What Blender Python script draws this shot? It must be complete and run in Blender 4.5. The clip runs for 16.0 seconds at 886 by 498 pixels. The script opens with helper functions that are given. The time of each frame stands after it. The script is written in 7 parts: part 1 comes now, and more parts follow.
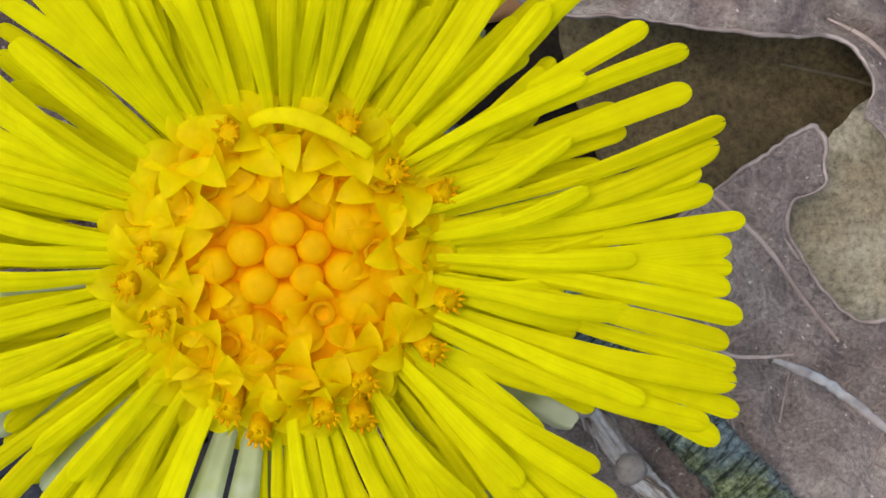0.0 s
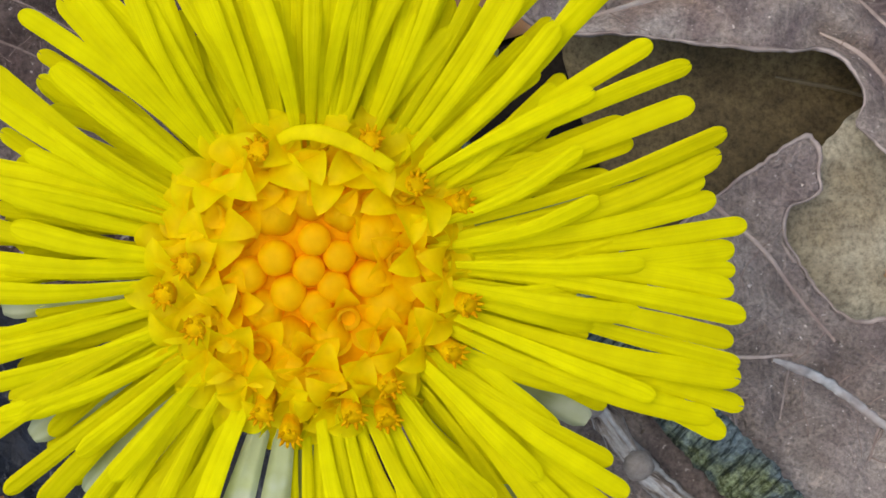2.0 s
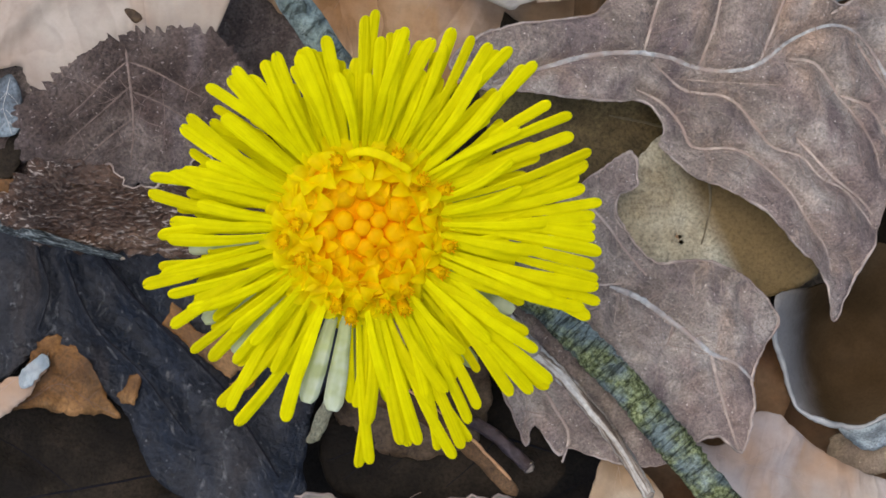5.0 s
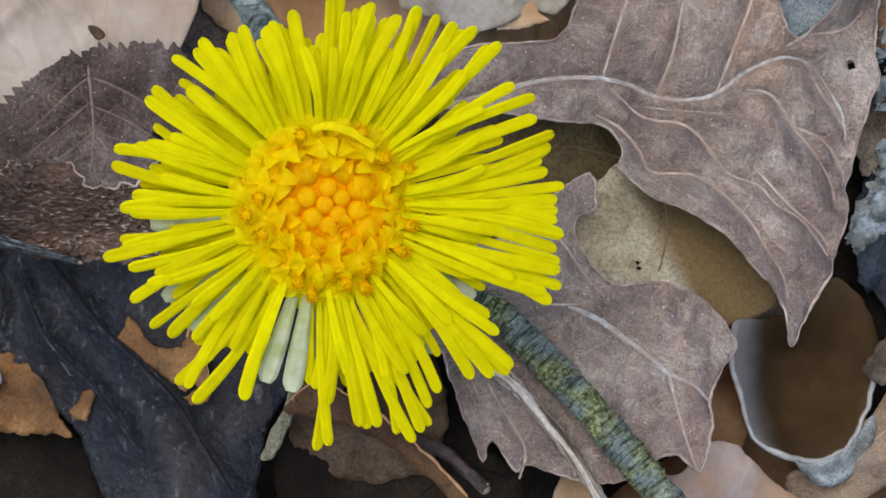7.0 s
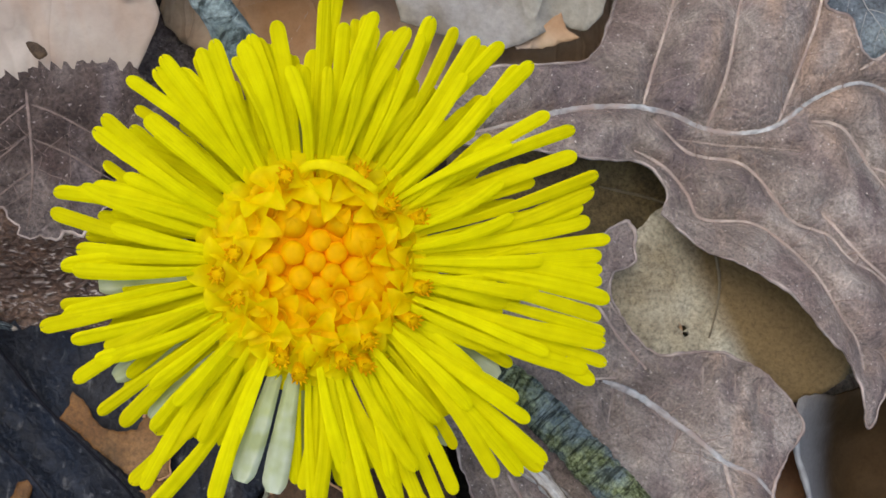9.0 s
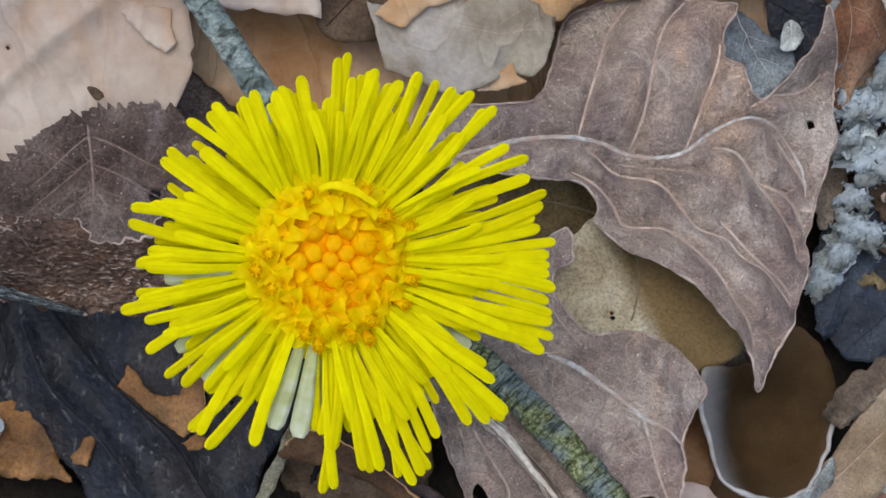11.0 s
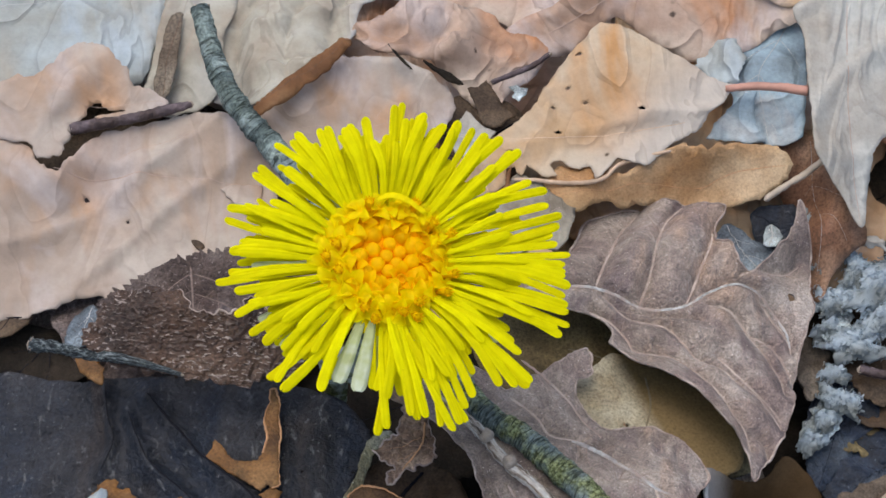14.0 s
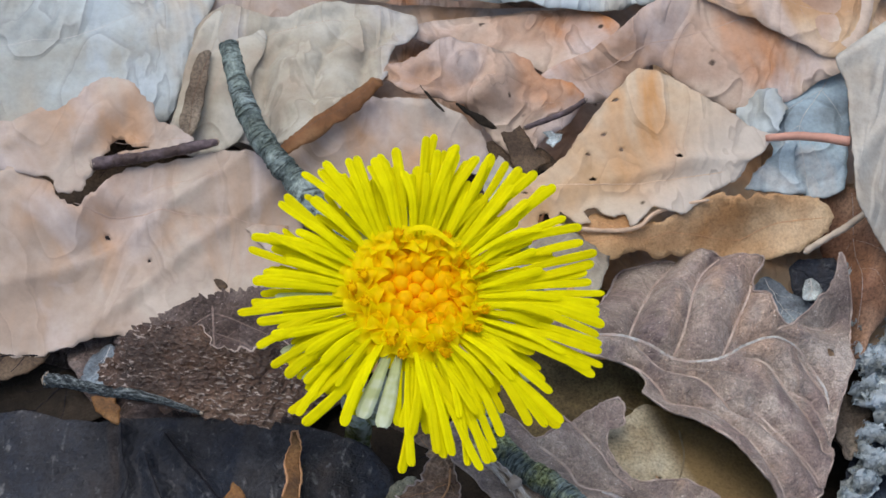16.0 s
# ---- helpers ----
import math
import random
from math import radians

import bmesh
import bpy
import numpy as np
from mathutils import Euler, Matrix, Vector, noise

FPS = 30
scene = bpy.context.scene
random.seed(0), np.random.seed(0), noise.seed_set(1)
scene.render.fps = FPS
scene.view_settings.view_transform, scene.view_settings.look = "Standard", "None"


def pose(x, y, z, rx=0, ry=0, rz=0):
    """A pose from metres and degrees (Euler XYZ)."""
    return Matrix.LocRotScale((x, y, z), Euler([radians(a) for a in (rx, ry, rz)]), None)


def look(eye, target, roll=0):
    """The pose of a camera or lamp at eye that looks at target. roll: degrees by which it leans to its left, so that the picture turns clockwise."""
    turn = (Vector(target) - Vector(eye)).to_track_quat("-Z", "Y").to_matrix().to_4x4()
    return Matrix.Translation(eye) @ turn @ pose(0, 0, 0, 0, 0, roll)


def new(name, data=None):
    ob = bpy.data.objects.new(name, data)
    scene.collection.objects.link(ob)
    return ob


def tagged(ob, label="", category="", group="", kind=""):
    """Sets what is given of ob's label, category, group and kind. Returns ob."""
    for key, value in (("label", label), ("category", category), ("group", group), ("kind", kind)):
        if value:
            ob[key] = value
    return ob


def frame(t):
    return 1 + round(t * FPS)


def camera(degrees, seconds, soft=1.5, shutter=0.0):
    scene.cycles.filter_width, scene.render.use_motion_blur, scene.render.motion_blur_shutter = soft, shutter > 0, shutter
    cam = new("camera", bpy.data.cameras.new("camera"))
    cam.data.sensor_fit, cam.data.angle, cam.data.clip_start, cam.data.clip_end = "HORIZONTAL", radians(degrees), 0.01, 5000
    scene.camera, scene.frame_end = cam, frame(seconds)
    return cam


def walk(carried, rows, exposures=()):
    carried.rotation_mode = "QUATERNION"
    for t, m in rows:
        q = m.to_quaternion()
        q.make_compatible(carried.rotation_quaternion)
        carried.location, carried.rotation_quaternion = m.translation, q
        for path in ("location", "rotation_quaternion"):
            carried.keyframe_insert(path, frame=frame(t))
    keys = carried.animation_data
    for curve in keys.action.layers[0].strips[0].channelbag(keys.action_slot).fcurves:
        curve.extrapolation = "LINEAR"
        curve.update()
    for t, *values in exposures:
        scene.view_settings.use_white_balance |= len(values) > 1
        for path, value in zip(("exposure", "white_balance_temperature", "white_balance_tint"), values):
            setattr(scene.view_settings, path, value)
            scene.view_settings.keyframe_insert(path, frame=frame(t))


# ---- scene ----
from mathutils.geometry import delaunay_2d_cdt

# All sizes below are in centimetres; CM turns them into metres.
CM = 0.01

# ---- camera and its path: seconds, eye, target, lean ----
PATH = [
    (0, (1.206, 0.071, 11.476), (0.325, 0.078, -0.492), -88.51),
    (0.5, (1.192, -0.108, 11.520), (0.331, -0.064, -0.449), -85.96),
    (1, (1.310, -0.022, 11.748), (0.427, 0.034, -0.219), -85.97),
    (1.5, (1.185, -0.223, 11.893), (0.305, 0.039, -0.072), -73.64),
    (2, (1.128, 0.034, 11.996), (0.306, 0.123, 0.025), -83.66),
    (2.5, (1.283, 0.095, 13.055), (0.522, 0.241, 1.080), -79.87),
    (3, (0.900, -0.096, 15.484), (0.533, 0.097, 3.491), -61.82),
    (3.2, (0.481, -0.235, 15.515), (0.447, -0.146, 3.515), -20.55),
    (5.3, (0.289, -0.309, 19.890), (0.461, -0.177, 7.892), 52.32),
    (5.5, (0.439, -0.593, 19.806), (0.626, -0.321, 7.810), 34.13),
    (6, (0.091, -0.987, 19.492), (0.582, -0.358, 7.518), 38.09),
    (6.5, (0.386, -1.801, 19.733), (0.719, -0.618, 7.797), 15.70),
    (7, (0.097, -2.392, 19.496), (0.583, -0.887, 7.601), 18.66),
    (7.5, (0.059, -2.271, 18.597), (0.607, -0.642, 6.721), 19.73),
    (8, (0.200, -1.719, 16.413), (0.727, -0.095, 4.536), 19.10),
    (8.5, (-0.036, -1.842, 16.141), (0.598, -0.096, 4.286), 20.83),
    (8.7, (-0.040, -1.793, 16.191), (0.602, -0.077, 4.332), 21.41),
    (10.8, (-0.775, -1.780, 19.368), (0.299, -0.340, 7.503), 36.82),
    (11, (-0.766, -2.423, 20.401), (0.270, -0.730, 8.567), 32.01),
    (11.5, (-0.992, -3.667, 22.221), (0.122, -1.585, 10.455), 28.41),
    (12, (-0.923, -5.041, 22.867), (0.112, -2.345, 11.220), 21.41),
    (12.5, (-0.824, -6.306, 22.741), (0.047, -2.769, 11.307), 14.72),
    (13, (0.156, -6.208, 22.392), (0.674, -2.369, 11.035), 9.08),
    (13.5, (-0.157, -8.279, 21.927), (0.326, -3.376, 10.985), 6.74),
    (14, (-0.445, -12.071, 21.102), (0.057, -5.458, 11.101), 6.10),
    (14.5, (0.059, -13.539, 19.817), (0.375, -6.304, 10.248), 4.35),
    (15, (0.044, -13.735, 19.765), (0.326, -6.381, 10.286), 4.50),
    (15.5, (0.117, -12.989, 20.765), (0.368, -5.888, 11.095), 4.91),
    (16, (-0.430, -12.240, 20.112), (-0.073, -5.180, 10.415), 6.06),
]
cam = camera(19.766, 16.0, soft=1.6)
walk(cam, [(t, look(Vector(eye) * CM, Vector(aim) * CM, lean)) for t, eye, aim, lean in PATH],
     exposures=[(0, -0.12, 6500, 10), (8.5, -0.12, 6500, 10), (12.5, -0.1, 6500, 10), (14, 0.0, 6500, 10), (15, 0.0, 6500, 10), (16, -0.05, 6500, 10)])

# ---- light: bright overcast woodland floor ----
world = bpy.data.worlds.new("overcast_sky")
scene.world = world
world.use_nodes = True
wn = world.node_tree.nodes
sky = wn.new("ShaderNodeTexSky")
sky.sky_type = "NISHITA"
sky.sun_disc = False
sky.sun_elevation = radians(75)
sky.sun_rotation = radians(-60)
sky.air_density = 1.0
sky.dust_density = 4.0
world.node_tree.links.new(sky.outputs[0], wn["Background"].inputs[0])
wn["Background"].inputs[1].default_value = 0.185
sun = new("sun", bpy.data.lights.new("sun", "SUN"))
sun.data.energy = 1.25
sun.data.angle = radians(60)
sun.data.color = (1.0, 0.98, 0.94)
sun.matrix_world = look((-0.45, 0.25, 2.0), (0, 0, 0))


# ---- materials ----
def node(nt, kind, **inputs):
    n = nt.nodes.new(kind)
    for key, value in inputs.items():
        n.inputs[key.replace("_", " ")].default_value = value
    return n


def ramp(nt, fac, stops):
    n = nt.nodes.new("ShaderNodeValToRGB")
    el = n.color_ramp.elements
    while len(el) < len(stops):
        el.new(0.5)
    for e, (p, c) in zip(el, stops):
        e.position, e.color = p, (*c, 1) if len(c) == 3 else c
    nt.links.new(fac, n.inputs[0])
    return n.outputs[0]


def blend(nt, fac, a, b, how="MIX"):
    n = nt.nodes.new("ShaderNodeMix")
    n.data_type, n.blend_type = "RGBA", how
    for sock, value in ((n.inputs[0], fac), (n.inputs[6], a), (n.inputs[7], b)):
        if isinstance(value, bpy.types.NodeSocket):
            nt.links.new(value, sock)
        else:
            sock.default_value = value if isinstance(value, float) else (*value, 1)
    return n.outputs[2]


def base_material(name, rough, spec=0.4):
    m = bpy.data.materials.new(name)
    m.use_nodes = True
    nt = m.node_tree
    b = nt.nodes["Principled BSDF"]
    b.inputs["Roughness"].default_value = rough
    b.inputs["Specular IOR Level"].default_value = spec
    coord = nt.nodes.new("ShaderNodeTexCoord").outputs["Object"]
    return m, nt, b, coord


def noise_tex(nt, coord, scale, detail=4.0, rough=0.55, distort=0.0):
    n = node(nt, "ShaderNodeTexNoise", Scale=scale, Detail=detail, Roughness=rough, Distortion=distort)
    nt.links.new(coord, n.inputs["Vector"])
    return n.outputs[0]


def bump(nt, b, height, strength, dist):
    n = node(nt, "ShaderNodeBump", Strength=strength, Distance=dist)
    nt.links.new(height, n.inputs["Height"])
    old = b.inputs["Normal"].links
    if old:
        nt.links.new(old[0].from_socket, n.inputs["Normal"])
    nt.links.new(n.outputs[0], b.inputs["Normal"])


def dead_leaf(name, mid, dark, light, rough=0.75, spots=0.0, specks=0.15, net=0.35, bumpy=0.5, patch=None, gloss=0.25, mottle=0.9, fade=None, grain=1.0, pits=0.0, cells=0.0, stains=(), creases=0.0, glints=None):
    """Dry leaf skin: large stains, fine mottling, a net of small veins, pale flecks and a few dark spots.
    fade: (direction, start, end, colour), another tone on one side, for discolouring and painted shade; stains:
    (colour, scale, share, shift) in soft patches; creases: thin fold lines with painted dark and light sides; glints:
    colour of small long painted highlights."""
    mid, dark, light = [(c[0] * 0.92, c[1], c[2]) for c in (mid, dark, light)]
    m, nt, b, coord = base_material(name, rough, gloss)
    big = noise_tex(nt, coord, 110, 3)
    fine = noise_tex(nt, coord, 3600 * grain, 5, 0.72)
    col = ramp(nt, big, [(0.36, dark), (0.5, mid), (0.64, light)])
    if patch:
        pn = noise_tex(nt, coord, 75, 3, 0.6, 0.4)
        col = blend(nt, ramp(nt, pn, [(0.46, (0, 0, 0)), (0.6, (1, 1, 1))]), col, patch)
    for tone, scale, share, shift in stains:
        place = node(nt, "ShaderNodeMapping", Location=(shift, shift * 0.7, 0.0), Rotation=(0.0, 0.0, shift * 9.0), Scale=(1.0, 0.45, 1.0))
        nt.links.new(coord, place.inputs[0])
        sn = noise_tex(nt, place.outputs[0], scale, 4, 0.55, 0.8)
        col = blend(nt, ramp(nt, sn, [(0.62 - 0.3 * share, (0, 0, 0)), (0.76 - 0.3 * share, (1, 1, 1))]), col, tone)
    mott = ramp(nt, fine, [(0.36, (0.52, 0.51, 0.50)), (0.5, (1, 1, 1)), (0.64, (1.36, 1.35, 1.34))])
    col = blend(nt, mottle, col, mott, "MULTIPLY")
    midn = noise_tex(nt, coord, 600, 6, 0.6, 0.3)
    col = blend(nt, mottle * 0.8, col, ramp(nt, midn, [(0.36, (0.62, 0.60, 0.60)), (0.5, (0.97, 0.97, 0.97)), (0.64, (1.2, 1.19, 1.18))]), "MULTIPLY")
    vor = node(nt, "ShaderNodeTexVoronoi", Scale=1300.0)
    vor.feature = "DISTANCE_TO_EDGE"
    warp = nt.nodes.new("ShaderNodeVectorMath")
    warp.operation = "MULTIPLY_ADD"
    wn_ = node(nt, "ShaderNodeTexNoise", Scale=500.0, Detail=2.0)
    nt.links.new(coord, wn_.inputs["Vector"])
    nt.links.new(wn_.outputs["Color"], warp.inputs[0])
    warp.inputs[1].default_value = (0.0012, 0.0012, 0.0012)
    nt.links.new(coord, warp.inputs[2])
    nt.links.new(warp.outputs[0], vor.inputs["Vector"])
    lines = ramp(nt, vor.outputs["Distance"], [(0.0, (1, 1, 1)), (0.07, (0, 0, 0))])
    netf = nt.nodes.new("ShaderNodeMath")
    netf.operation = "MULTIPLY"
    netf.inputs[1].default_value = net * 0.6
    nt.links.new(lines, netf.inputs[0])
    col = blend(nt, netf.outputs[0], col, tuple(min(1, c * 1.15) for c in light))
    if cells:
        for scale, strong in ((430.0, 1.0), (1150.0, 0.6)):
            cv = node(nt, "ShaderNodeTexVoronoi", Scale=scale)
            cv.feature = "DISTANCE_TO_EDGE"
            nt.links.new(warp.outputs[0], cv.inputs["Vector"])
            # Pale vein lines; the dark border paints the shadow beside each vein.
            net_col = ramp(nt, cv.outputs["Distance"], [(0.0, (1.22, 1.21, 1.20)), (0.035, (1.08, 1.08, 1.07)), (0.085, (0.70, 0.69, 0.69)), (0.28, (1.0, 1.0, 1.0))])
            col = blend(nt, min(1.0, cells * strong), col, net_col, "MULTIPLY")
            bump(nt, b, ramp(nt, cv.outputs["Distance"], [(0.0, (1, 1, 1)), (0.06, (0.35, 0.35, 0.35)), (0.3, (0.6, 0.6, 0.6))]), 0.5 * cells * strong, 0.00025)
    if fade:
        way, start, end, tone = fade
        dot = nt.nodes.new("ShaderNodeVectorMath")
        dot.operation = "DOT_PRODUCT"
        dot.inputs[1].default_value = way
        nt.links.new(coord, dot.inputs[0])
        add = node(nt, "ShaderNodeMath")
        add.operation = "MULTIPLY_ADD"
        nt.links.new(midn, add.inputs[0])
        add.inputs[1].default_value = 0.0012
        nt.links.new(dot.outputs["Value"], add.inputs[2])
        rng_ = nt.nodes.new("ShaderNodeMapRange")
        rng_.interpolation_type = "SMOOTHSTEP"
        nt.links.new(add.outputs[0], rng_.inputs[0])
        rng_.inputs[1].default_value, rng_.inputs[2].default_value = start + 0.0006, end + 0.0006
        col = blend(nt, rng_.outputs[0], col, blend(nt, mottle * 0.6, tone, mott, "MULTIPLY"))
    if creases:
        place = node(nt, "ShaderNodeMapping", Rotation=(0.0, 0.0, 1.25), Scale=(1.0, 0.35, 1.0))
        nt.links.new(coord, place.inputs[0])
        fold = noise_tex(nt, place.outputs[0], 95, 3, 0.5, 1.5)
        # Each fold gets a painted shaded side and a painted lit side.
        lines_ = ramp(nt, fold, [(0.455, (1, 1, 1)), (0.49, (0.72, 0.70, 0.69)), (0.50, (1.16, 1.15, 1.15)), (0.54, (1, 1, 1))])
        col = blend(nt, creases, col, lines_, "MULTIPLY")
        bump(nt, b, ramp(nt, fold, [(0.42, (0, 0, 0)), (0.49, (1, 1, 1)), (0.60, (0.3, 0.3, 0.3))]), 0.8 * creases, 0.0008)
    # Small long highlights, painted in a pale colour and denser in patches.
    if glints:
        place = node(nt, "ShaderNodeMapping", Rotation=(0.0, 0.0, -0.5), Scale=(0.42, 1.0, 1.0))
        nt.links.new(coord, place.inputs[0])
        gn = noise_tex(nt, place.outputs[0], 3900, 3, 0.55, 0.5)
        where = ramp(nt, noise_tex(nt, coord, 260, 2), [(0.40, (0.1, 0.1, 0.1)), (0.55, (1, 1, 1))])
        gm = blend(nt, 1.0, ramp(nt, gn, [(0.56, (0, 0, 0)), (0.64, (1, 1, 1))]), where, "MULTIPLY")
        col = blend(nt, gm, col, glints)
        bump(nt, b, gn, 0.8, 0.0004)
    if specks:
        sn = noise_tex(nt, coord, 2600 * grain, 3, 0.6)
        sm = ramp(nt, sn, [(0.69 - 0.1 * specks, (0, 0, 0)), (0.73 - 0.04 * specks, (1, 1, 1))])
        col = blend(nt, sm, col, tuple(min(0.8, c * 1.5 + 0.05) for c in light))
    if spots:
        sv = node(nt, "ShaderNodeTexVoronoi", Scale=240.0)
        nt.links.new(warp.outputs[0], sv.inputs["Vector"])
        here = ramp(nt, noise_tex(nt, coord, 160, 1), [(0.52 - 0.12 * spots, (0, 0, 0)), (0.56, (1, 1, 1))])
        sm = ramp(nt, sv.outputs["Distance"], [(0.05 + 0.03 * spots, (1, 1, 1)), (0.09 + 0.04 * spots, (0, 0, 0))])
        sm = blend(nt, 1.0, sm, here, "MULTIPLY")
        col = blend(nt, sm, col, tuple(c * 0.12 for c in dark))
    nt.links.new(col, b.inputs["Base Color"])
    bump(nt, b, fine, bumpy * 0.8, 0.00016)
    bump(nt, b, ramp(nt, vor.outputs["Distance"], [(0.0, (0, 0, 0)), (0.25, (1, 1, 1))]), bumpy * 0.35, 0.00015)
    bump(nt, b, midn, bumpy, 0.0003)
    if pits:
        pv = node(nt, "ShaderNodeTexVoronoi", Scale=2100.0)
        pv.feature = "SMOOTH_F1"
        nt.links.new(warp.outputs[0], pv.inputs["Vector"])
        bump(nt, b, pv.outputs["Distance"], pits, 0.00045)
    return m


def plain(name, colour, rough=0.6, vary=0.25, scale=900, spec=0.4, bumpy=0.2, second=None, big=150, trans=0.0):
    m, nt, b, coord = base_material(name, rough, spec)
    f = noise_tex(nt, coord, scale, 4)
    lo = tuple(c * (1 - vary) for c in colour)
    hi = tuple(min(1.0, c * (1 + vary)) for c in colour)
    col = ramp(nt, f, [(0.3, lo), (0.7, hi)])
    if second:
        col = blend(nt, ramp(nt, noise_tex(nt, coord, big, 3), [(0.42, (0, 0, 0)), (0.6, (1, 1, 1))]), col, second)
    nt.links.new(col, b.inputs["Base Color"])
    if bumpy:
        bump(nt, b, f, bumpy, 0.0003)
    if trans:
        tr = nt.nodes.new("ShaderNodeBsdfTranslucent")
        nt.links.new(col, tr.inputs[0])
        mx = nt.nodes.new("ShaderNodeMixShader")
        mx.inputs[0].default_value = trans
        out = nt.nodes["Material Output"]
        nt.links.new(b.outputs[0], mx.inputs[1])
        nt.links.new(tr.outputs[0], mx.inputs[2])
        nt.links.new(mx.outputs[0], out.inputs[0])
    return m


def petal_material():
    """Yellow ray petal: fine lengthwise veins, each petal a little different."""
    m, nt, b, coord = base_material("petal_yellow", 0.7, 0.06)
    info = nt.nodes.new("ShaderNodeObjectInfo")
    rnd = info.outputs["Random"]
    col = ramp(nt, rnd, [(0.0, (0.72, 0.67, 0.0)), (0.5, (0.78, 0.745, 0.0)), (1.0, (0.84, 0.81, 0.0))])
    along = nt.nodes.new("ShaderNodeUVMap")
    along.uv_map = "along"
    stretch = node(nt, "ShaderNodeMapping", Scale=(1.0, 0.09, 1.0))
    nt.links.new(along.outputs[0], stretch.inputs[0])
    shift = nt.nodes.new("ShaderNodeVectorMath")
    shift.operation = "MULTIPLY_ADD"
    nt.links.new(rnd, shift.inputs[0])
    shift.inputs[1].default_value = (37.0, 53.0, 71.0)
    nt.links.new(stretch.outputs[0], shift.inputs[2])
    veins = noise_tex(nt, shift.outputs[0], 7.5, 3, 0.6)
    col = blend(nt, 0.5, col, ramp(nt, veins, [(0.32, (0.82, 0.79, 0.7)), (0.5, (1, 1, 1)), (0.68, (1.06, 1.06, 1.1))]), "MULTIPLY")
    f = noise_tex(nt, coord, 900, 3)
    col = blend(nt, 0.5, col, ramp(nt, f, [(0.3, (0.88, 0.86, 0.8)), (0.7, (1.08, 1.08, 1.0))]), "MULTIPLY")
    nt.links.new(col, b.inputs["Base Color"])
    bump(nt, b, veins, 0.5, 0.00012)
    tr = nt.nodes.new("ShaderNodeBsdfTranslucent")
    nt.links.new(col, tr.inputs[0])
    mx = nt.nodes.new("ShaderNodeMixShader")
    mx.inputs[0].default_value = 0.32
    nt.links.new(b.outputs[0], mx.inputs[1])
    nt.links.new(tr.outputs[0], mx.inputs[2])
    nt.links.new(mx.outputs[0], nt.nodes["Material Output"].inputs[0])
    return m


def bud_material(name, side, top, low, high):
    """Floret skin, deeper orange down the tube and yellower at the tip."""
    m, nt, b, coord = base_material(name, 0.55, 0.12)
    z = nt.nodes.new("ShaderNodeSeparateXYZ")
    nt.links.new(coord, z.inputs[0])
    rng_ = nt.nodes.new("ShaderNodeMapRange")
    nt.links.new(z.outputs[2], rng_.inputs[0])
    rng_.inputs[1].default_value, rng_.inputs[2].default_value = low * CM, high * CM
    col = ramp(nt, rng_.outputs[0], [(0.0, side), (1.0, top)])
    col = blend(nt, 0.6, col, ramp(nt, noise_tex(nt, coord, 1500, 4), [(0.3, (0.86, 0.82, 0.8)), (0.7, (1.08, 1.1, 1.1))]), "MULTIPLY")
    nt.links.new(col, b.inputs["Base Color"])
    tr = nt.nodes.new("ShaderNodeBsdfTranslucent")
    nt.links.new(col, tr.inputs[0])
    mx = nt.nodes.new("ShaderNodeMixShader")
    mx.inputs[0].default_value = 0.6
    nt.links.new(b.outputs[0], mx.inputs[1])
    nt.links.new(tr.outputs[0], mx.inputs[2])
    nt.links.new(mx.outputs[0], nt.nodes["Material Output"].inputs[0])
    return m


M_PETAL = petal_material()
M_BED = plain("floret_bed", (1.0, 0.44, 0.0), 0.7, 0.2, 1500, spec=0.04, trans=0.2, bumpy=0.3)
M_BUD = bud_material("floret_bud", (1.0, 0.56, 0.0), (1.0, 0.76, 0.0), -0.02, 0.045)
M_FLORET = bud_material("floret_yellow", (1.0, 0.81, 0.0), (0.97, 0.90, 0.0), -0.03, 0.04)
M_YOUNG = bud_material("floret_orange", (1.0, 0.70, 0.0), (1.0, 0.84, 0.0), -0.03, 0.06)
M_ANTHER = plain("anther_orange", (0.96, 0.56, 0.0), 0.7, 0.25, 3500, spec=0.04, bumpy=0.5, second=(0.86, 0.44, 0.0), big=1700, trans=0.3)
M_BRACT = plain("bract_green_white", (0.32, 0.37, 0.17), 0.55, 0.18, 500, spec=0.3, second=(0.50, 0.56, 0.46), big=260, bumpy=0.25)
M_STEM = plain("stem_grey_green", (0.13, 0.155, 0.055), 0.6, 0.6, 2400, spec=0.3, second=(0.50, 0.57, 0.52), big=620, bumpy=1.3)
M_MAUVE = dead_leaf("leaf_mauve_brown", (0.4013, 0.3070, 0.2622), (0.2507, 0.1840, 0.1552), (0.5302, 0.4347, 0.3852), 0.5, bumpy=1.3, specks=0.3, net=0.08, patch=(0.3013, 0.2300, 0.2047), gloss=0.45, mottle=0.75, grain=1.4, cells=0.5, stains=(((0.2231, 0.1725, 0.1633), 190, 0.36, 0.03), ((0.4347, 0.3220, 0.2472), 150, 0.3, 0.06)))
M_MAUVE2 = dead_leaf("leaf_mauve_dark", (0.125, 0.087, 0.076), (0.062, 0.040, 0.036), (0.20, 0.152, 0.14), 0.55, bumpy=1.3, specks=0.5, net=0.2, grain=1.1, cells=0.6, creases=0.5, stains=(((0.165, 0.135, 0.135), 140, 0.4, 0.03), ((0.075, 0.05, 0.045), 170, 0.4, 0.07)))
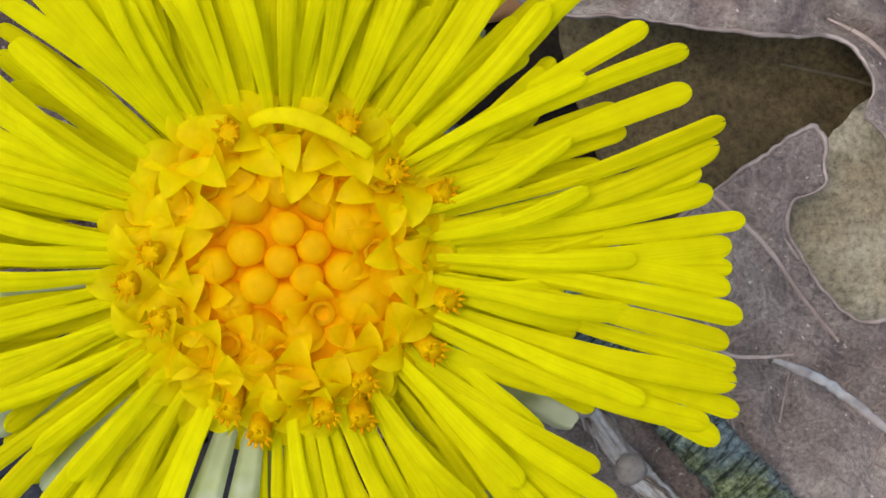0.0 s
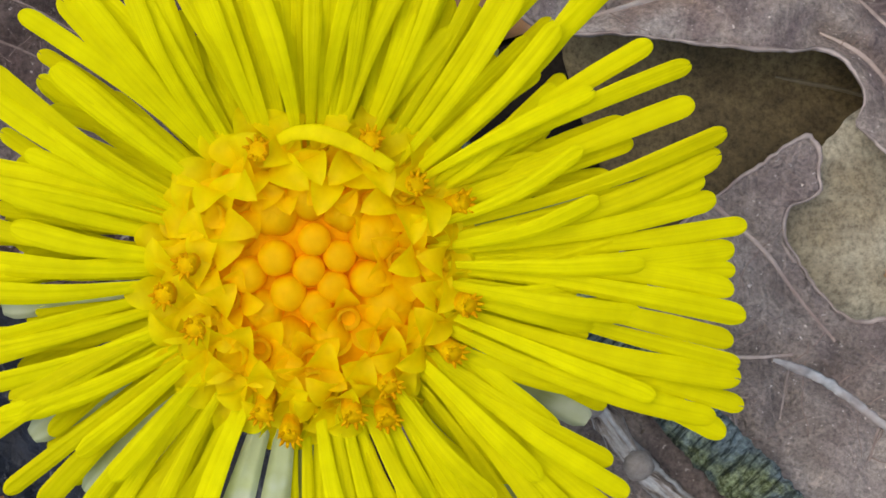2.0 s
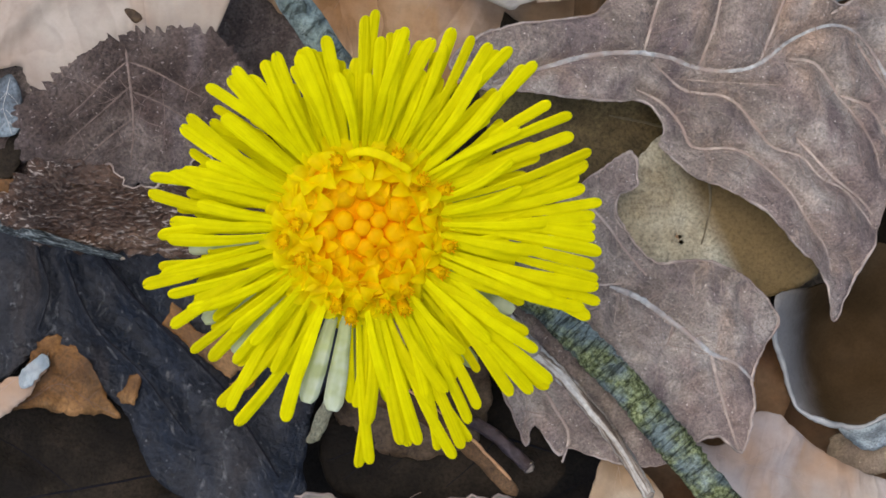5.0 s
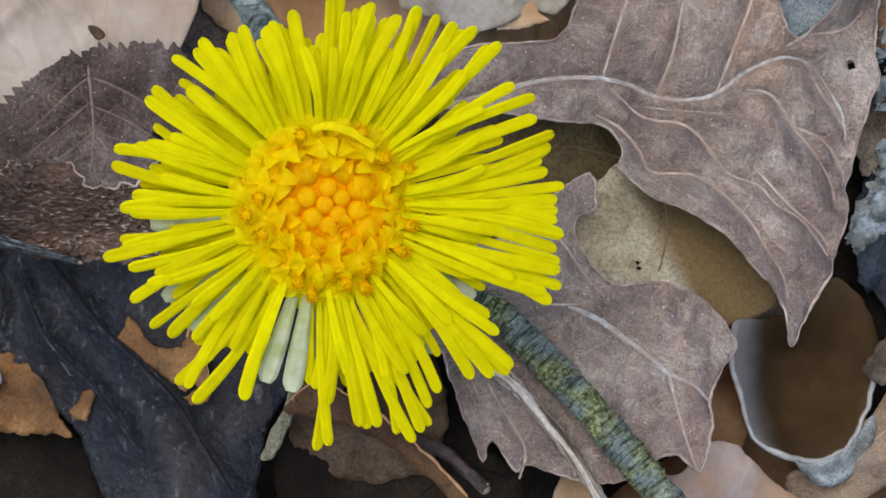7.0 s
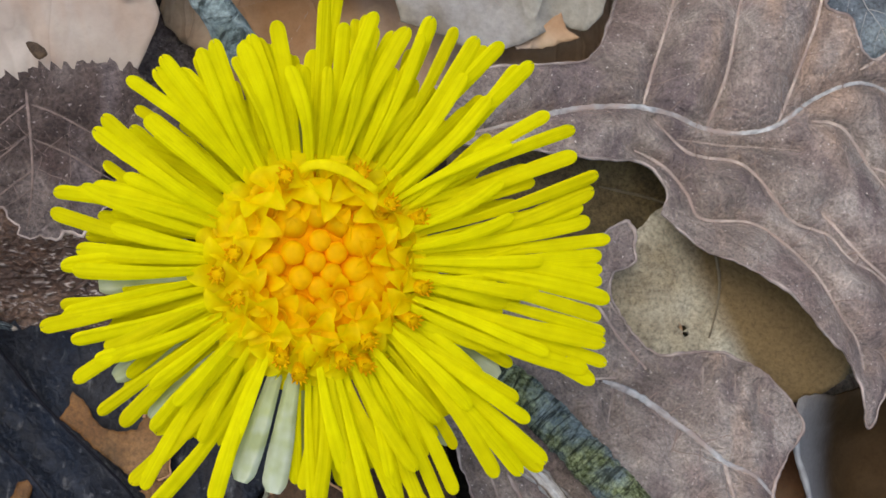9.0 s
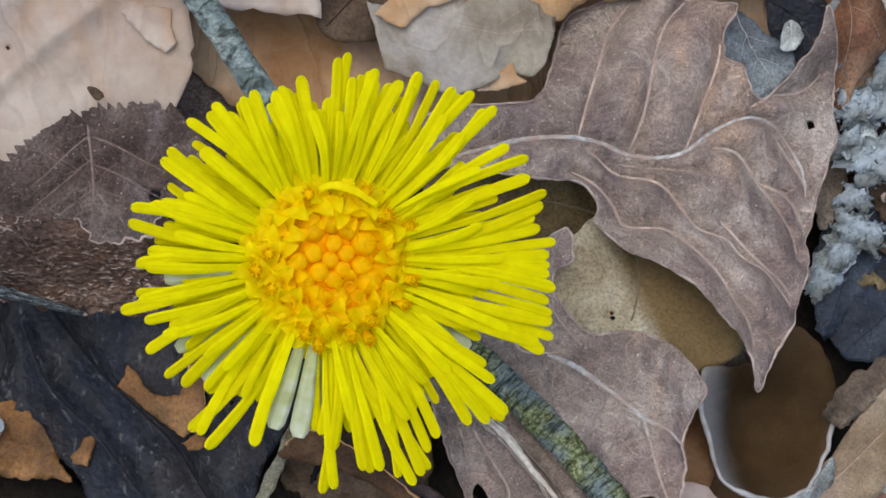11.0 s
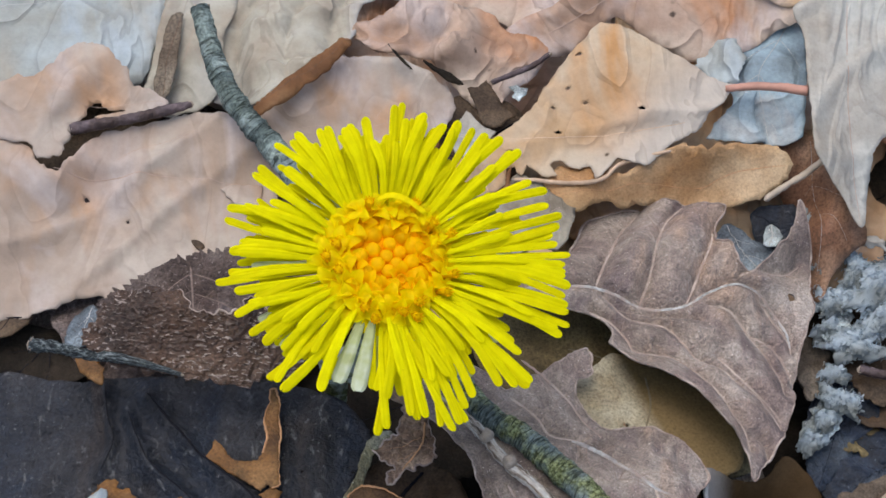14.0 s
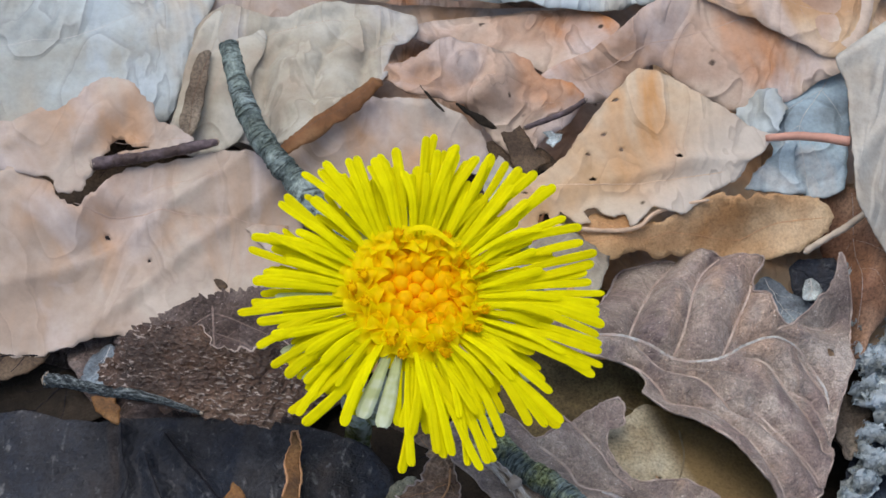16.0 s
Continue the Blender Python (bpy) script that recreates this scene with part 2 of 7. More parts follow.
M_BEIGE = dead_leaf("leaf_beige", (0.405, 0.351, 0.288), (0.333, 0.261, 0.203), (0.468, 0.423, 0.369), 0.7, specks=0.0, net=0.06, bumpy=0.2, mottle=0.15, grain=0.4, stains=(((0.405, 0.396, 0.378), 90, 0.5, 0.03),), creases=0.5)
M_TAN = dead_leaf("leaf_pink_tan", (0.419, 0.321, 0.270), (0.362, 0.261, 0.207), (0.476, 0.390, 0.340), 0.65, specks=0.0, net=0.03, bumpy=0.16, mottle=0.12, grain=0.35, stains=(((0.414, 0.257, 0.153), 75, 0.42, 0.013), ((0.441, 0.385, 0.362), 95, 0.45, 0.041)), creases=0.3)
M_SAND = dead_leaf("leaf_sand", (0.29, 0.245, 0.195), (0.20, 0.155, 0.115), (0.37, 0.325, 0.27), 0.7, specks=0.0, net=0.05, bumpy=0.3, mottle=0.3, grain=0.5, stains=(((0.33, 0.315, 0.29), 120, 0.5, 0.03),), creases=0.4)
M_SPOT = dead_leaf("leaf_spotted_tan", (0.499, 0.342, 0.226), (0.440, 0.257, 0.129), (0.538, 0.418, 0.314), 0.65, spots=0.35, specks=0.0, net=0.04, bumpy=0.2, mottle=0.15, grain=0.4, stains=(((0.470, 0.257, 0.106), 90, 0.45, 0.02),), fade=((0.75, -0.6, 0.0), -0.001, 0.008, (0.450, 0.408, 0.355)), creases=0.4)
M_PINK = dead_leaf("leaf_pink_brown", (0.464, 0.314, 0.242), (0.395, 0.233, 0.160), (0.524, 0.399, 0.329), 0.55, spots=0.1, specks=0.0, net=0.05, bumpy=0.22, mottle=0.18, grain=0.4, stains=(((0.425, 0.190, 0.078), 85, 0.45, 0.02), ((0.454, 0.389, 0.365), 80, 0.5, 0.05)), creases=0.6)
M_RUST = dead_leaf("leaf_rust", (0.188, 0.079, 0.030), (0.112, 0.044, 0.015), (0.247, 0.131, 0.064), 0.6, specks=0.0, net=0.05, bumpy=0.2, mottle=0.3, grain=0.5)
M_RUST2 = dead_leaf("leaf_orange_brown", (0.45, 0.265, 0.15), (0.36, 0.18, 0.08), (0.53, 0.37, 0.245), 0.55, specks=0.0, net=0.06, bumpy=0.22, mottle=0.18, grain=0.4, stains=(((0.46, 0.375, 0.32), 80, 0.4, 0.03),), creases=0.5)
M_GOLD = dead_leaf("leaf_golden_brown", (0.30, 0.215, 0.145), (0.19, 0.125, 0.075), (0.40, 0.31, 0.225), 0.65, specks=0.1, net=0.1, bumpy=0.7, mottle=0.6, patch=(0.24, 0.185, 0.15), grain=1.2)
# The olive fade paints the shading of the leaf's lower side.
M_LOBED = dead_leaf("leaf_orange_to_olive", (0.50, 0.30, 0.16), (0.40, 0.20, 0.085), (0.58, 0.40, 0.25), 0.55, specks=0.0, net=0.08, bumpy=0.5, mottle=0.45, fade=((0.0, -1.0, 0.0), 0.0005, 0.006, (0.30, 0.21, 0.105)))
M_ORANGE = dead_leaf("leaf_orange_scrap", (0.20, 0.088, 0.026), (0.10, 0.042, 0.012), (0.30, 0.15, 0.058), 0.5, specks=0.0, net=0.1, mottle=0.7, patch=(0.075, 0.045, 0.018), cells=0.3)
M_REDLEAF = dead_leaf("leaf_rust_red", (0.22, 0.105, 0.06), (0.16, 0.07, 0.04), (0.30, 0.17, 0.11), 0.5, specks=0.0, net=0.05, bumpy=0.25)
M_RED2 = dead_leaf("leaf_red_scrap", (0.30, 0.185, 0.125), (0.17, 0.098, 0.064), (0.46, 0.32, 0.235), 0.55, specks=0.0, net=0.6, cells=1.0, bumpy=0.9, mottle=0.7, patch=(0.20, 0.125, 0.09))
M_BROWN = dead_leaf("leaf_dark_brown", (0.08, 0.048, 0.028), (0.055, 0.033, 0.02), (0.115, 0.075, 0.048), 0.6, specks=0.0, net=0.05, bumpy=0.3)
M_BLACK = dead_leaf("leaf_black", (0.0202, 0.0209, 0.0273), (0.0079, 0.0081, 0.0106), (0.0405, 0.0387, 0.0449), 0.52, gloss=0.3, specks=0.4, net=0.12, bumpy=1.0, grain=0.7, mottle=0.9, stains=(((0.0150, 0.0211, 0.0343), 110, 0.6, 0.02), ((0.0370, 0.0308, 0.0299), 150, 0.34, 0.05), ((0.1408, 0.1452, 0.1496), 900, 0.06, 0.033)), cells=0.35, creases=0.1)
# The pale glints on the wrinkles are painted highlights.
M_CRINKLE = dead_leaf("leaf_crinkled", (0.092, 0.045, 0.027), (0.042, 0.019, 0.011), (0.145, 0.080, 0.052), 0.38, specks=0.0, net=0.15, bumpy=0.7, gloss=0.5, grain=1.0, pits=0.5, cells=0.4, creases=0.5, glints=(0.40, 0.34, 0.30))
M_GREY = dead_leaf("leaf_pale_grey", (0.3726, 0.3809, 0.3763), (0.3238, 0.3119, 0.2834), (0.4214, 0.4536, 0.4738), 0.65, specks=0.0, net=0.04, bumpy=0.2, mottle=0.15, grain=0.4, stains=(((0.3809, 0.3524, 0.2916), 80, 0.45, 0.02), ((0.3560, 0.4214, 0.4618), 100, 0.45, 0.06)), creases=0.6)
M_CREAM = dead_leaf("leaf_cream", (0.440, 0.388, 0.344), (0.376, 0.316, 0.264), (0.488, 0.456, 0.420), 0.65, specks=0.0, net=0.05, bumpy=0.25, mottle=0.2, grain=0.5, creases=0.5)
M_BLUE = dead_leaf("leaf_blue_grey", (0.17, 0.195, 0.23), (0.09, 0.10, 0.12), (0.27, 0.31, 0.35), 0.6, specks=0.1, net=0.08, bumpy=0.8)
M_LICHEN = dead_leaf("leaf_lichen_grey", (0.40, 0.43, 0.44), (0.20, 0.205, 0.20), (0.60, 0.65, 0.68), 0.85, specks=0.4, net=0.1, bumpy=0.8, grain=1.3)
M_STRIP = dead_leaf("leaf_dark_orange_brown", (0.085, 0.04, 0.017), (0.04, 0.018, 0.008), (0.15, 0.078, 0.036), 0.55, specks=0.0, net=0.1, bumpy=0.6, grain=1.3)
# Olive brown, darkened: shade of the hollow is put into the colour.
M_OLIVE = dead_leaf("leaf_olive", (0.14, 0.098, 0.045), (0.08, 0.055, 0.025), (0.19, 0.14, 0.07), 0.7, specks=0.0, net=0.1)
# Near-black brown: the shade of deep gaps is put into the leaf colour.
M_GAP_SHADE = dead_leaf("leaf_gap_shade", (0.017, 0.012, 0.008), (0.008, 0.0055, 0.004), (0.032, 0.022, 0.015), 0.7, specks=0.0, net=0.05, bumpy=0.6, gloss=0.15)
M_SKY = dead_leaf("leaf_sky_grey", (0.265, 0.335, 0.395), (0.18, 0.215, 0.245), (0.36, 0.45, 0.52), 0.6, specks=0.0, net=0.05, bumpy=0.4, mottle=0.3, grain=0.5, stains=(((0.36, 0.385, 0.39), 110, 0.35, 0.03),), creases=0.6)
M_NAVY = dead_leaf("leaf_blue_black", (0.026, 0.036, 0.062), (0.012, 0.014, 0.02), (0.06, 0.075, 0.10), 0.45, specks=0.2, net=0.1, bumpy=1.2, gloss=0.4)
M_DULL = dead_leaf("leaf_dull_brown", (0.165, 0.12, 0.088), (0.09, 0.062, 0.043), (0.23, 0.18, 0.14), 0.7, specks=0.0, net=0.15, bumpy=0.9)
# Fade: greyer left wall, its lit look put into the colour too.
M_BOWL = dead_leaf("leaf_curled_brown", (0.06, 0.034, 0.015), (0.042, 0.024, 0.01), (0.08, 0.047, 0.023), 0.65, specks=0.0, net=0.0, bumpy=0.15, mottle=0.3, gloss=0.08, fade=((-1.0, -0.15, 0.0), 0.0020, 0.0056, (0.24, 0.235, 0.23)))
# The olive fade holds stain and the shade under the torn leaf together.
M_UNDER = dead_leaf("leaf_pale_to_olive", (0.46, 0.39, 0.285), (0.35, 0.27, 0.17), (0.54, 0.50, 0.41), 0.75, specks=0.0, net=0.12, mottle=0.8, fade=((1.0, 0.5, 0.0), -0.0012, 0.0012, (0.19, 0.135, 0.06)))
M_EDGE = dead_leaf("leaf_edge_olive", (0.27, 0.235, 0.145), (0.12, 0.10, 0.06), (0.46, 0.43, 0.33), 0.8, specks=0.3, net=0.2, bumpy=1.2, grain=1.3)
M_FLAKE = plain("lichen_flake", (0.50, 0.59, 0.65), 0.95, 0.25, 900, spec=0.03, second=(0.27, 0.30, 0.295), big=230, bumpy=0.3, trans=0.3)
M_RIM = plain("rim_pale_grey", (0.36, 0.36, 0.35), 0.7, 0.3, 700, bumpy=0.4)
M_EDGING = plain("rim_brown", (0.40, 0.33, 0.29), 0.7, 0.45, 900, second=(0.25, 0.19, 0.165), big=350)
M_TANRIM = plain("rim_tan", (0.50, 0.27, 0.13), 0.6, 0.25, 900)
M_VEIN = plain("vein_pale", (0.47, 0.395, 0.345), 0.6, 0.3, 1500, second=(0.34, 0.26, 0.225), big=300)
M_MIDRIB = plain("midrib_blue_grey", (0.40, 0.415, 0.42), 0.6, 0.45, 1500, second=(0.36, 0.29, 0.255), big=330, bumpy=0.8)
M_FINE = plain("vein_fine", (0.30, 0.225, 0.19), 0.7, 0.3, 1500)
M_NET = plain("vein_net", (0.185, 0.138, 0.122), 0.7, 0.4, 1500)
M_VEIN_TAN = plain("vein_tan", (0.395, 0.29, 0.235), 0.65, 0.2, 900)
M_VEIN_DARK = plain("vein_dark", (0.014, 0.014, 0.018), 0.8, 0.3, 700, spec=0.03)
M_VEIN_BROWN = plain("vein_brown", (0.14, 0.09, 0.065), 0.7, 0.3, 900, spec=0.1)
M_VEIN_ORANGE = plain("vein_orange_tan", (0.50, 0.36, 0.25), 0.6, 0.2, 900)
M_VEIN_OLIVE = plain("vein_olive", (0.17, 0.14, 0.085), 0.6, 0.3, 900)
M_VEIN_GREY = plain("vein_grey", (0.40, 0.41, 0.40), 0.7, 0.2, 700)
VEINS = {m.name: v for v, some in (
    (M_VEIN_ORANGE, (M_SPOT,)), (M_NET, (M_MAUVE2,)), (M_VEIN_TAN, (M_TAN, M_SAND, M_PINK, M_RUST2, M_CREAM, M_BEIGE, M_GOLD)), (M_VEIN_BROWN, (M_CRINKLE, M_DULL, M_STRIP, M_RUST, M_ORANGE)), (M_VEIN_DARK, (M_BLACK, M_BROWN, M_NAVY, M_GAP_SHADE)), (M_TANRIM, (M_RED2, M_LOBED)), (M_VEIN_OLIVE, (M_OLIVE, M_UNDER)),
    (M_VEIN_GREY, (M_BLUE, M_LICHEN, M_SKY, M_GREY))) for m in some}


def along_twig(nt, stretch):
    along = nt.nodes.new("ShaderNodeUVMap")
    along.uv_map = "along"
    m = node(nt, "ShaderNodeMapping", Scale=stretch)
    nt.links.new(along.outputs[0], m.inputs[0])
    return m.outputs[0]


def bark_material():
    """Twig bark: blue grey and yellow green lichen in patches, with fine wrinkles round the twig."""
    m, nt, b, coord = base_material("bark_moss", 0.8, 0.3)
    f = noise_tex(nt, coord, 3200, 5, 0.7)
    col = ramp(nt, noise_tex(nt, coord, 380, 5, 0.65), [(0.30, (0.085, 0.10, 0.098)), (0.46, (0.155, 0.21, 0.21)), (0.64, (0.32, 0.40, 0.395))])
    down = nt.nodes.new("ShaderNodeSeparateXYZ")
    nt.links.new(coord, down.inputs[0])
    low_end = nt.nodes.new("ShaderNodeMapRange")
    nt.links.new(down.outputs["Y"], low_end.inputs[0])
    low_end.inputs[1].default_value, low_end.inputs[2].default_value = -0.034, -0.044
    patches = ramp(nt, noise_tex(nt, coord, 240, 4, 0.65), [(0.42, (0, 0, 0)), (0.56, (1, 1, 1))])
    moss = blend(nt, 1.0, patches, ramp(nt, low_end.outputs[0], [(0.0, (0.12, 0.12, 0.12)), (1.0, (1, 1, 1))]), "MULTIPLY")
    col = blend(nt, moss, col, blend(nt, ramp(nt, f, [(0.4, (0, 0, 0)), (0.6, (1, 1, 1))]), (0.11, 0.135, 0.04), (0.34, 0.39, 0.20)))
    col = blend(nt, 0.7, col, ramp(nt, f, [(0.36, (0.5, 0.5, 0.5)), (0.64, (1.35, 1.35, 1.35))]), "MULTIPLY")
    rings = noise_tex(nt, along_twig(nt, (1.6, 7.0, 1.0)), 2.0, 5, 0.6, 1.2)
    wrinkle = ramp(nt, rings, [(0.40, (0.16, 0.17, 0.15)), (0.47, (0.95, 0.95, 0.95)), (0.60, (1.3, 1.3, 1.3))])
    col = blend(nt, 0.85, col, wrinkle, "MULTIPLY")
    nt.links.new(col, b.inputs["Base Color"])
    bump(nt, b, f, 0.7, 0.0002)
    bump(nt, b, rings, 1.0, 0.0009)
    return m


def split_material():
    """Dry pale twig with bark torn off in strips."""
    m, nt, b, coord = base_material("split_bark", 0.7, 0.3)
    strips = noise_tex(nt, along_twig(nt, (5.0, 0.45, 1.0)), 1.4, 5, 0.65, 0.3)
    col = ramp(nt, strips, [(0.38, (0.09, 0.066, 0.05)), (0.45, (0.32, 0.26, 0.205)), (0.52, (0.56, 0.52, 0.46)), (0.64, (0.70, 0.70, 0.66))])
    f = noise_tex(nt, coord, 2800, 4, 0.7)
    col = blend(nt, 0.6, col, ramp(nt, f, [(0.35, (0.6, 0.58, 0.56)), (0.65, (1.2, 1.2, 1.2))]), "MULTIPLY")
    nt.links.new(col, b.inputs["Base Color"])
    bump(nt, b, strips, 0.9, 0.0004)
    bump(nt, b, f, 0.5, 0.0002)
    return m


def crust_material():
    """Dark blue grey stalk with whitish crust in long flakes."""
    m, nt, b, coord = base_material("stalk_crusted", 0.85, 0.25)
    flakes = noise_tex(nt, along_twig(nt, (7.0, 2.0, 1.0)), 1.8, 6, 0.7, 0.5)
    col = ramp(nt, flakes, [(0.38, (0.022, 0.026, 0.030)), (0.49, (0.075, 0.095, 0.105)), (0.56, (0.20, 0.24, 0.25)), (0.66, (0.46, 0.52, 0.53))])
    f = noise_tex(nt, coord, 3000, 4, 0.7)
    col = blend(nt, 0.8, col, ramp(nt, f, [(0.35, (0.5, 0.5, 0.5)), (0.65, (1.3, 1.3, 1.3))]), "MULTIPLY")
    nt.links.new(col, b.inputs["Base Color"])
    bump(nt, b, flakes, 1.0, 0.0006)
    bump(nt, b, f, 0.7, 0.0003)
    return m


M_BARK = bark_material()
M_MOSS = plain("moss_green", (0.20, 0.23, 0.09), 0.9, 0.5, 900, second=(0.26, 0.29, 0.27), big=260)
M_BARK2 = crust_material()
M_SPLIT = split_material()
M_REDTWIG = plain("twig_red_brown", (0.30, 0.17, 0.12), 0.7, 0.45, 1200, bumpy=1.4, second=(0.17, 0.09, 0.065), big=500)
M_PURPLE = plain("twig_purple", (0.105, 0.080, 0.088), 0.6, 0.5, 1300, bumpy=1.3, second=(0.055, 0.035, 0.032), big=420)
M_STRAW = plain("straw", (0.45, 0.38, 0.30), 0.6, 0.2, 600)
M_PINKSTALK = plain("stalk_pink", (0.45, 0.24, 0.18), 0.55, 0.2, 600)


def soil_material():
    m, nt, b, coord = base_material("dark_soil", 0.9, 0.2)
    f = noise_tex(nt, coord, 400, 8, 0.7)
    g = noise_tex(nt, coord, 40, 4)
    col = ramp(nt, f, [(0.3, (0.008, 0.006, 0.005)), (0.6, (0.03, 0.022, 0.016)), (0.8, (0.07, 0.05, 0.035))])
    col = blend(nt, 0.7, col, ramp(nt, g, [(0.3, (0.6, 0.55, 0.5)), (0.7, (1.2, 1.1, 1.0))]), "MULTIPLY")
    nt.links.new(col, b.inputs["Base Color"])
    bump(nt, b, f, 1.0, 0.001)
    return m


M_SOIL = soil_material()


# ---- builders ----
def thing(name, label, category, at=(0, 0, 0), group="", kind=""):
    e = new(name)
    e.empty_display_size = 0.005
    e.location = Vector(at) * CM
    bpy.context.view_layer.update()
    return tagged(e, label, category, group, kind)


def origin_of(ob):
    p = Vector((0, 0, 0))
    while ob:
        p += ob.location
        ob = ob.parent
    return p / CM


def mesh_of(name, verts, faces, material, origin=(0, 0, 0), smooth=True):
    o = Vector(origin)
    me = bpy.data.meshes.new(name)
    me.from_pydata([(Vector(v) - o) * CM for v in verts], [], faces)
    me.materials.append(material)
    if smooth:
        me.polygons.foreach_set("use_smooth", [True] * len(me.polygons))
    me.update()
    return me


def part(name, verts, faces, material, parent, label=""):
    ob = new(name, mesh_of(name, verts, faces, material, origin_of(parent)))
    ob.parent = parent
    return tagged(ob, label)


def spline(points, per=6, closed=False):
    """Catmull-Rom through the points."""
    pts = [Vector(p) for p in points]
    n = len(pts)
    out = []
    for i in range(n if closed else n - 1):
        if closed:
            a, b, c, d = pts[i - 1], pts[i], pts[(i + 1) % n], pts[(i + 2) % n]
        else:
            a, b, c, d = pts[max(i - 1, 0)], pts[i], pts[i + 1], pts[min(i + 2, n - 1)]
        for k in range(per):
            t = k / per
            out.append(0.5 * (2 * b + (c - a) * t + (2 * a - 5 * b + 4 * c - d) * t * t + (3 * b - a - 3 * c + d) * t ** 3))
    if not closed:
        out.append(pts[-1])
    return out


def tube(points, radii, sides=7, rough=0.0, seed=0.0, flat=1.0):
    """A tapered tube along a line: points in order, one radius for each."""
    verts, faces = [], []
    n = len(points)
    for i, p in enumerate(points):
        d = (points[min(i + 1, n - 1)] - points[max(i - 1, 0)]).normalized()
        side = d.cross(Vector((0, 0, 1)))
        side = side.normalized() if side.length > 1e-4 else Vector((1, 0, 0))
        up = side.cross(d)
        for k in range(sides):
            a = 2 * math.pi * k / sides
            w = 1 + rough * noise.noise(Vector((i * 0.55 + seed, math.cos(a) * 1.3, math.sin(a) * 1.3)))
            verts.append(p + radii[i] * w * (math.cos(a) * side + flat * math.sin(a) * up))
    for i in range(n - 1):
        for k in range(sides):
            a, b = i * sides + k, i * sides + (k + 1) % sides
            faces.append((a, b, b + sides, a + sides))
    faces.append(tuple(range(sides))[::-1])
    faces.append(tuple(range((n - 1) * sides, n * sides)))
    return verts, faces


def surface(points):
    """A thin-plate sheet through the given (x, y, z)."""
    p = np.array(points, float)
    n = len(p)
    d2 = ((p[:, None, :2] - p[None, :, :2]) ** 2).sum(-1)
    k = 0.5 * d2 * np.log(d2 + 1e-9)
    a = np.zeros((n + 3, n + 3))
    a[:n, :n] = k + 0.004 * np.eye(n)
    a[:n, n:] = np.c_[np.ones(n), p[:, :2]]
    a[n:, :n] = a[:n, n:].T
    w = np.linalg.solve(a, np.r_[p[:, 2], 0, 0, 0])

    def height(xy):
        xy = np.atleast_2d(np.array(xy, float))
        e2 = ((xy[:, None] - p[None, :, :2]) ** 2).sum(-1)
        return (0.5 * e2 * np.log(e2 + 1e-9)) @ w[:n] + w[n] + xy @ w[n + 1:]
    return height


def line_distance(xy, lines):
    """The distance of each place from the nearest of the lines."""
    best = np.full(len(xy), 9.0)
    for line in lines:
        for a, b in zip(line[:-1], line[1:]):
            a, b = np.array(a[:2]), np.array(b[:2])
            ab = b - a
            t = np.clip(((xy - a) @ ab) / max(ab @ ab, 1e-9), 0, 1)
            best = np.minimum(best, np.hypot(*(xy - a - t[:, None] * ab).T))
    return best


def inside(xy, poly):
    """Which places lie within the closed outline."""
    x, y = xy[:, 0], xy[:, 1]
    hit = np.zeros(len(xy), bool)
    for (x0, y0), (x1, y1) in zip(poly, np.roll(poly, -1, 0)):
        cross = ((y0 > y) != (y1 > y)) & (x < (x1 - x0) * (y - y0) / (y1 - y0 + 1e-12) + x0)
        hit ^= cross
    return hit


def own_ribs(outline):
    """A midrib along the longest way across and two pairs of side veins, for a leaf whose veins are faint."""
    p = np.array(outline)[:, :2]
    d = np.hypot(*(p[:, None] - p[None]).transpose(2, 0, 1))
    i, j = np.unravel_index(d.argmax(), d.shape)
    c = p.mean(0)
    a, b = p[i] + (c - p[i]) * 0.06, p[j] + (c - p[j]) * 0.06
    ribs = [[tuple(a), tuple((a + c) / 2), tuple(c), tuple((b + c) / 2), tuple(b)]]
    far = np.hypot(*(b - a))
    ahead = (b - a) / far
    side = np.array([-ahead[1], ahead[0]])
    for s in (0.3, 0.52, 0.7):
        for w in (-1, 1):
            q = ribs[0][1] if s < 0.4 else ribs[0][2] if s < 0.6 else ribs[0][3]
            q = np.array(q)
            run = [tuple(q + ahead * far * 0.30 * k + side * w * far * 0.26 * k ** 0.85) for k in (0, 0.2, 0.4, 0.6, 0.8)]
            good = inside(np.array(run), p)
            if good[:3].all():
                ribs.append([r for r, g in zip(run, good) if g])
    return ribs


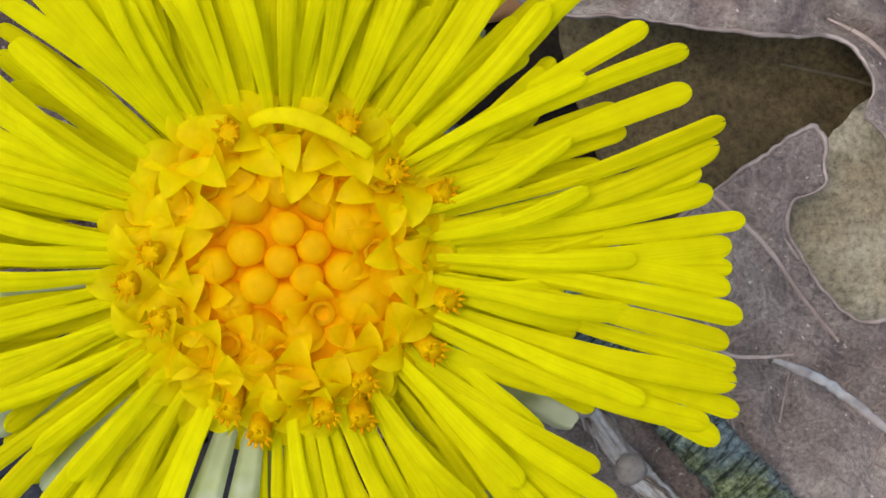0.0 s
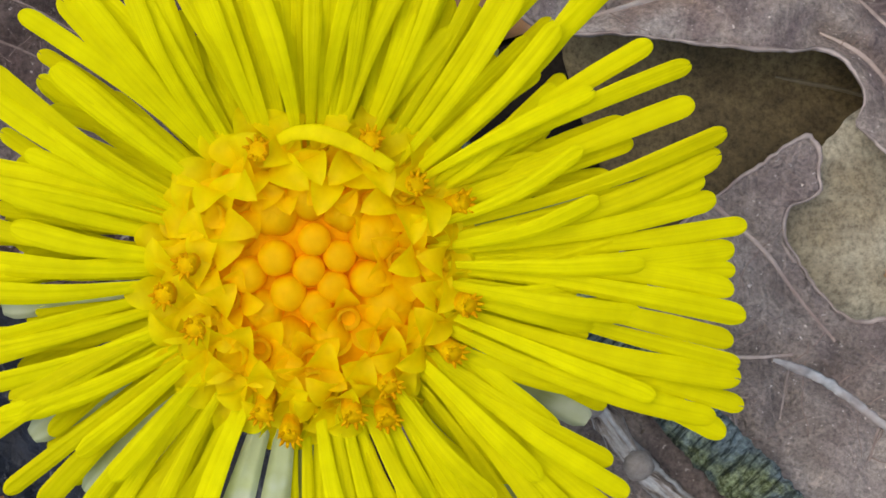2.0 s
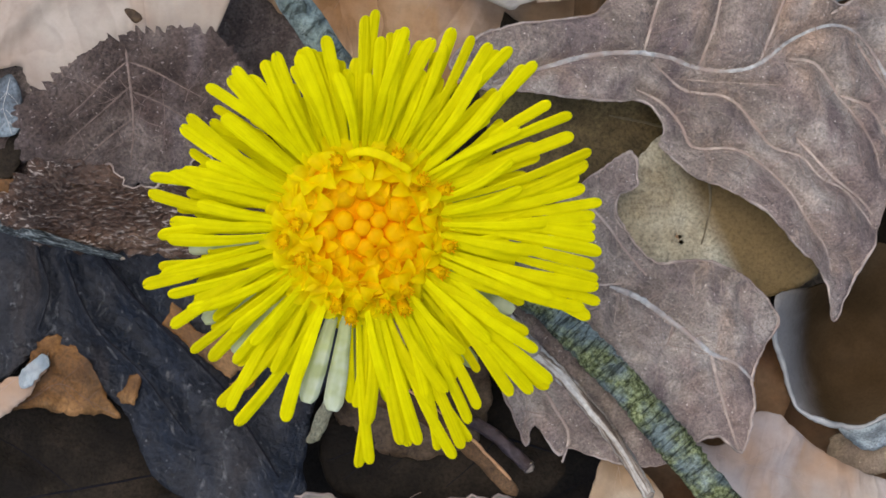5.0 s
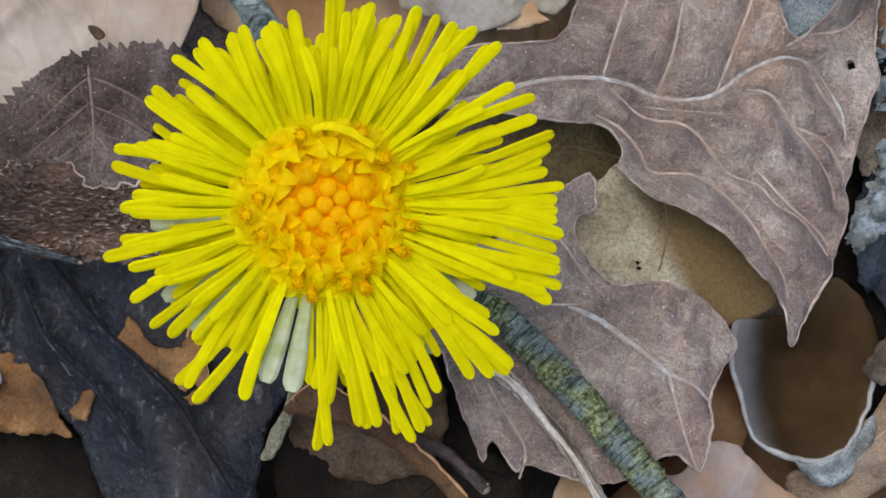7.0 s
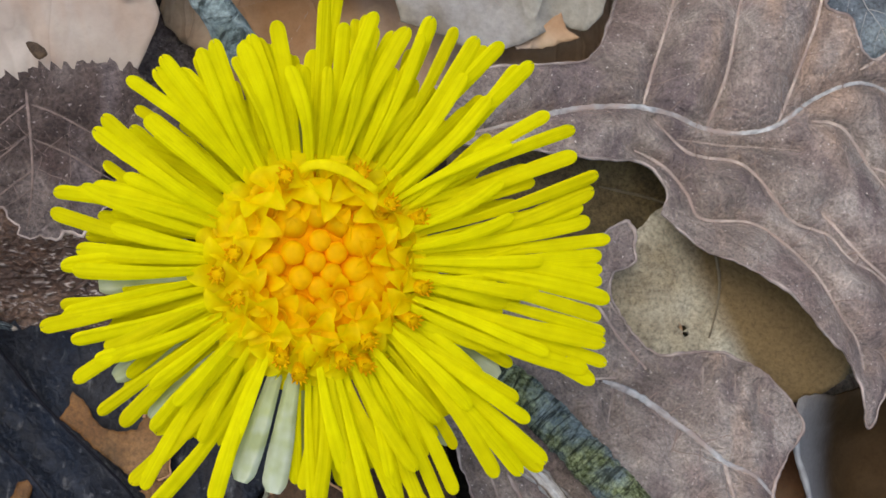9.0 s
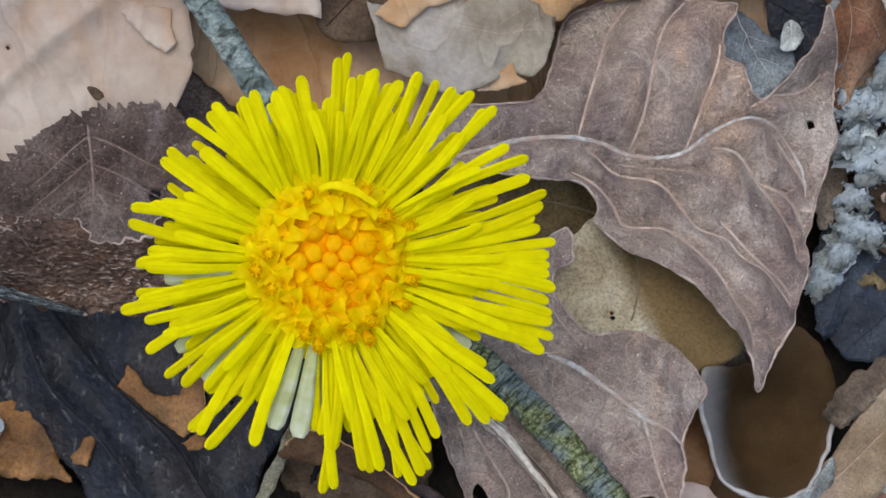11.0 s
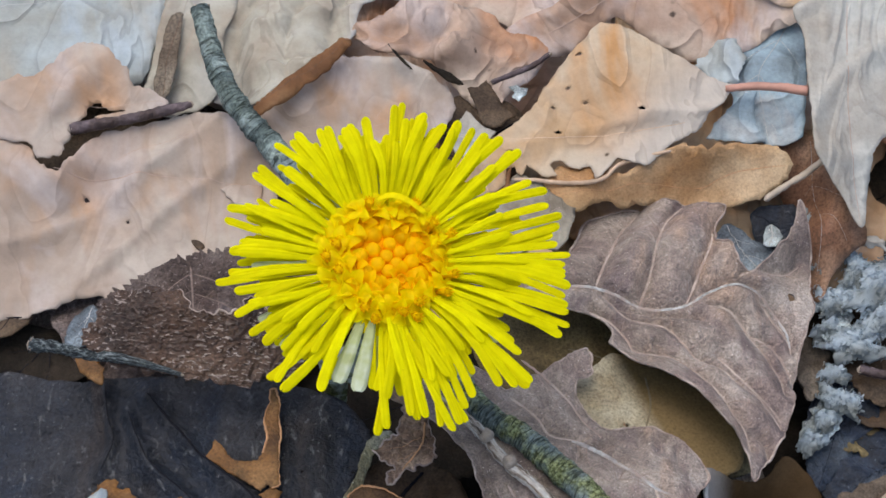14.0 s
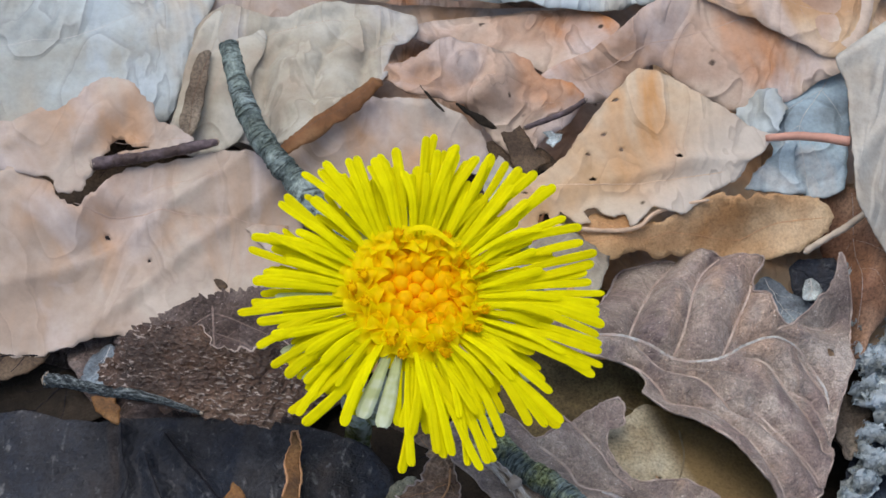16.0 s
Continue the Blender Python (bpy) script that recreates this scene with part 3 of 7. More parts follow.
def small_veins(at, lines, ring, relief, material, seed):
    """The fine cross veins between the side veins, too small to pick apart."""
    pick = random.Random(int(seed * 10))
    verts, faces = [], []
    for line in lines:
        run = 0.0
        for p, q in zip(line[:-1], line[1:]):
            run += (q - p).length
            if run < 0.16:
                continue
            run = pick.uniform(-0.08, 0.03)
            d = (q - p).normalized()
            for w in (-1, 1):
                if pick.random() < 0.5:
                    continue
                ang = math.atan2(d.y, d.x) + w * radians(pick.uniform(55, 95))
                x, y = p.x, p.y
                path = []
                for k in range(pick.randrange(5, 10)):
                    path.append((x, y))
                    ang += pick.uniform(-0.3, 0.3)
                    x, y = x + 0.045 * math.cos(ang), y + 0.045 * math.sin(ang)
                path = np.array(path)
                path = path[inside(path, ring)]
                if len(path) < 3:
                    continue
                zz = relief(path)
                v, f = tube([Vector((a, b, k - 0.001)) for (a, b), k in zip(path, zz)],
                            [0.0045 * (1 - 0.6 * k / len(path)) for k in range(len(path))], 4)
                o = len(verts)
                verts += v
                faces += [tuple(o + k for k in g) for g in f]
    if verts:
        tagged(part("vein_network", verts, faces, material, at), kind="stuff")


SOFT = (M_TAN, M_SAND, M_SPOT, M_PINK, M_RUST2, M_CREAM, M_GREY, M_BEIGE, M_RUST, M_REDLEAF, M_GOLD)

THIN = (M_MAUVE2, M_BLACK, M_OLIVE, M_UNDER, M_ORANGE, M_DULL, M_RED2, M_NAVY, M_BLUE, M_SKY, M_LOBED)


def leaf(name, label, category, material, outline, ribs=(), heights=(), quilt=0.0, crinkle=0.0, serr=0.0, h=0.06,
         holes=(), rim=None, vein=1, stalk=None, rag=1.0, span=(0.0, 1.0), sharp=False):
    """A dead leaf: a thin sheet within a ragged outline, bent through the heights, puckered between its veins."""
    seed = (len(bpy.data.objects) * 7.31) % 97
    cx, cy, cz = np.mean(np.array(outline), 0)
    low = min(p[2] for p in outline)
    at = thing(name, label, category, (cx, cy, low))
    height = surface(list(outline) + list(heights))
    faint = not ribs
    if faint:
        ribs = own_ribs(outline)
    lines = [spline([(x, y, 0) for x, y in r], 14) for r in ribs]

    def relief(xy):
        z = height(xy)
        if quilt and lines:
            d = line_distance(xy, lines)
            z = z + quilt * (1 - np.exp(-d / 0.11)) - quilt * 0.5
        fine = [0.03 * noise.noise(Vector((x * 1.6 + seed, y * 1.6, 0.3))) + 0.012 * noise.noise(Vector((x * 6 + seed, y * 6, 0.7)))
                for x, y in xy]
        z = z + np.array(fine)
        if material in SOFT:
            z = z + np.array([0.10 * abs(noise.noise(Vector((x * 0.9 + seed, y * 0.9, 4)))) + 0.035 * abs(noise.noise(Vector((x * 3.1, y * 3.1 + seed, 6)))) - 0.03
                              for x, y in xy])
            way = seed * 1.7
            c, s = math.cos(way), math.sin(way)
            z = z - 0.02 + np.array([0.085 * max(0.0, 1 - 5 * abs(noise.noise(Vector(((x * c + y * s) * 1.1, (y * c - x * s) * 0.35, seed))))) ** 1.5
                              for x, y in xy])
        if crinkle:
            z = z + np.array([crinkle * (abs(noise.noise(Vector((x * 3.2 + seed, y * 3.2, 2)))) * 1.6 - 0.4
                                         + 0.6 * noise.noise(Vector((x * 9, y * 9 + seed, 5))) + 0.3 * noise.noise(Vector((x * 22, y * 22 + seed, 7)))) for x, y in xy])
        return z

    if sharp:
        corners = [Vector((x, y, 0)) for x, y, z in outline]
        edge = [a.lerp(b, k / 8) for a, b in zip(corners, corners[1:] + corners[:1]) for k in range(8)]
    else:
        edge = spline([(x, y, 0) for x, y, z in outline], 24 if serr else 8, closed=True)
    ring, run = [], 0.0
    n = len(edge)
    for i, p in enumerate(edge):
        q, r = edge[(i + 1) % n], edge[i - 1]
        t = (q - r).normalized()
        run += (p - r).length
        bite = 0.016 * rag * noise.noise(Vector((p.x * 7 + seed, p.y * 7, 0))) + 0.012 * rag * noise.noise(Vector((p.x * 21, p.y * 21 + seed, 0)))
        if serr:
            step = run / 0.095 + 2.2 * noise.noise(Vector((run * 3.1, seed, 8)))
            bite += serr * (step % 1.0 - 0.4) * (0.25 + 2.6 * abs(noise.noise(Vector((step // 1.0 * 0.7, seed, 3))))) - 0.5 * serr * max(0.0, noise.noise(Vector((run * 4.0, seed, 5))))
        ring.append((p.x + t.y * bite, p.y - t.x * bite))
    keep = [ring[0]]
    for p in ring[1:]:
        if math.hypot(p[0] - keep[-1][0], p[1] - keep[-1][1]) > h * (0.3 if serr else 0.45):
            keep.append(p)
    ring = np.array(keep)
    lo, hi = ring.min(0), ring.max(0)
    gx, gy = np.meshgrid(np.arange(lo[0], hi[0], h), np.arange(lo[1], hi[1], h * 0.87))
    gx[1::2] += h / 2
    grid = np.c_[gx.ravel(), gy.ravel()] + np.random.uniform(-0.15, 0.15, (gx.size, 2)) * h
    ringline = [[(*p, 0) for p in np.r_[ring, ring[:1]]]]
    ok = inside(grid, ring)
    grid = grid[ok]
    grid = grid[line_distance(grid, ringline) > h * 0.45]
    onvein = []
    if vein or quilt:
        for line in lines:
            for p in line:
                if not onvein or min(math.hypot(p.x - q[0], p.y - q[1]) for q in onvein) > h * 0.5:
                    onvein.append((p.x, p.y))
        onvein = np.array(onvein)
        onvein = onvein[inside(onvein, ring)]
        onvein = onvein[line_distance(onvein, ringline) > h * 0.45]
        grid = grid[line_distance(grid, [[(*p, 0) for p in line] for line in lines]) > h * 0.4]
        grid = np.r_[grid, onvein]
    cut = []
    for x, y, r in holes:
        grid = grid[np.hypot(grid[:, 0] - x, grid[:, 1] - y) > r]
        cut.append([(x + r * (1 + 0.3 * math.sin(k * 0.9 + x)) * math.cos(k * 0.449), y + r * (0.8 + 0.2 * math.sin(k * 0.449 * 3 + y)) * math.sin(k * 0.449)) for k in range(14)])
    if cut:
        grid = np.r_[grid, np.array(cut).reshape(-1, 2)]
    allp = [Vector(p) for p in np.r_[ring, grid]]
    m = len(ring)
    vs, _, fs, *_ = delaunay_2d_cdt(allp, [(i, (i + 1) % m) for i in range(m)], [], 1, 1e-6)
    xy = np.array([(v.x, v.y) for v in vs])
    mid = np.array([xy[list(f)].mean(0) for f in fs])
    good = inside(mid, ring)
    for c in cut:
        good &= ~inside(mid, np.array(c))
    faces = [tuple(f) for f, g in zip(fs, good) if g]
    z = relief(xy)
    blade = part("blade", [(x, y, k) for (x, y), k in zip(xy, z)], faces, material, at)
    blade.modifiers.new("thickness", "SOLIDIFY").thickness = 0.016 * CM
    blade.modifiers["thickness"].offset = -1
    if vein:
        for i, line in enumerate(lines):
            pts = np.array([(p.x, p.y) for p in line])
            zz = relief(pts)
            count = len(pts)
            big = (0.027 if i == 0 else 0.0155) * (0.35 if faint else 0.45 if i and len(ribs[i]) < 4 else 1) * (0.35 if material in SOFT else 0.45 if material in THIN else 1)
            rad = [big * (1 - 0.55 * k / count) * min(1, 0.3 + k / (0.14 * count)) for k in range(count)]
            v, f = tube([Vector((x, y, k + (-0.25 if material in SOFT else 0.9 if material in THIN else 0.75) * r)) for (x, y), k, r in zip(pts, zz, rad)], rad, 8, 0.5, seed + i, 0.55)
            part("midrib" if i == 0 else "side_vein", v, f, VEINS.get(material.name, M_MIDRIB if not i else M_VEIN if len(ribs[i]) > 3 else M_EDGING), at, "pale raised leaf rib" if i == 0 else "")
        if material in (M_MAUVE, M_MAUVE2):
            small_veins(at, lines, ring, relief, M_FINE if material is M_MAUVE else M_NET, seed)
    if material is M_MAUVE:
        rim = M_EDGING
    if rim:
        pts = np.r_[ring, ring[:1]]
        pts = pts[int(span[0] * len(pts)):max(int(span[1] * len(pts)), 3)]
        zz = relief(pts)
        v, f = tube([Vector((x, y, k)) for (x, y), k in zip(pts, zz)],
                    [(0.022 if rim is M_RIM else 0.007 if rim is M_VEIN else 0.009) + (0.006 if rim is M_VEIN else 0.010) * noise.noise(Vector((x * 5, y * 5, seed))) for x, y in pts], 6, 0.3, seed)
        part("rim", v, f, rim, at, "pale rolled edge")
    if stalk:
        p = spline(stalk, 6)
        v, f = tube(p, [0.035 + 0.02 * k / len(p) for k in range(len(p))], 8, 0.15, seed)
        part("leaf_stalk", v, f, M_PINKSTALK, at, "pinkish brown stalk")
    return at


def twig(name, label, material, points, radii, knots=False, buds=False):
    """A twig of uneven bark along a bent line, with rings and knots or small buds where it has them."""
    seed = len(bpy.data.objects) % 53
    at = thing(name, label, "twig" if name != "straw" else "grass stalk", points[0])
    line = spline(points, 22 if knots else 10)
    n = len(line)
    rad = []
    for i in range(n):
        s = i / (n - 1) * (len(radii) - 1)
        k = min(int(s), len(radii) - 2)
        r = radii[k] + (radii[k + 1] - radii[k]) * (s - k)
        if knots:
            r *= 1 + 0.02 * math.sin(i * 1.9 + 2 * noise.noise(Vector((i * 0.2, 0, 0)))) + 0.16 * noise.noise(Vector((i * 0.11, 3, seed)))
        rad.append(r)
    v, f = tube(line, rad, 16 if knots else 9, 0.4 if buds else 0.14 if knots else 0.28, seed)
    sides = 16 if knots else 9
    bark = part("bark", v, f, material, at)
    layer = bark.data.uv_layers.new(name="along")
    for poly in bark.data.polygons:
        ids = [bark.data.loops[k].vertex_index for k in poly.loop_indices]
        wraps = len({i % sides for i in ids}) == 2 and max(i % sides for i in ids) == sides - 1 and min(i % sides for i in ids) == 0
        for k, i in zip(poly.loop_indices, ids):
            col = i % sides
            layer.data[k].uv = ((sides if wraps and col == 0 else col) / sides, (i // sides) * 0.04 * (1 if knots else 2.2))
    for k, (a, b) in enumerate(((0, 2), (n - 1, n - 3))):
        out = (line[a] - line[b]).normalized()
        ev, ef = tube([line[a] - out * 0.02, line[a], line[a] + out * 0.018, line[a] + out * 0.03], [rad[a] * q for q in (0.98, 0.9, 0.55, 0.1)], 9, 0.9, seed + k)
        part("broken_end", ev, ef, M_STRAW if name == "straw" else M_SPLIT, at, "splintered pale end")
    if knots:
        pick = random.Random(9)
        for i in range(12, n - 12, 27):
            p = line[i]
            d = Vector((pick.uniform(-1, 1), pick.uniform(-1, 1), 0.7)).normalized()
            kv, kf = tube([p + d * rad[i] * 0.6, p + d * rad[i] * 0.95, p + d * rad[i] * 1.15, p + d * rad[i] * 1.2], [0.075, 0.06, 0.035, 0.008], 9, 0.6, i)
            part("knot", kv, kf, material, at)
        mv, mf = [], []
        for i in range(1500):
            k = pick.randrange(3, n - 3)
            if noise.noise(Vector((k * 0.09, 7, 1))) < 0.02 or line[k].y > -0.2:
                continue
            d = Vector((pick.uniform(-1, 1), pick.uniform(-1, 1), pick.uniform(-0.1, 1))).normalized()
            ax = (line[k + 1] - line[k]).normalized()
            d = (d - ax * d.dot(ax)).normalized()
            c = line[k] + ax * pick.uniform(0, 0.03) + d * rad[k] * 0.98
            u = Vector((pick.uniform(-1, 1), pick.uniform(-1, 1), pick.uniform(-1, 1))).normalized()
            w = d.cross(u).normalized()
            z = pick.uniform(0.006, 0.016)
            o = len(mv)
            mv += [c - w * z * 0.4, c + w * z * 0.4, c + (d * 0.5 + u) * z]
            mf.append((o, o + 1, o + 2))
        tagged(part("moss", mv, mf, M_MOSS, at, "yellow green moss flecks"), kind="stuff")
    if buds:
        for s in (1, 3, 4):
            p = Vector(points[s])
            bv, bf = tube(spline([p + Vector((-0.05, 0.03, 0.0)), p + Vector((0, 0, 0.05)), p + Vector((0.04, -0.04, 0.06))], 4),
                          [0.02, 0.045, 0.065, 0.075, 0.075, 0.07, 0.06, 0.045, 0.015], 8, 0.2, s)
            part("bud", bv, bf, M_SPLIT, at)
    return at


def lichen_clump(x, y, z, r, seed, label, tall=0.45):
    """A crumbling clump of grey lichen: many small curled flakes heaped over a rough core."""
    pick = random.Random(seed)
    verts, faces = [], []
    rings, sides = 12, 22
    shift = Vector((seed * 3.1, 0, 0))
    turn, stretch = pick.uniform(0, math.pi), pick.uniform(1.25, 1.8)
    ahead = Vector((math.cos(turn), math.sin(turn), 0))

    def long_way(d):
        return d + ahead * d.dot(ahead) * (stretch - 1)
    for i in range(rings):
        a = math.pi * (i + 0.5) / rings
        for k in range(sides):
            t = 2 * math.pi * k / sides
            d = Vector((math.sin(a) * math.cos(t), math.sin(a) * math.sin(t), math.cos(a) * tall))
            verts.append(long_way(d) * r * (0.72 + 0.8 * noise.noise(d * 2.2 + shift) + 0.2 * noise.noise(d * 5 + shift)))
    faces += [(i * sides + k, i * sides + (k + 1) % sides, (i + 1) * sides + (k + 1) % sides, (i + 1) * sides + k)
              for i in range(rings - 1) for k in range(sides)]
    for i in range(int(240 + 1500 * r)):
        a, t = math.acos(pick.uniform(0, 1)), pick.uniform(0, 2 * math.pi)
        d = Vector((math.sin(a) * math.cos(t), math.sin(a) * math.sin(t), math.cos(a) * tall))
        c = long_way(d) * r * (0.76 + 0.8 * noise.noise(d * 2.2 + shift) + pick.uniform(-0.1, 0.12))
        n = (d.normalized() + Vector((pick.uniform(-1, 1), pick.uniform(-1, 1), pick.uniform(-0.3, 0.9))) * 0.8).normalized()
        u = n.orthogonal().normalized()
        w = n.cross(u)
        size = pick.uniform(0.008, 0.024)
        cup = pick.uniform(-0.5, 0.7)
        o = len(verts)
        verts.append(c)
        for k in range(9):
            q = 2 * math.pi * k / 9
            e = size * pick.uniform(0.55, 1.15)
            verts.append(c + (u * math.cos(q) * 1.3 + w * math.sin(q) * 0.8) * e + n * (cup * e))
        faces += [(o, o + 1 + k, o + 1 + (k + 1) % 9) for k in range(9)]
    ob = new("lichen_clump", mesh_of("lichen_clump", verts, faces, M_FLAKE))
    ob.location = Vector((x, y, z)) * CM
    return tagged(ob, label, "lichen", "grey lichen clumps")


# ---- ground ----
ground = thing("ground", "dark forest soil under dead leaves", "ground", (0, 0, -2.2), kind="structure")
gv, gf = [], []
steps = [-3000, -600, -120, -40] + [-20 + 0.5 * i for i in range(81)] + [40, 120, 600, 3000]
for yy in steps:
    for xx in steps:
        gv.append((xx, yy, -2.1 + 0.35 * noise.noise(Vector((xx * 0.5, yy * 0.5, 1)))))
w = len(steps)
gf = [(j * w + i, j * w + i + 1, j * w + i + w + 1, j * w + i + w) for j in range(w - 1) for i in range(w - 1)]
part("soil", gv, gf, M_SOIL, ground)

# ---- the flower ----
F0 = Vector((0.0000, 0.0050, 2.7450))
FX = Vector((0.9930, 0.0600, -0.1020))
FY = Vector((-0.0407, 0.9825, 0.1820))
FN = Vector((0.1111, -0.1766, 0.9780))
TIPS_EAST = [(3.1, 1.62), (7.2, 1.52), (10.3, 1.49), (13.2, 1.57), (16.0, 1.61), (21.0, 1.54), (25.8, 1.59), (31.0, 1.51), (41.3, 1.60), (42.7, 1.53), (48.3, 1.56), (50.2, 1.49), (53.1, 1.50), (57.9, 1.48), (63.4, 1.47), (67.7, 1.36), (70.0, 1.32), (75.3, 1.31), (77.5, 1.36), (79.7, 1.33), (82.3, 1.30), (84.1, 1.47), (86.8, 1.43), (89.6, 1.15)]
TIPS_NORTH = [(92.5, 1.06), (98.3, 1.32), (103.2, 1.25), (104.9, 1.28), (107.5, 1.25), (110.5, 1.19), (113.5, 1.32), (116.2, 1.22), (117.4, 1.31), (123.8, 1.27), (128.3, 1.35), (134.2, 1.41), (137.1, 1.19), (144.0, 1.38), (147.5, 1.38), (151.8, 1.03), (154.1, 1.12), (159.4, 1.25), (161.9, 1.33), (163.3, 1.44), (167.6, 1.43), (175.4, 1.27), (179.4, 1.35)]
TIPS_WEST = [(188.0, 1.37), (190.0, 1.36), (191.8, 1.50), (196.2, 1.36), (200.7, 1.21), (203.6, 1.19), (204.7, 1.43), (215.7, 1.10), (218.6, 1.35), (228.8, 1.54), (231.3, 1.52), (234.7, 1.57), (245.5, 1.40), (266.6, 1.64), (269.0, 1.33), (269.2, 1.60)]
TIPS_SOUTH = [(277.4, 1.49), (279.4, 1.52), (281.9, 1.52), (286.1, 1.61), (289.0, 1.69), (291.6, 1.65), (294.0, 1.64), (295.9, 1.53), (299.8, 1.47), (308.8, 1.52), (312.8, 1.61), (316.0, 1.68), (317.6, 1.67), (321.9, 1.44), (324.3, 1.33), (335.3, 1.66), (336.9, 1.60), (339.4, 1.69), (343.0, 1.64), (344.9, 1.62), (347.7, 1.58), (351.3, 1.61), (354.7, 1.56), (357.1, 1.57), (359.9, 1.57)]

def at_flower(angle, r, up):
    a = radians(angle)
    return F0 + FX * (r * math.cos(a)) + FY * (r * math.sin(a)) + FN * up


flower = thing("coltsfoot_flower", "bright yellow coltsfoot flower head on a short scaly stem", "flower", (-0.45, 0.3, -0.5))


def petal(angle, r_tip, up_tip, width, sway, lift, name="petal", r0=0.36, up0=-0.20, material=None, cup=0.16, groove=0.10, blunt=False, notch=0.0):
    """A strap-shaped ray, narrow where it starts, with a rounded or notched tip."""
    cols = 7
    roll = 0.28 * math.sin(angle * 12.9898 + r_tip * 78.2)
    wave = 0.018 * math.sin(angle * 7.7 + r_tip * 31)
    verts, faces, flat = [], [], []
    end = width * 0.72 / (r_tip - r0)
    run = [(1 - end) * k / 12 for k in range(13)] + [1 - end * (1 - math.sin(k * math.pi / 10)) for k in (1, 2, 3, 4, 5)]
    rows = len(run)
    for s in run:
        r = r0 + (r_tip - r0) * s
        ang = angle + sway * (1 - s) ** 1.6 + 0.3 * sway * math.sin(3.1 * s)
        up = up0 + (up_tip - up0) * min(1, s * 1.5) + lift * 4 * s * (1 - s) + wave * math.sin(5 * s + angle)
        c = at_flower(ang, r, up)
        a = radians(ang)
        out, across = FX * math.cos(a) + FY * math.sin(a), -FX * math.sin(a) + FY * math.cos(a)
        half = width * (0.27 + 0.73 * min(1, s / 0.78) ** 1.1) / 2
        tail = (r_tip - r) / (width * 0.72)
        if blunt:
            half *= min(1, 0.55 + 0.9 * max(tail, 0))
        elif tail < 1:
            half *= math.sqrt(max(0.0, 1 - (1 - tail) ** 2)) * 0.9 + 0.1
        for k in range(cols):
            q = 2 * k / (cols - 1) - 1
            back = notch * width * math.exp(-((q - 0.2) / 0.3) ** 2) * max(0, 1 - max(tail, 0)) ** 0.5
            verts.append(c + across * (half * q) - out * back + FN * (roll * half * q - cup * half * q * q - groove * half * math.cos(q * 2 * math.pi)))
            flat.append((q * 0.5 + 0.5, s))
    for i in range(rows - 1):
        for k in range(cols - 1):
            a = i * cols + k
            faces.append((a, a + 1, a + cols + 1, a + cols))
    ob = part(name, verts, faces, material or M_PETAL, flower)
    layer = ob.data.uv_layers.new(name="along")
    for loop in ob.data.loops:
        layer.data[loop.index].uv = flat[loop.vertex_index]
    return ob


rng = random.Random(4)
GAPS = ((256, 8), (103, 2.0), (327, 2.2), (152, 0.8))


def rim_height(angle):
    """The head is not quite flat: the rays droop a little on one side."""
    return -0.08 + 0.09 * math.cos(radians(angle + 35)) + 0.13 * max(0.0, math.sin(radians(angle))) ** 2


def open_gap(angle):
    return any(abs(angle - g) < w for g, w in GAPS)


# the rays that end free, the row of shorter rays under them, and some short ones lying on top
for tips in (TIPS_EAST, TIPS_NORTH, TIPS_WEST, TIPS_SOUTH):
    for angle, r in tips:
        petal(angle, r + 0.008 - 0.012 * max(0.0, math.sin(radians(angle))) ** 2, rim_height(angle) + rng.uniform(-0.04, 0.04), rng.uniform(0.070, 0.096), rng.uniform(-7, 7), rng.uniform(-0.01, 0.05), notch=rng.choice((0, 0, 0.25, 0.4)))
for i in range(184):
    angle = i * 360 / 184 + rng.uniform(-1.2, 1.2)
    if open_gap(angle):
        continue
    petal(angle, rng.uniform(0.95, 1.3), rim_height(angle) - rng.uniform(0.04, 0.18), rng.uniform(0.058, 0.08), rng.uniform(-8, 8), rng.uniform(-0.02, 0.04), notch=rng.choice((0, 0, 0.3)))
for i in range(34):
    angle = i * 360 / 34 + rng.uniform(-2.5, 2.5)
    if open_gap(angle):
        continue
    petal(angle, rng.uniform(1.05, 1.42), rim_height(angle) + rng.uniform(0.02, 0.05), rng.uniform(0.060, 0.09), rng.uniform(-7, 7), rng.uniform(0.02, 0.06), notch=rng.choice((0, 0.3)))

# bracts below the petals, tube-like base and stem
for angle, r in ((258.5, 1.27), (250.0, 1.25), (266.0, 1.16), (209, 1.29), (223, 1.27), (185, 1.21), (104, 1.06), (95, 1.1), (157, 1.0), (327, 1.27), (321, 1.2), (306, 1.32),
                 (29, 1.2), (47, 1.12), (60, 1.02), (85, 1.0), (125, 1.02), (340, 1.02), (8, 1.2), (280, 1.0)):
    front = 249 < angle < 262
    petal(angle, r - (0 if front else 0.05), -0.1 if front else -0.24, 0.135 if front else 0.11, 0, 0.02, "bract", 0.3, -0.22, M_BRACT, 0.3, 0.16, True)
base_line = [at_flower(0, 0, -0.16), at_flower(0, 0, -0.22), at_flower(0, 0, -0.45), at_flower(0, 0, -0.62)]
v, f = tube(base_line, [0.46, 0.45, 0.36, 0.15], 24, 0.04)
part("flower_base", v, f, M_BRACT, flower)
stem_line = spline([at_flower(0, 0, -0.55), Vector((-0.1, -0.06, 1.73)), Vector((-0.19, -0.15, 1.28)), Vector((-0.33, 0, 0.91)), Vector((-0.42, 0.2, 0.56)), Vector((-0.38, 0.41, 0.25)), Vector((-0.4, 0.42, -0.49))], 8)
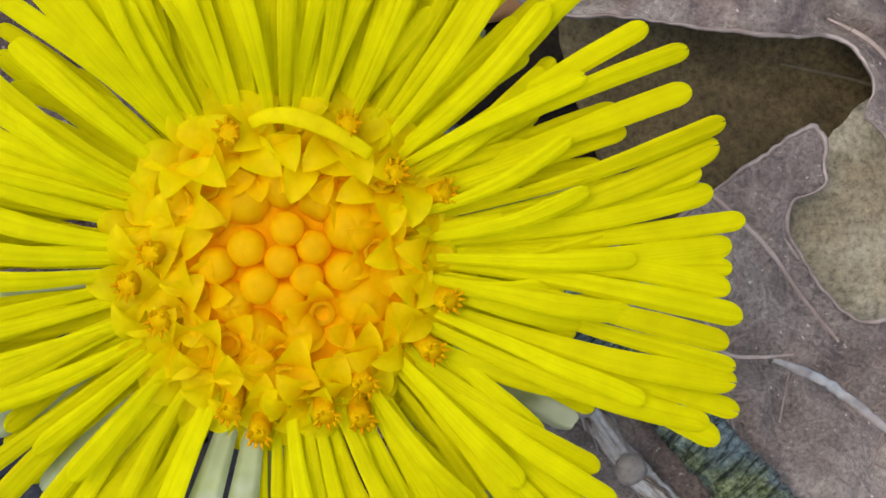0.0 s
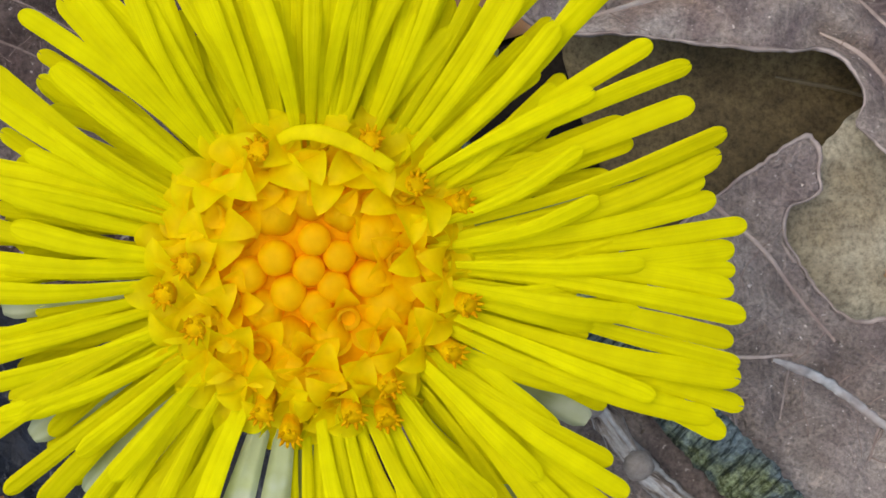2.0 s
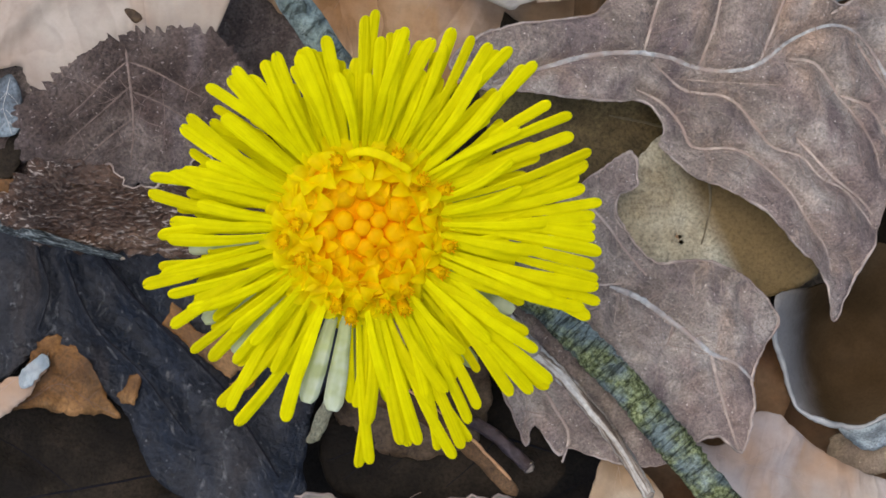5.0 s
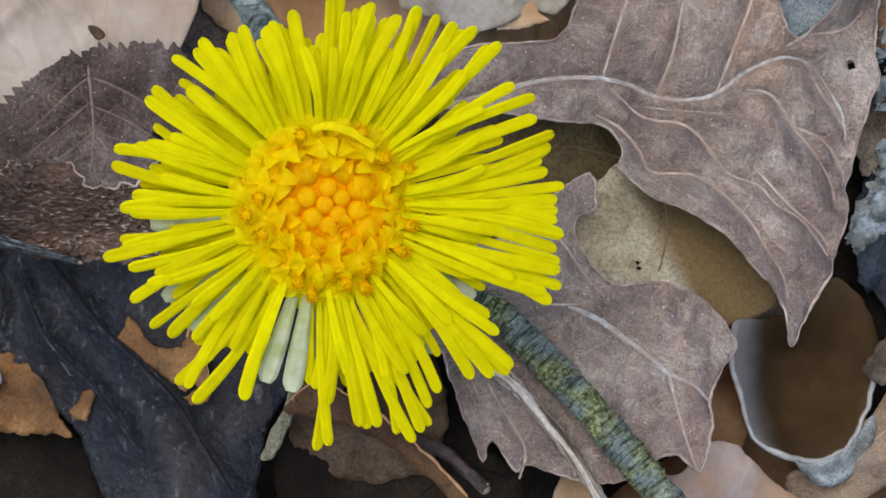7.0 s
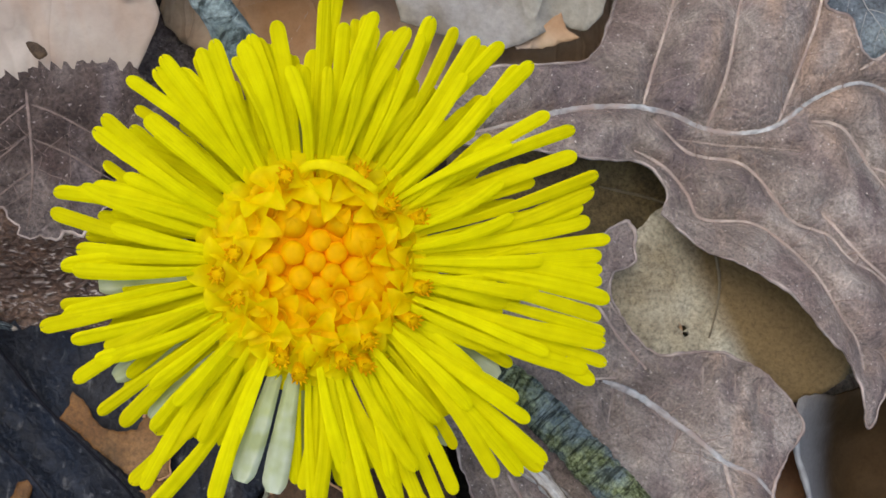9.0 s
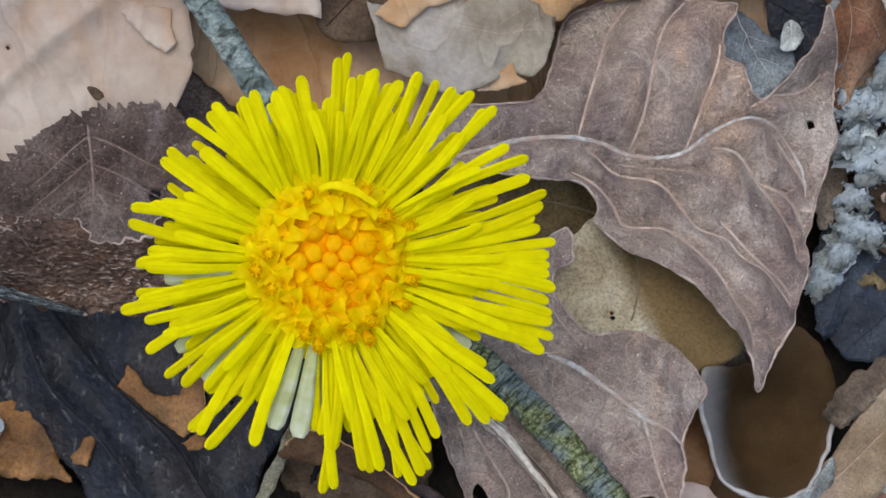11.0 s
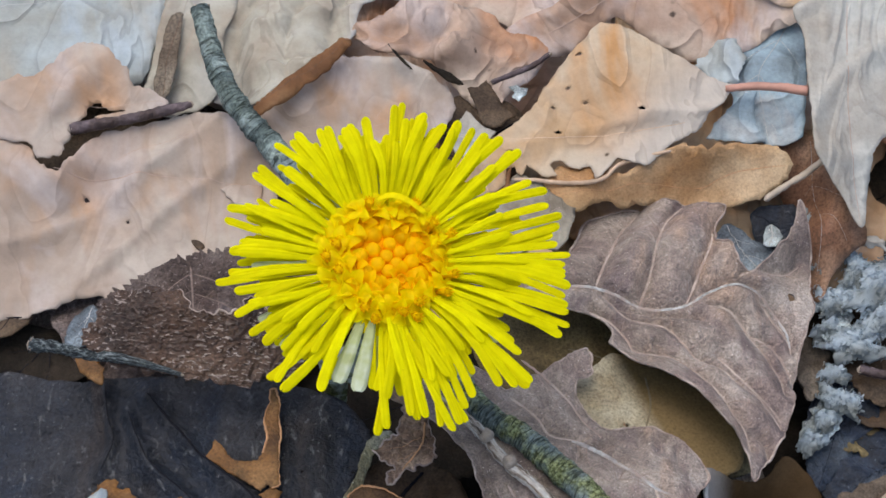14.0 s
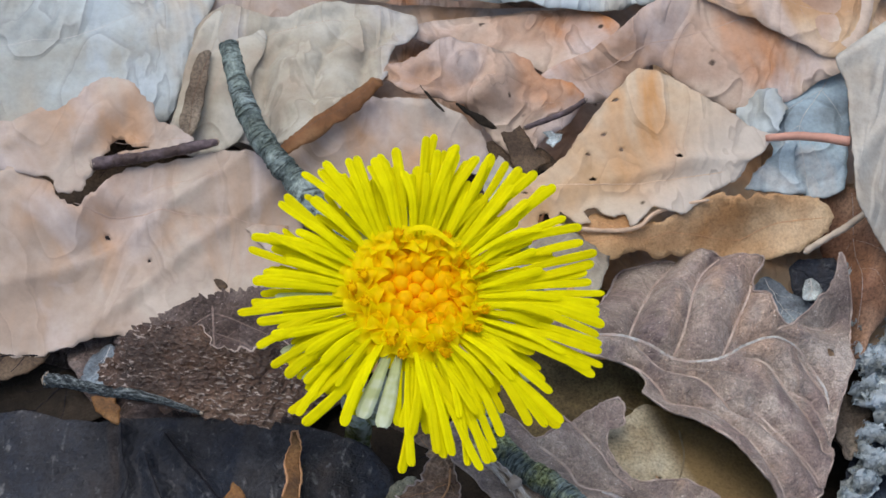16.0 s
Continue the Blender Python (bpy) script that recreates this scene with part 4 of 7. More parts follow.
v, f = tube(stem_line, [0.125] * len(stem_line), 12, 0.25)
part("stem", v, f, M_STEM, flower)
for i, (s, turn) in enumerate(((9, 200), (14, 300), (19, 250), (24, 330), (28, 210), (31, 280), (35, 235), (38, 300))):
    p = stem_line[s]
    d = Vector((math.cos(radians(turn)), math.sin(radians(turn)), 0))
    side = Vector((-d.y, d.x, 0))
    sv, sf = [], []
    for j in range(7):
        u = j / 6
        wdt = 0.13 * math.sin(math.pi * (0.25 + 0.72 * u))
        for k in range(5):
            q = k / 2 - 1
            sv.append(p + d * (0.15 + 0.09 * u * u - 0.05 * q * q) + side * (wdt * q) + Vector((0, 0, -0.2 + 0.55 * u)))
    sf = [(j * 5 + k, j * 5 + k + 1, j * 5 + k + 6, j * 5 + k + 5) for j in range(6) for k in range(4)]
    part("stem_scale", sv, sf, M_STEM, flower, "grey green scale leaf")


# disc florets: closed round buds in the middle, then opening buds, then open stars
def bud_mesh(name, r, tall, lobes):
    """A closed floret: a column with a domed top, creased into five lobes where it is about to open."""
    verts, faces = [], []
    sides = 20
    prof = [(0.72, -0.26), (0.86, -0.10), (0.97, -0.02)] + [(math.cos(u) ** 0.62, math.sin(u)) for u in (0.12, 0.35, 0.6, 0.85, 1.1, 1.3, 1.45)] + [(0.02, 1.0)]
    for i, (w, z) in enumerate(prof):
        for k in range(sides):
            t = 2 * math.pi * k / sides
            crease = 1 - lobes * (0.5 + 0.5 * math.cos(5 * t)) * (0.25 if i < 3 else 0.9)
            zz = z if z < 0 else tall * z * (1 - 0.5 * lobes * (0.5 + 0.5 * math.cos(5 * t)) * (i / 10))
            verts.append((r * w * crease * math.cos(t), r * w * crease * math.sin(t), zz))
    for i in range(len(prof) - 1):
        for k in range(sides):
            a, b = i * sides + k, i * sides + (k + 1) % sides
            faces.append((a, b, b + sides, a + sides))
    faces.append(tuple(range((len(prof) - 1) * sides, len(prof) * sides)))
    return mesh_of(name, verts, faces, M_BUD)


def star_mesh(name, size, opening, seed, material=None):
    """An open floret: a bell on a tube, cut into five broad pointed lobes that bend outward."""
    pick = random.Random(seed)
    verts, faces = [], []
    r0 = size * 0.36
    sides = 30
    for z, r in ((-0.26, 0.55), (-0.12, 0.75), (-0.04, 1.0), (-0.02, 0.8), (-0.07, 0.4)):
        for k in range(sides):
            a = 2 * math.pi * k / sides
            verts.append(Vector((r0 * r * math.cos(a), r0 * r * math.sin(a), z)))
    for j in range(4):
        for k in range(sides):
            a, b = j * sides + k, j * sides + (k + 1) % sides
            faces.append((a, b, b + sides, a + sides))
    for k in range(5):
        a = 2 * math.pi * (k + pick.uniform(-0.09, 0.09)) / 5
        d, s = Vector((math.cos(a), math.sin(a), 0)), Vector((-math.sin(a), math.cos(a), 0))
        bend = opening * pick.uniform(0.65, 1.3)
        long = size * pick.uniform(0.85, 1.15)
        twist = pick.uniform(-0.35, 0.35)
        start = len(verts)
        r, z, lean = r0 * 0.9, -0.045, radians(35)
        for i in range(9):
            u = i / 8
            wide = size * 0.40 * (1 - u ** 2.2) ** 0.75 * (0.72 + 0.28 * min(1, u * 3.5))
            for q in (-1, -0.55, 0, 0.55, 1):
                curl = 0.16 * size * (q * q) * math.sin(math.pi * u) + twist * wide * q * u
                verts.append(d * r + s * (wide * q) + Vector((0, 0, z + curl)))
            step = long / 8
            r, z = r + step * math.sin(lean), z + step * math.cos(lean)
            lean += radians(15) * bend
        faces += [(start + i * 5 + j, start + i * 5 + j + 1, start + i * 5 + j + 6, start + i * 5 + j + 5) for i in range(8) for j in range(4)]
    return mesh_of(name, verts, faces, material or M_FLORET)


def anther_mesh(seed):
    """A brown orange anther tube with a frayed top."""
    pick = random.Random(seed)
    v, f = tube([Vector((0, 0, z)) for z in (-0.08, -0.02, 0.04, 0.085, 0.10)], [0.030, 0.033, 0.036, 0.040, 0.026], 12, 0.5, seed)
    for k in range(9):
        a = 2 * math.pi * k / 9 + pick.uniform(-0.2, 0.2)
        d = Vector((math.cos(a), math.sin(a), 0))
        p = d * 0.03 + Vector((0, 0, 0.09))
        gv, gf = tube([p, p + d * 0.008 + Vector((0, 0, 0.014)), p + d * pick.uniform(0.012, 0.026) + Vector((0, 0, 0.024))], [0.008, 0.008, 0.003], 5)
        o = len(v)
        v += gv
        f += [tuple(o + i for i in g) for g in gf]
    return mesh_of("anther", v, f, M_ANTHER)


def put(name, mesh, parent, angle, r, up, tip_out, spin, label=""):
    """Sets a floret on the disc, leaning outward by tip_out degrees."""
    ob = new(name, mesh)
    ob.parent = parent
    a = radians(angle)
    out = FX * math.cos(a) + FY * math.sin(a)
    axis = (FN * math.cos(radians(tip_out)) + out * math.sin(radians(tip_out))).normalized()
    turn = axis.to_track_quat("Z", "Y").to_matrix().to_4x4() @ Matrix.Rotation(radians(spin), 4, "Z")
    ob.matrix_local = Matrix.Translation((at_flower(angle, r, up) - origin_of(parent)) * CM) @ turn
    return tagged(ob, label)


BUDS = [bud_mesh("bud", 0.062, 0.045, 0.0), bud_mesh("bud", 0.070, 0.065, 0.05), bud_mesh("bud", 0.082, 0.10, 0.15), bud_mesh("bud", 0.10, 0.10, 0.10)]
STARS = [star_mesh("floret", 0.165, 1.0, 1), star_mesh("floret", 0.155, 1.15, 2), star_mesh("floret", 0.175, 0.85, 3), star_mesh("floret", 0.16, 0.7, 4)]
YOUNG = [star_mesh("floret", 0.135, 0.35, 6, M_YOUNG), star_mesh("floret", 0.145, 0.55, 7, M_YOUNG)]
ANTHERS = [anther_mesh(1), anther_mesh(2)]
HEART = -0.042
disc_rings = [(0.0, -0.125), (0.15, -0.125), (0.3, -0.125), (0.42, -0.135), (0.5, -0.16), (0.56, -0.24)]
dv = [at_flower(15 * k, r, up) for r, up in disc_rings for k in range(24)]
df = [(j * 24 + k, j * 24 + (k + 1) % 24, (j + 1) * 24 + (k + 1) % 24, (j + 1) * 24 + k) for j in range(5) for k in range(24)]
part("disc", dv, df, M_BED, flower, "orange floret bed")
for angle, r, kind in ((87, 0.004, 0), (77, 0.121, 0), (155, 0.130, 1), (22, 0.126, 0), (224, 0.112, 1), (324, 0.109, 0), (277, 0.136, 0), (349, 0.222, 1), (181, 0.225, 1),
                       (219, 0.218, 2), (56, 0.248, 2), (86, 0.275, 3), (117, 0.248, 3), (251, 0.262, 2), (283, 0.262, 2), (331, 0.318, 3), (24, 0.270, 3), (150, 0.305, 2)):
    put("bud", BUDS[kind], flower, angle, r, HEART - 0.05 + rng.uniform(-0.012, 0.012) - 0.05 * (kind > 1), 4 + 40 * r, rng.uniform(0, 72),
        "round closed orange bud" if kind < 2 else "swollen orange bud about to open")
for angle, r in ((305, 0.245), (197, 0.325), (268, 0.345), (3, 0.345), (42, 0.355), (70, 0.365), (103, 0.365), (131, 0.372), (235, 0.36), (315, 0.40)):
    put("floret", YOUNG[rng.randrange(2)], flower, angle, r, HEART - 0.035 + rng.uniform(-0.015, 0.02), 10 + rng.uniform(-6, 10), rng.uniform(0, 72), "half open orange floret")
for angle, r, ripe in ((109, 0.47, 1), (170, 0.42, 1), (201, 0.435, 1), (248, 0.50, 1), (286, 0.50, 1), (347, 0.54, 0), (329, 0.55, 1), (21, 0.555, 1), (64, 0.50, 1), (75, 0.42, 0),
                       (148, 0.43, 0), (184, 0.50, 0), (226, 0.44, 0), (268, 0.44, 0), (303, 0.47, 0), (318, 0.52, 0), (5, 0.46, 0), (39, 0.47, 0), (90, 0.49, 0), (128, 0.49, 0),
                       (160, 0.53, 0), (213, 0.54, 0), (235, 0.53, 0), (262, 0.55, 0), (276, 0.54, 0), (296, 0.56, 0), (358, 0.55, 0), (32, 0.56, 0), (50, 0.54, 0)):
    k = rng.randrange(4)
    fl = put("floret", STARS[k], flower, angle + rng.uniform(-2, 2), r + 0.12 * max(0, r - 0.42), HEART - 0.03 - 0.25 * max(0, r - 0.44) + rng.uniform(-0.015, 0.015), 14 + 130 * max(0, r - 0.4) + rng.uniform(-8, 8), rng.uniform(0, 72),
             "open star-shaped yellow floret")
    if ripe or rng.random() < 0.15:
        an = new("anther", ANTHERS[k % 2])
        an.parent = fl
        tagged(an, "brown orange anther tube")
sp = spline([F0 + FX * x + FY * y + FN * u for x, y, u in ((-0.08, 0.50, -0.02), (-0.01, 0.53, 0.02), (0.09, 0.52, 0.04), (0.20, 0.47, 0.04), (0.33, 0.38, 0.02))], 5)
v, f = tube(sp, [0.034 - 0.012 * abs(2 * k / len(sp) - 1) for k in range(len(sp))], 10, 0.15, 1, 0.3)
part("stray_petal", v, f, M_FLORET, flower, "thin yellow petal lying across the florets")

# ---- leaf litter ----
def low_leaf(x, y, z, long, wide, turn, material, label):
    """A plain dead leaf lying low in the litter, mostly covered by others."""
    pick = random.Random(int(x * 100 + y * 10 + 5000))
    c, s = math.cos(radians(turn)), math.sin(radians(turn))
    tilt, lean = pick.uniform(-0.12, 0.12), pick.uniform(-0.12, 0.12)
    out = []
    for k in range(18):
        a = 2 * math.pi * k / 18
        u = long * math.cos(a) * pick.uniform(0.95, 1.05)
        v = wide * math.sin(a) * abs(math.sin(a)) ** 0.35 * (1 - 0.25 * math.cos(a)) * pick.uniform(0.82, 1.12)
        out.append((x + u * c - v * s, y + u * s + v * c, z + tilt * u + lean * v + pick.uniform(-0.1, 0.1)))
    leaf("fallen_leaf", label, "leaf", material, out, h=0.09, quilt=0.06, rag=2.5, crinkle=0.03, sharp=True)


leaf('fallen_leaf', 'brown ribbed dead leaf, torn and wavy, beside the flower', 'leaf', M_MAUVE,
     [(0.85, 1.52, 0.33), (1.18, 1.62, 0.27), (1.509, 1.66, 0.165), (1.794, 1.756, 0.016), (1.987, 2.227, -0.323), (2.079, 2.52, -0.462), (2.307, 2.639, -0.482), (2.555, 2.736, -0.435), (2.73, 2.695, -0.261), (2.985, 2.68, -0.125), (3.207, 2.636, -0.113), (3.422, 2.615, -0.038), (3.494, 2.584, 0.007), (3.4, 2.414, -0.029), (3.36, 2.156, 0.043), (3.486, 2.057, 0.063), (3.562, 1.854, 0.085), (3.707, 1.82, 0.047), (3.954, 2.044, -0.079), (4.153, 2.33, -0.034), (4.206, 2.564, 0.06), (4.29, 2.42, -0.018), (4.382, 2.117, -0.388), (4.331, 1.741, -0.345), (4.365, 1.543, -0.346), (4.226, 1.139, -0.278), (4.127, 0.735, -0.287), (4.076, 0.375, -0.234), (3.925, -0.057, -0.117)] + [(3.719, -0.414, -0.038), (3.583, -0.642, 0.008), (3.537, -0.395, 0.073), (3.422, -0.208, 0.174), (3.237, -0.049, 0.279), (3.02, 0.193, 0.294), (2.701, 0.371, 0.306), (2.493, 0.448, 0.283), (2.292, 0.624, 0.248), (2.217, 0.701, 0.213), (2.256, 0.803, 0.213), (2.20, 0.96, 0.21), (2.05, 1.05, 0.22), (1.82, 1.03, 0.25), (1.52, 1.06, 0.29), (1.2, 1.1, 0.33), (0.82, 1.12, 0.36), (0.62, 1.3, 0.36)],
     ribs=[[(0.95, 1.18), (1.388, 1.307), (1.716, 1.392), (2.034, 1.413), (2.313, 1.382), (2.541, 1.308), (2.819, 1.287), (3.034, 1.346), (3.258, 1.519), (3.514, 1.634), (3.711, 1.635), (3.89, 1.531), (4.061, 1.283), (4.106, 1.099)],
           [(2.117, 1.427), (2.205, 1.712), (2.317, 2.033), (2.453, 2.415), (2.67, 2.715)],
           [(2.551, 1.309), (2.668, 1.62), (2.787, 2.145), (2.911, 2.462), (3.087, 2.667)],
           [(3.024, 1.335), (3.171, 1.721), (3.32, 2.123), (3.37, 2.382), (3.494, 2.584)],
           [(2.06, 1.13), (2.25, 1.03), (2.40, 0.86), (2.494, 0.687), (2.814, 0.675), (3.031, 0.554), (3.249, 0.335), (3.384, 0.114), (3.52, -0.072), (3.586, -0.268)]] + [[(2.18, 1.347), (2.39, 1.16), (2.525, 1.114), (2.742, 1.091), (2.878, 0.993), (3.005, 0.823), (3.131, 0.691), (3.358, 0.612), (3.492, 0.465), (3.719, 0.344), (3.938, 0.087)],
           [(3.26, 1.386), (3.458, 1.354), (3.595, 1.206), (3.66, 1.106), (3.829, 0.918), (3.967, 0.714), (4.019, 0.534)],
           [(3.68, 1.107), (3.921, 1.016), (4.07, 0.815), (4.102, 0.636)],
           [(3.817, 1.527), (3.956, 1.329), (4.084, 1.16), (4.108, 1.027)],
           [(3.585, 1.731), (3.77, 1.835), (4.082, 1.931), (4.26, 2.095)],
           [(3.314, 0.769), (3.585, 0.479), (3.833, 0.295), (3.947, 0.172)],
           [(3.593, -0.123), (3.716, -0.151), (3.781, -0.304)],
           [(2.306, 1.229), (2.914, 1.188), (3.182, 1.177)]],
     heights=[(2.602, 1.329, 0.045), (3.206, 1.484, 0.03), (3.021, 1.029, 0.116), (3.525, 1.035, -0.023), (3.878, 0.914, -0.15), (3.121, 0.691, 0.106), (3.41, 2.424, -0.05), (2.932, 2.563, -0.123), (3.647, 1.681, 0.016), (4.134, 1.621, -0.309), (2.035, 1.417, 0.218), (2.871, 1.868, 0.145), (2.398, 1.943, 0.052), (3.157, 1.949, 0.098), (3.595, 0.317, 0.082), (3.259, 0.389, 0.19)], quilt=0.2, crinkle=0.012, holes=[(4.138, 1.631, 0.045)], h=0.042)
leaf('fallen_leaf', 'brown dead leaf with pale veins, lying under a mossy twig', 'leaf', M_MAUVE,
     [(1.212, 0.076, 0.362), (1.484, 0.298, 0.289), (1.758, 0.49, 0.225), (1.879, 0.586, 0.212), (2.001, 0.651, 0.19), (2.054, 0.582, 0.168), (2.046, 0.49, 0.148), (2.059, 0.389, 0.136), (1.978, 0.336, 0.147), (1.907, 0.293, 0.168), (1.9, 0.182, 0.166), (2.029, -0.028, 0.144), (2.158, -0.177, 0.174), (2.344, -0.204, 0.179), (2.538, -0.181, 0.214), (2.764, -0.244, 0.213), (2.98, -0.402, 0.182), (3.116, -0.57, 0.115), (3.139, -0.694, 0.093), (3.004, -0.887, 0.175), (2.931, -1.09, 0.261), (2.92, -1.302, 0.371), (2.822, -1.638, 0.519), (2.663, -1.507, 0.487), (2.47, -1.561, 0.502), (2.37, -1.678, 0.509), (2.082, -1.739, 0.518), (1.768, -1.678, 0.522)] + [(1.518, -1.602, 0.527), (1.426, -1.647, 0.522), (1.255, -1.424, 0.504), (1.188, -1.584, 0.518), (1.078, -1.328, 0.487), (0.967, -1.035, 0.468), (0.866, -0.759, 0.49), (0.695, -0.551, 0.495), (0.45, -0.302, 0.496), (0.369, -0.01, 0.472), (0.631, 0.226, 0.432), (0.948, 0.277, 0.387)],
     ribs=[[(1.842, -0.383), (2.072, -0.48), (2.281, -0.631), (2.491, -0.794), (2.617, -0.897), (2.793, -0.969), (2.94, -1.112)],
           [(2.606, -0.887), (2.655, -1.134), (2.713, -1.35), (2.794, -1.606)],
           [(1.262, 0.011), (1.505, -0.171), (1.634, -0.36), (1.934, -0.36)],
           [(1.37, 0.48), (1.53, 0.36), (1.79, 0.13), (1.98, -0.12), (2.13, -0.3)],
           [(1.889, 0.149), (2.04, -0.059), (2.167, -0.189)],
           [(1.104, -0.964), (1.194, -1.235), (1.17, -1.53)],
           [(1.218, -0.985), (1.401, -1.287), (1.509, -1.496), (1.463, -1.709)],
           [(2.498, -0.277), (2.491, -0.391), (2.462, -0.474)],
           [(2.703, -0.319), (2.697, -0.453)],
           [(2.858, -0.392), (2.852, -0.557)],
           [(2.324, -0.672), (2.267, -0.849)],
           [(1.915, -0.412), (1.869, -0.651)],
           [(1.651, -0.595), (1.698, -0.811)],
           [(2.509, -1.052), (2.349, -1.199)]],
     heights=[(2.075, -0.179, 0.184), (2.575, -0.737, 0.326), (2.832, -1.117, 0.378), (3.119, -0.715, 0.092), (2.137, -0.525, 0.28), (1.64, -0.099, 0.276), (2.25, -1.141, 0.445), (1.784, -0.769, 0.394), (1.362, -0.798, 0.478)], quilt=0.1, crinkle=0.022, h=0.038)
leaf('fallen_leaf', 'pale tan leaf under torn leaves, stain and shade painted olive', 'leaf', M_UNDER,
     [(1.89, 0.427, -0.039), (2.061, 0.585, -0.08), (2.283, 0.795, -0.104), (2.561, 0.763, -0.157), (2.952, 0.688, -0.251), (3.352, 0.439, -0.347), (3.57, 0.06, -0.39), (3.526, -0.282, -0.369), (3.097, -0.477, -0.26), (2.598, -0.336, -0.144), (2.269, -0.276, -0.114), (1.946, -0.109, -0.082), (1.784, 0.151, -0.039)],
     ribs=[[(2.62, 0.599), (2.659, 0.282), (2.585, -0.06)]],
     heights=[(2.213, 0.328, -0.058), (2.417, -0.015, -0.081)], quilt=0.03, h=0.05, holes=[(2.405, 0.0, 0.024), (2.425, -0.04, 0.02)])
leaf('leaf_scrap', 'small orange flap beside a slit in a pale leaf', 'leaf scrap', M_RUST2,
     [(2.33, 0.03, -0.07), (2.37, 0.04, -0.05), (2.395, 0.01, -0.05), (2.40, -0.05, -0.06), (2.37, -0.07, -0.08), (2.34, -0.02, -0.08)], h=0.02, vein=0, rag=0.5)
leaf('fallen_leaf', 'olive brown leaf with the shade of a torn leaf painted in', 'leaf', M_OLIVE,
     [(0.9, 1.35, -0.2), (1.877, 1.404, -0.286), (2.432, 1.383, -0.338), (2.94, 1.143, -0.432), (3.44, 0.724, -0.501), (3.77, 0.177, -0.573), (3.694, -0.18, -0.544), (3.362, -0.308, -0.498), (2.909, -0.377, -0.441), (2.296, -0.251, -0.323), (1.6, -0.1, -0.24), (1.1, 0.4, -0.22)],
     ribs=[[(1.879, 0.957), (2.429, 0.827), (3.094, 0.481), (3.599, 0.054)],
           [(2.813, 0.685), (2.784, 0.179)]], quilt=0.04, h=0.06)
leaf('fallen_leaf', 'rust brown leaf in shade under a brown leaf', 'leaf', M_RUST,
     [(2.721, -0.278, -0.632), (3.106, -0.27, -0.64), (3.245, -0.601, -0.661), (3.336, -0.979, -0.677), (3.339, -1.367, -0.663), (3.144, -1.593, -0.627), (2.806, -1.502, -0.564), (2.704, -0.845, -0.602)], quilt=0.03, h=0.06)
leaf('fallen_leaf', 'grey brown leaf wall in shade behind a curled leaf', 'leaf', M_DULL,
     [(3.06, 0.723, -0.548), (3.157, 0.38, -0.521), (3.204, 0.024, -0.49), (3.281, -0.308, -0.502), (3.433, -0.425, -0.66), (3.736, -0.391, -0.779), (3.844, -0.17, -0.746), (3.738, 0.151, -0.694), (3.45, 0.519, -0.613)], h=0.06, quilt=0.02)
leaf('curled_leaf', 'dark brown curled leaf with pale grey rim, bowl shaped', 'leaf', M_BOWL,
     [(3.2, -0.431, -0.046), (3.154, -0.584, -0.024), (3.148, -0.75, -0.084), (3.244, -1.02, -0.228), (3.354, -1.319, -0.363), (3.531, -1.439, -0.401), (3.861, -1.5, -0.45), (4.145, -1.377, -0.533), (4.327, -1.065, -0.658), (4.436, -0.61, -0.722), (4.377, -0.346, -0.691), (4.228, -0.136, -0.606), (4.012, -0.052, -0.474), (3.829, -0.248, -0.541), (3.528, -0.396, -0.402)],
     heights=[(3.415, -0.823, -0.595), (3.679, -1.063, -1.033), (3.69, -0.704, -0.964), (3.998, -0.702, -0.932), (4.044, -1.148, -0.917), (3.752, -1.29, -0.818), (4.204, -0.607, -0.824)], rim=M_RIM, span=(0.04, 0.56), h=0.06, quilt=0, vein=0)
leaf('leaf_scrap', 'grey rolled lip of a curled leaf', 'leaf scrap', M_LICHEN,
     [(3.674, -1.467, -0.446), (3.853, -1.53, -0.43), (4.136, -1.407, -0.504), (4.363, -1.132, -0.613), (4.38, -1.303, -0.662), (4.275, -1.542, -0.689), (4.012, -1.709, -0.666), (3.821, -1.617, -0.617)], crinkle=0.05, vein=0, h=0.05)
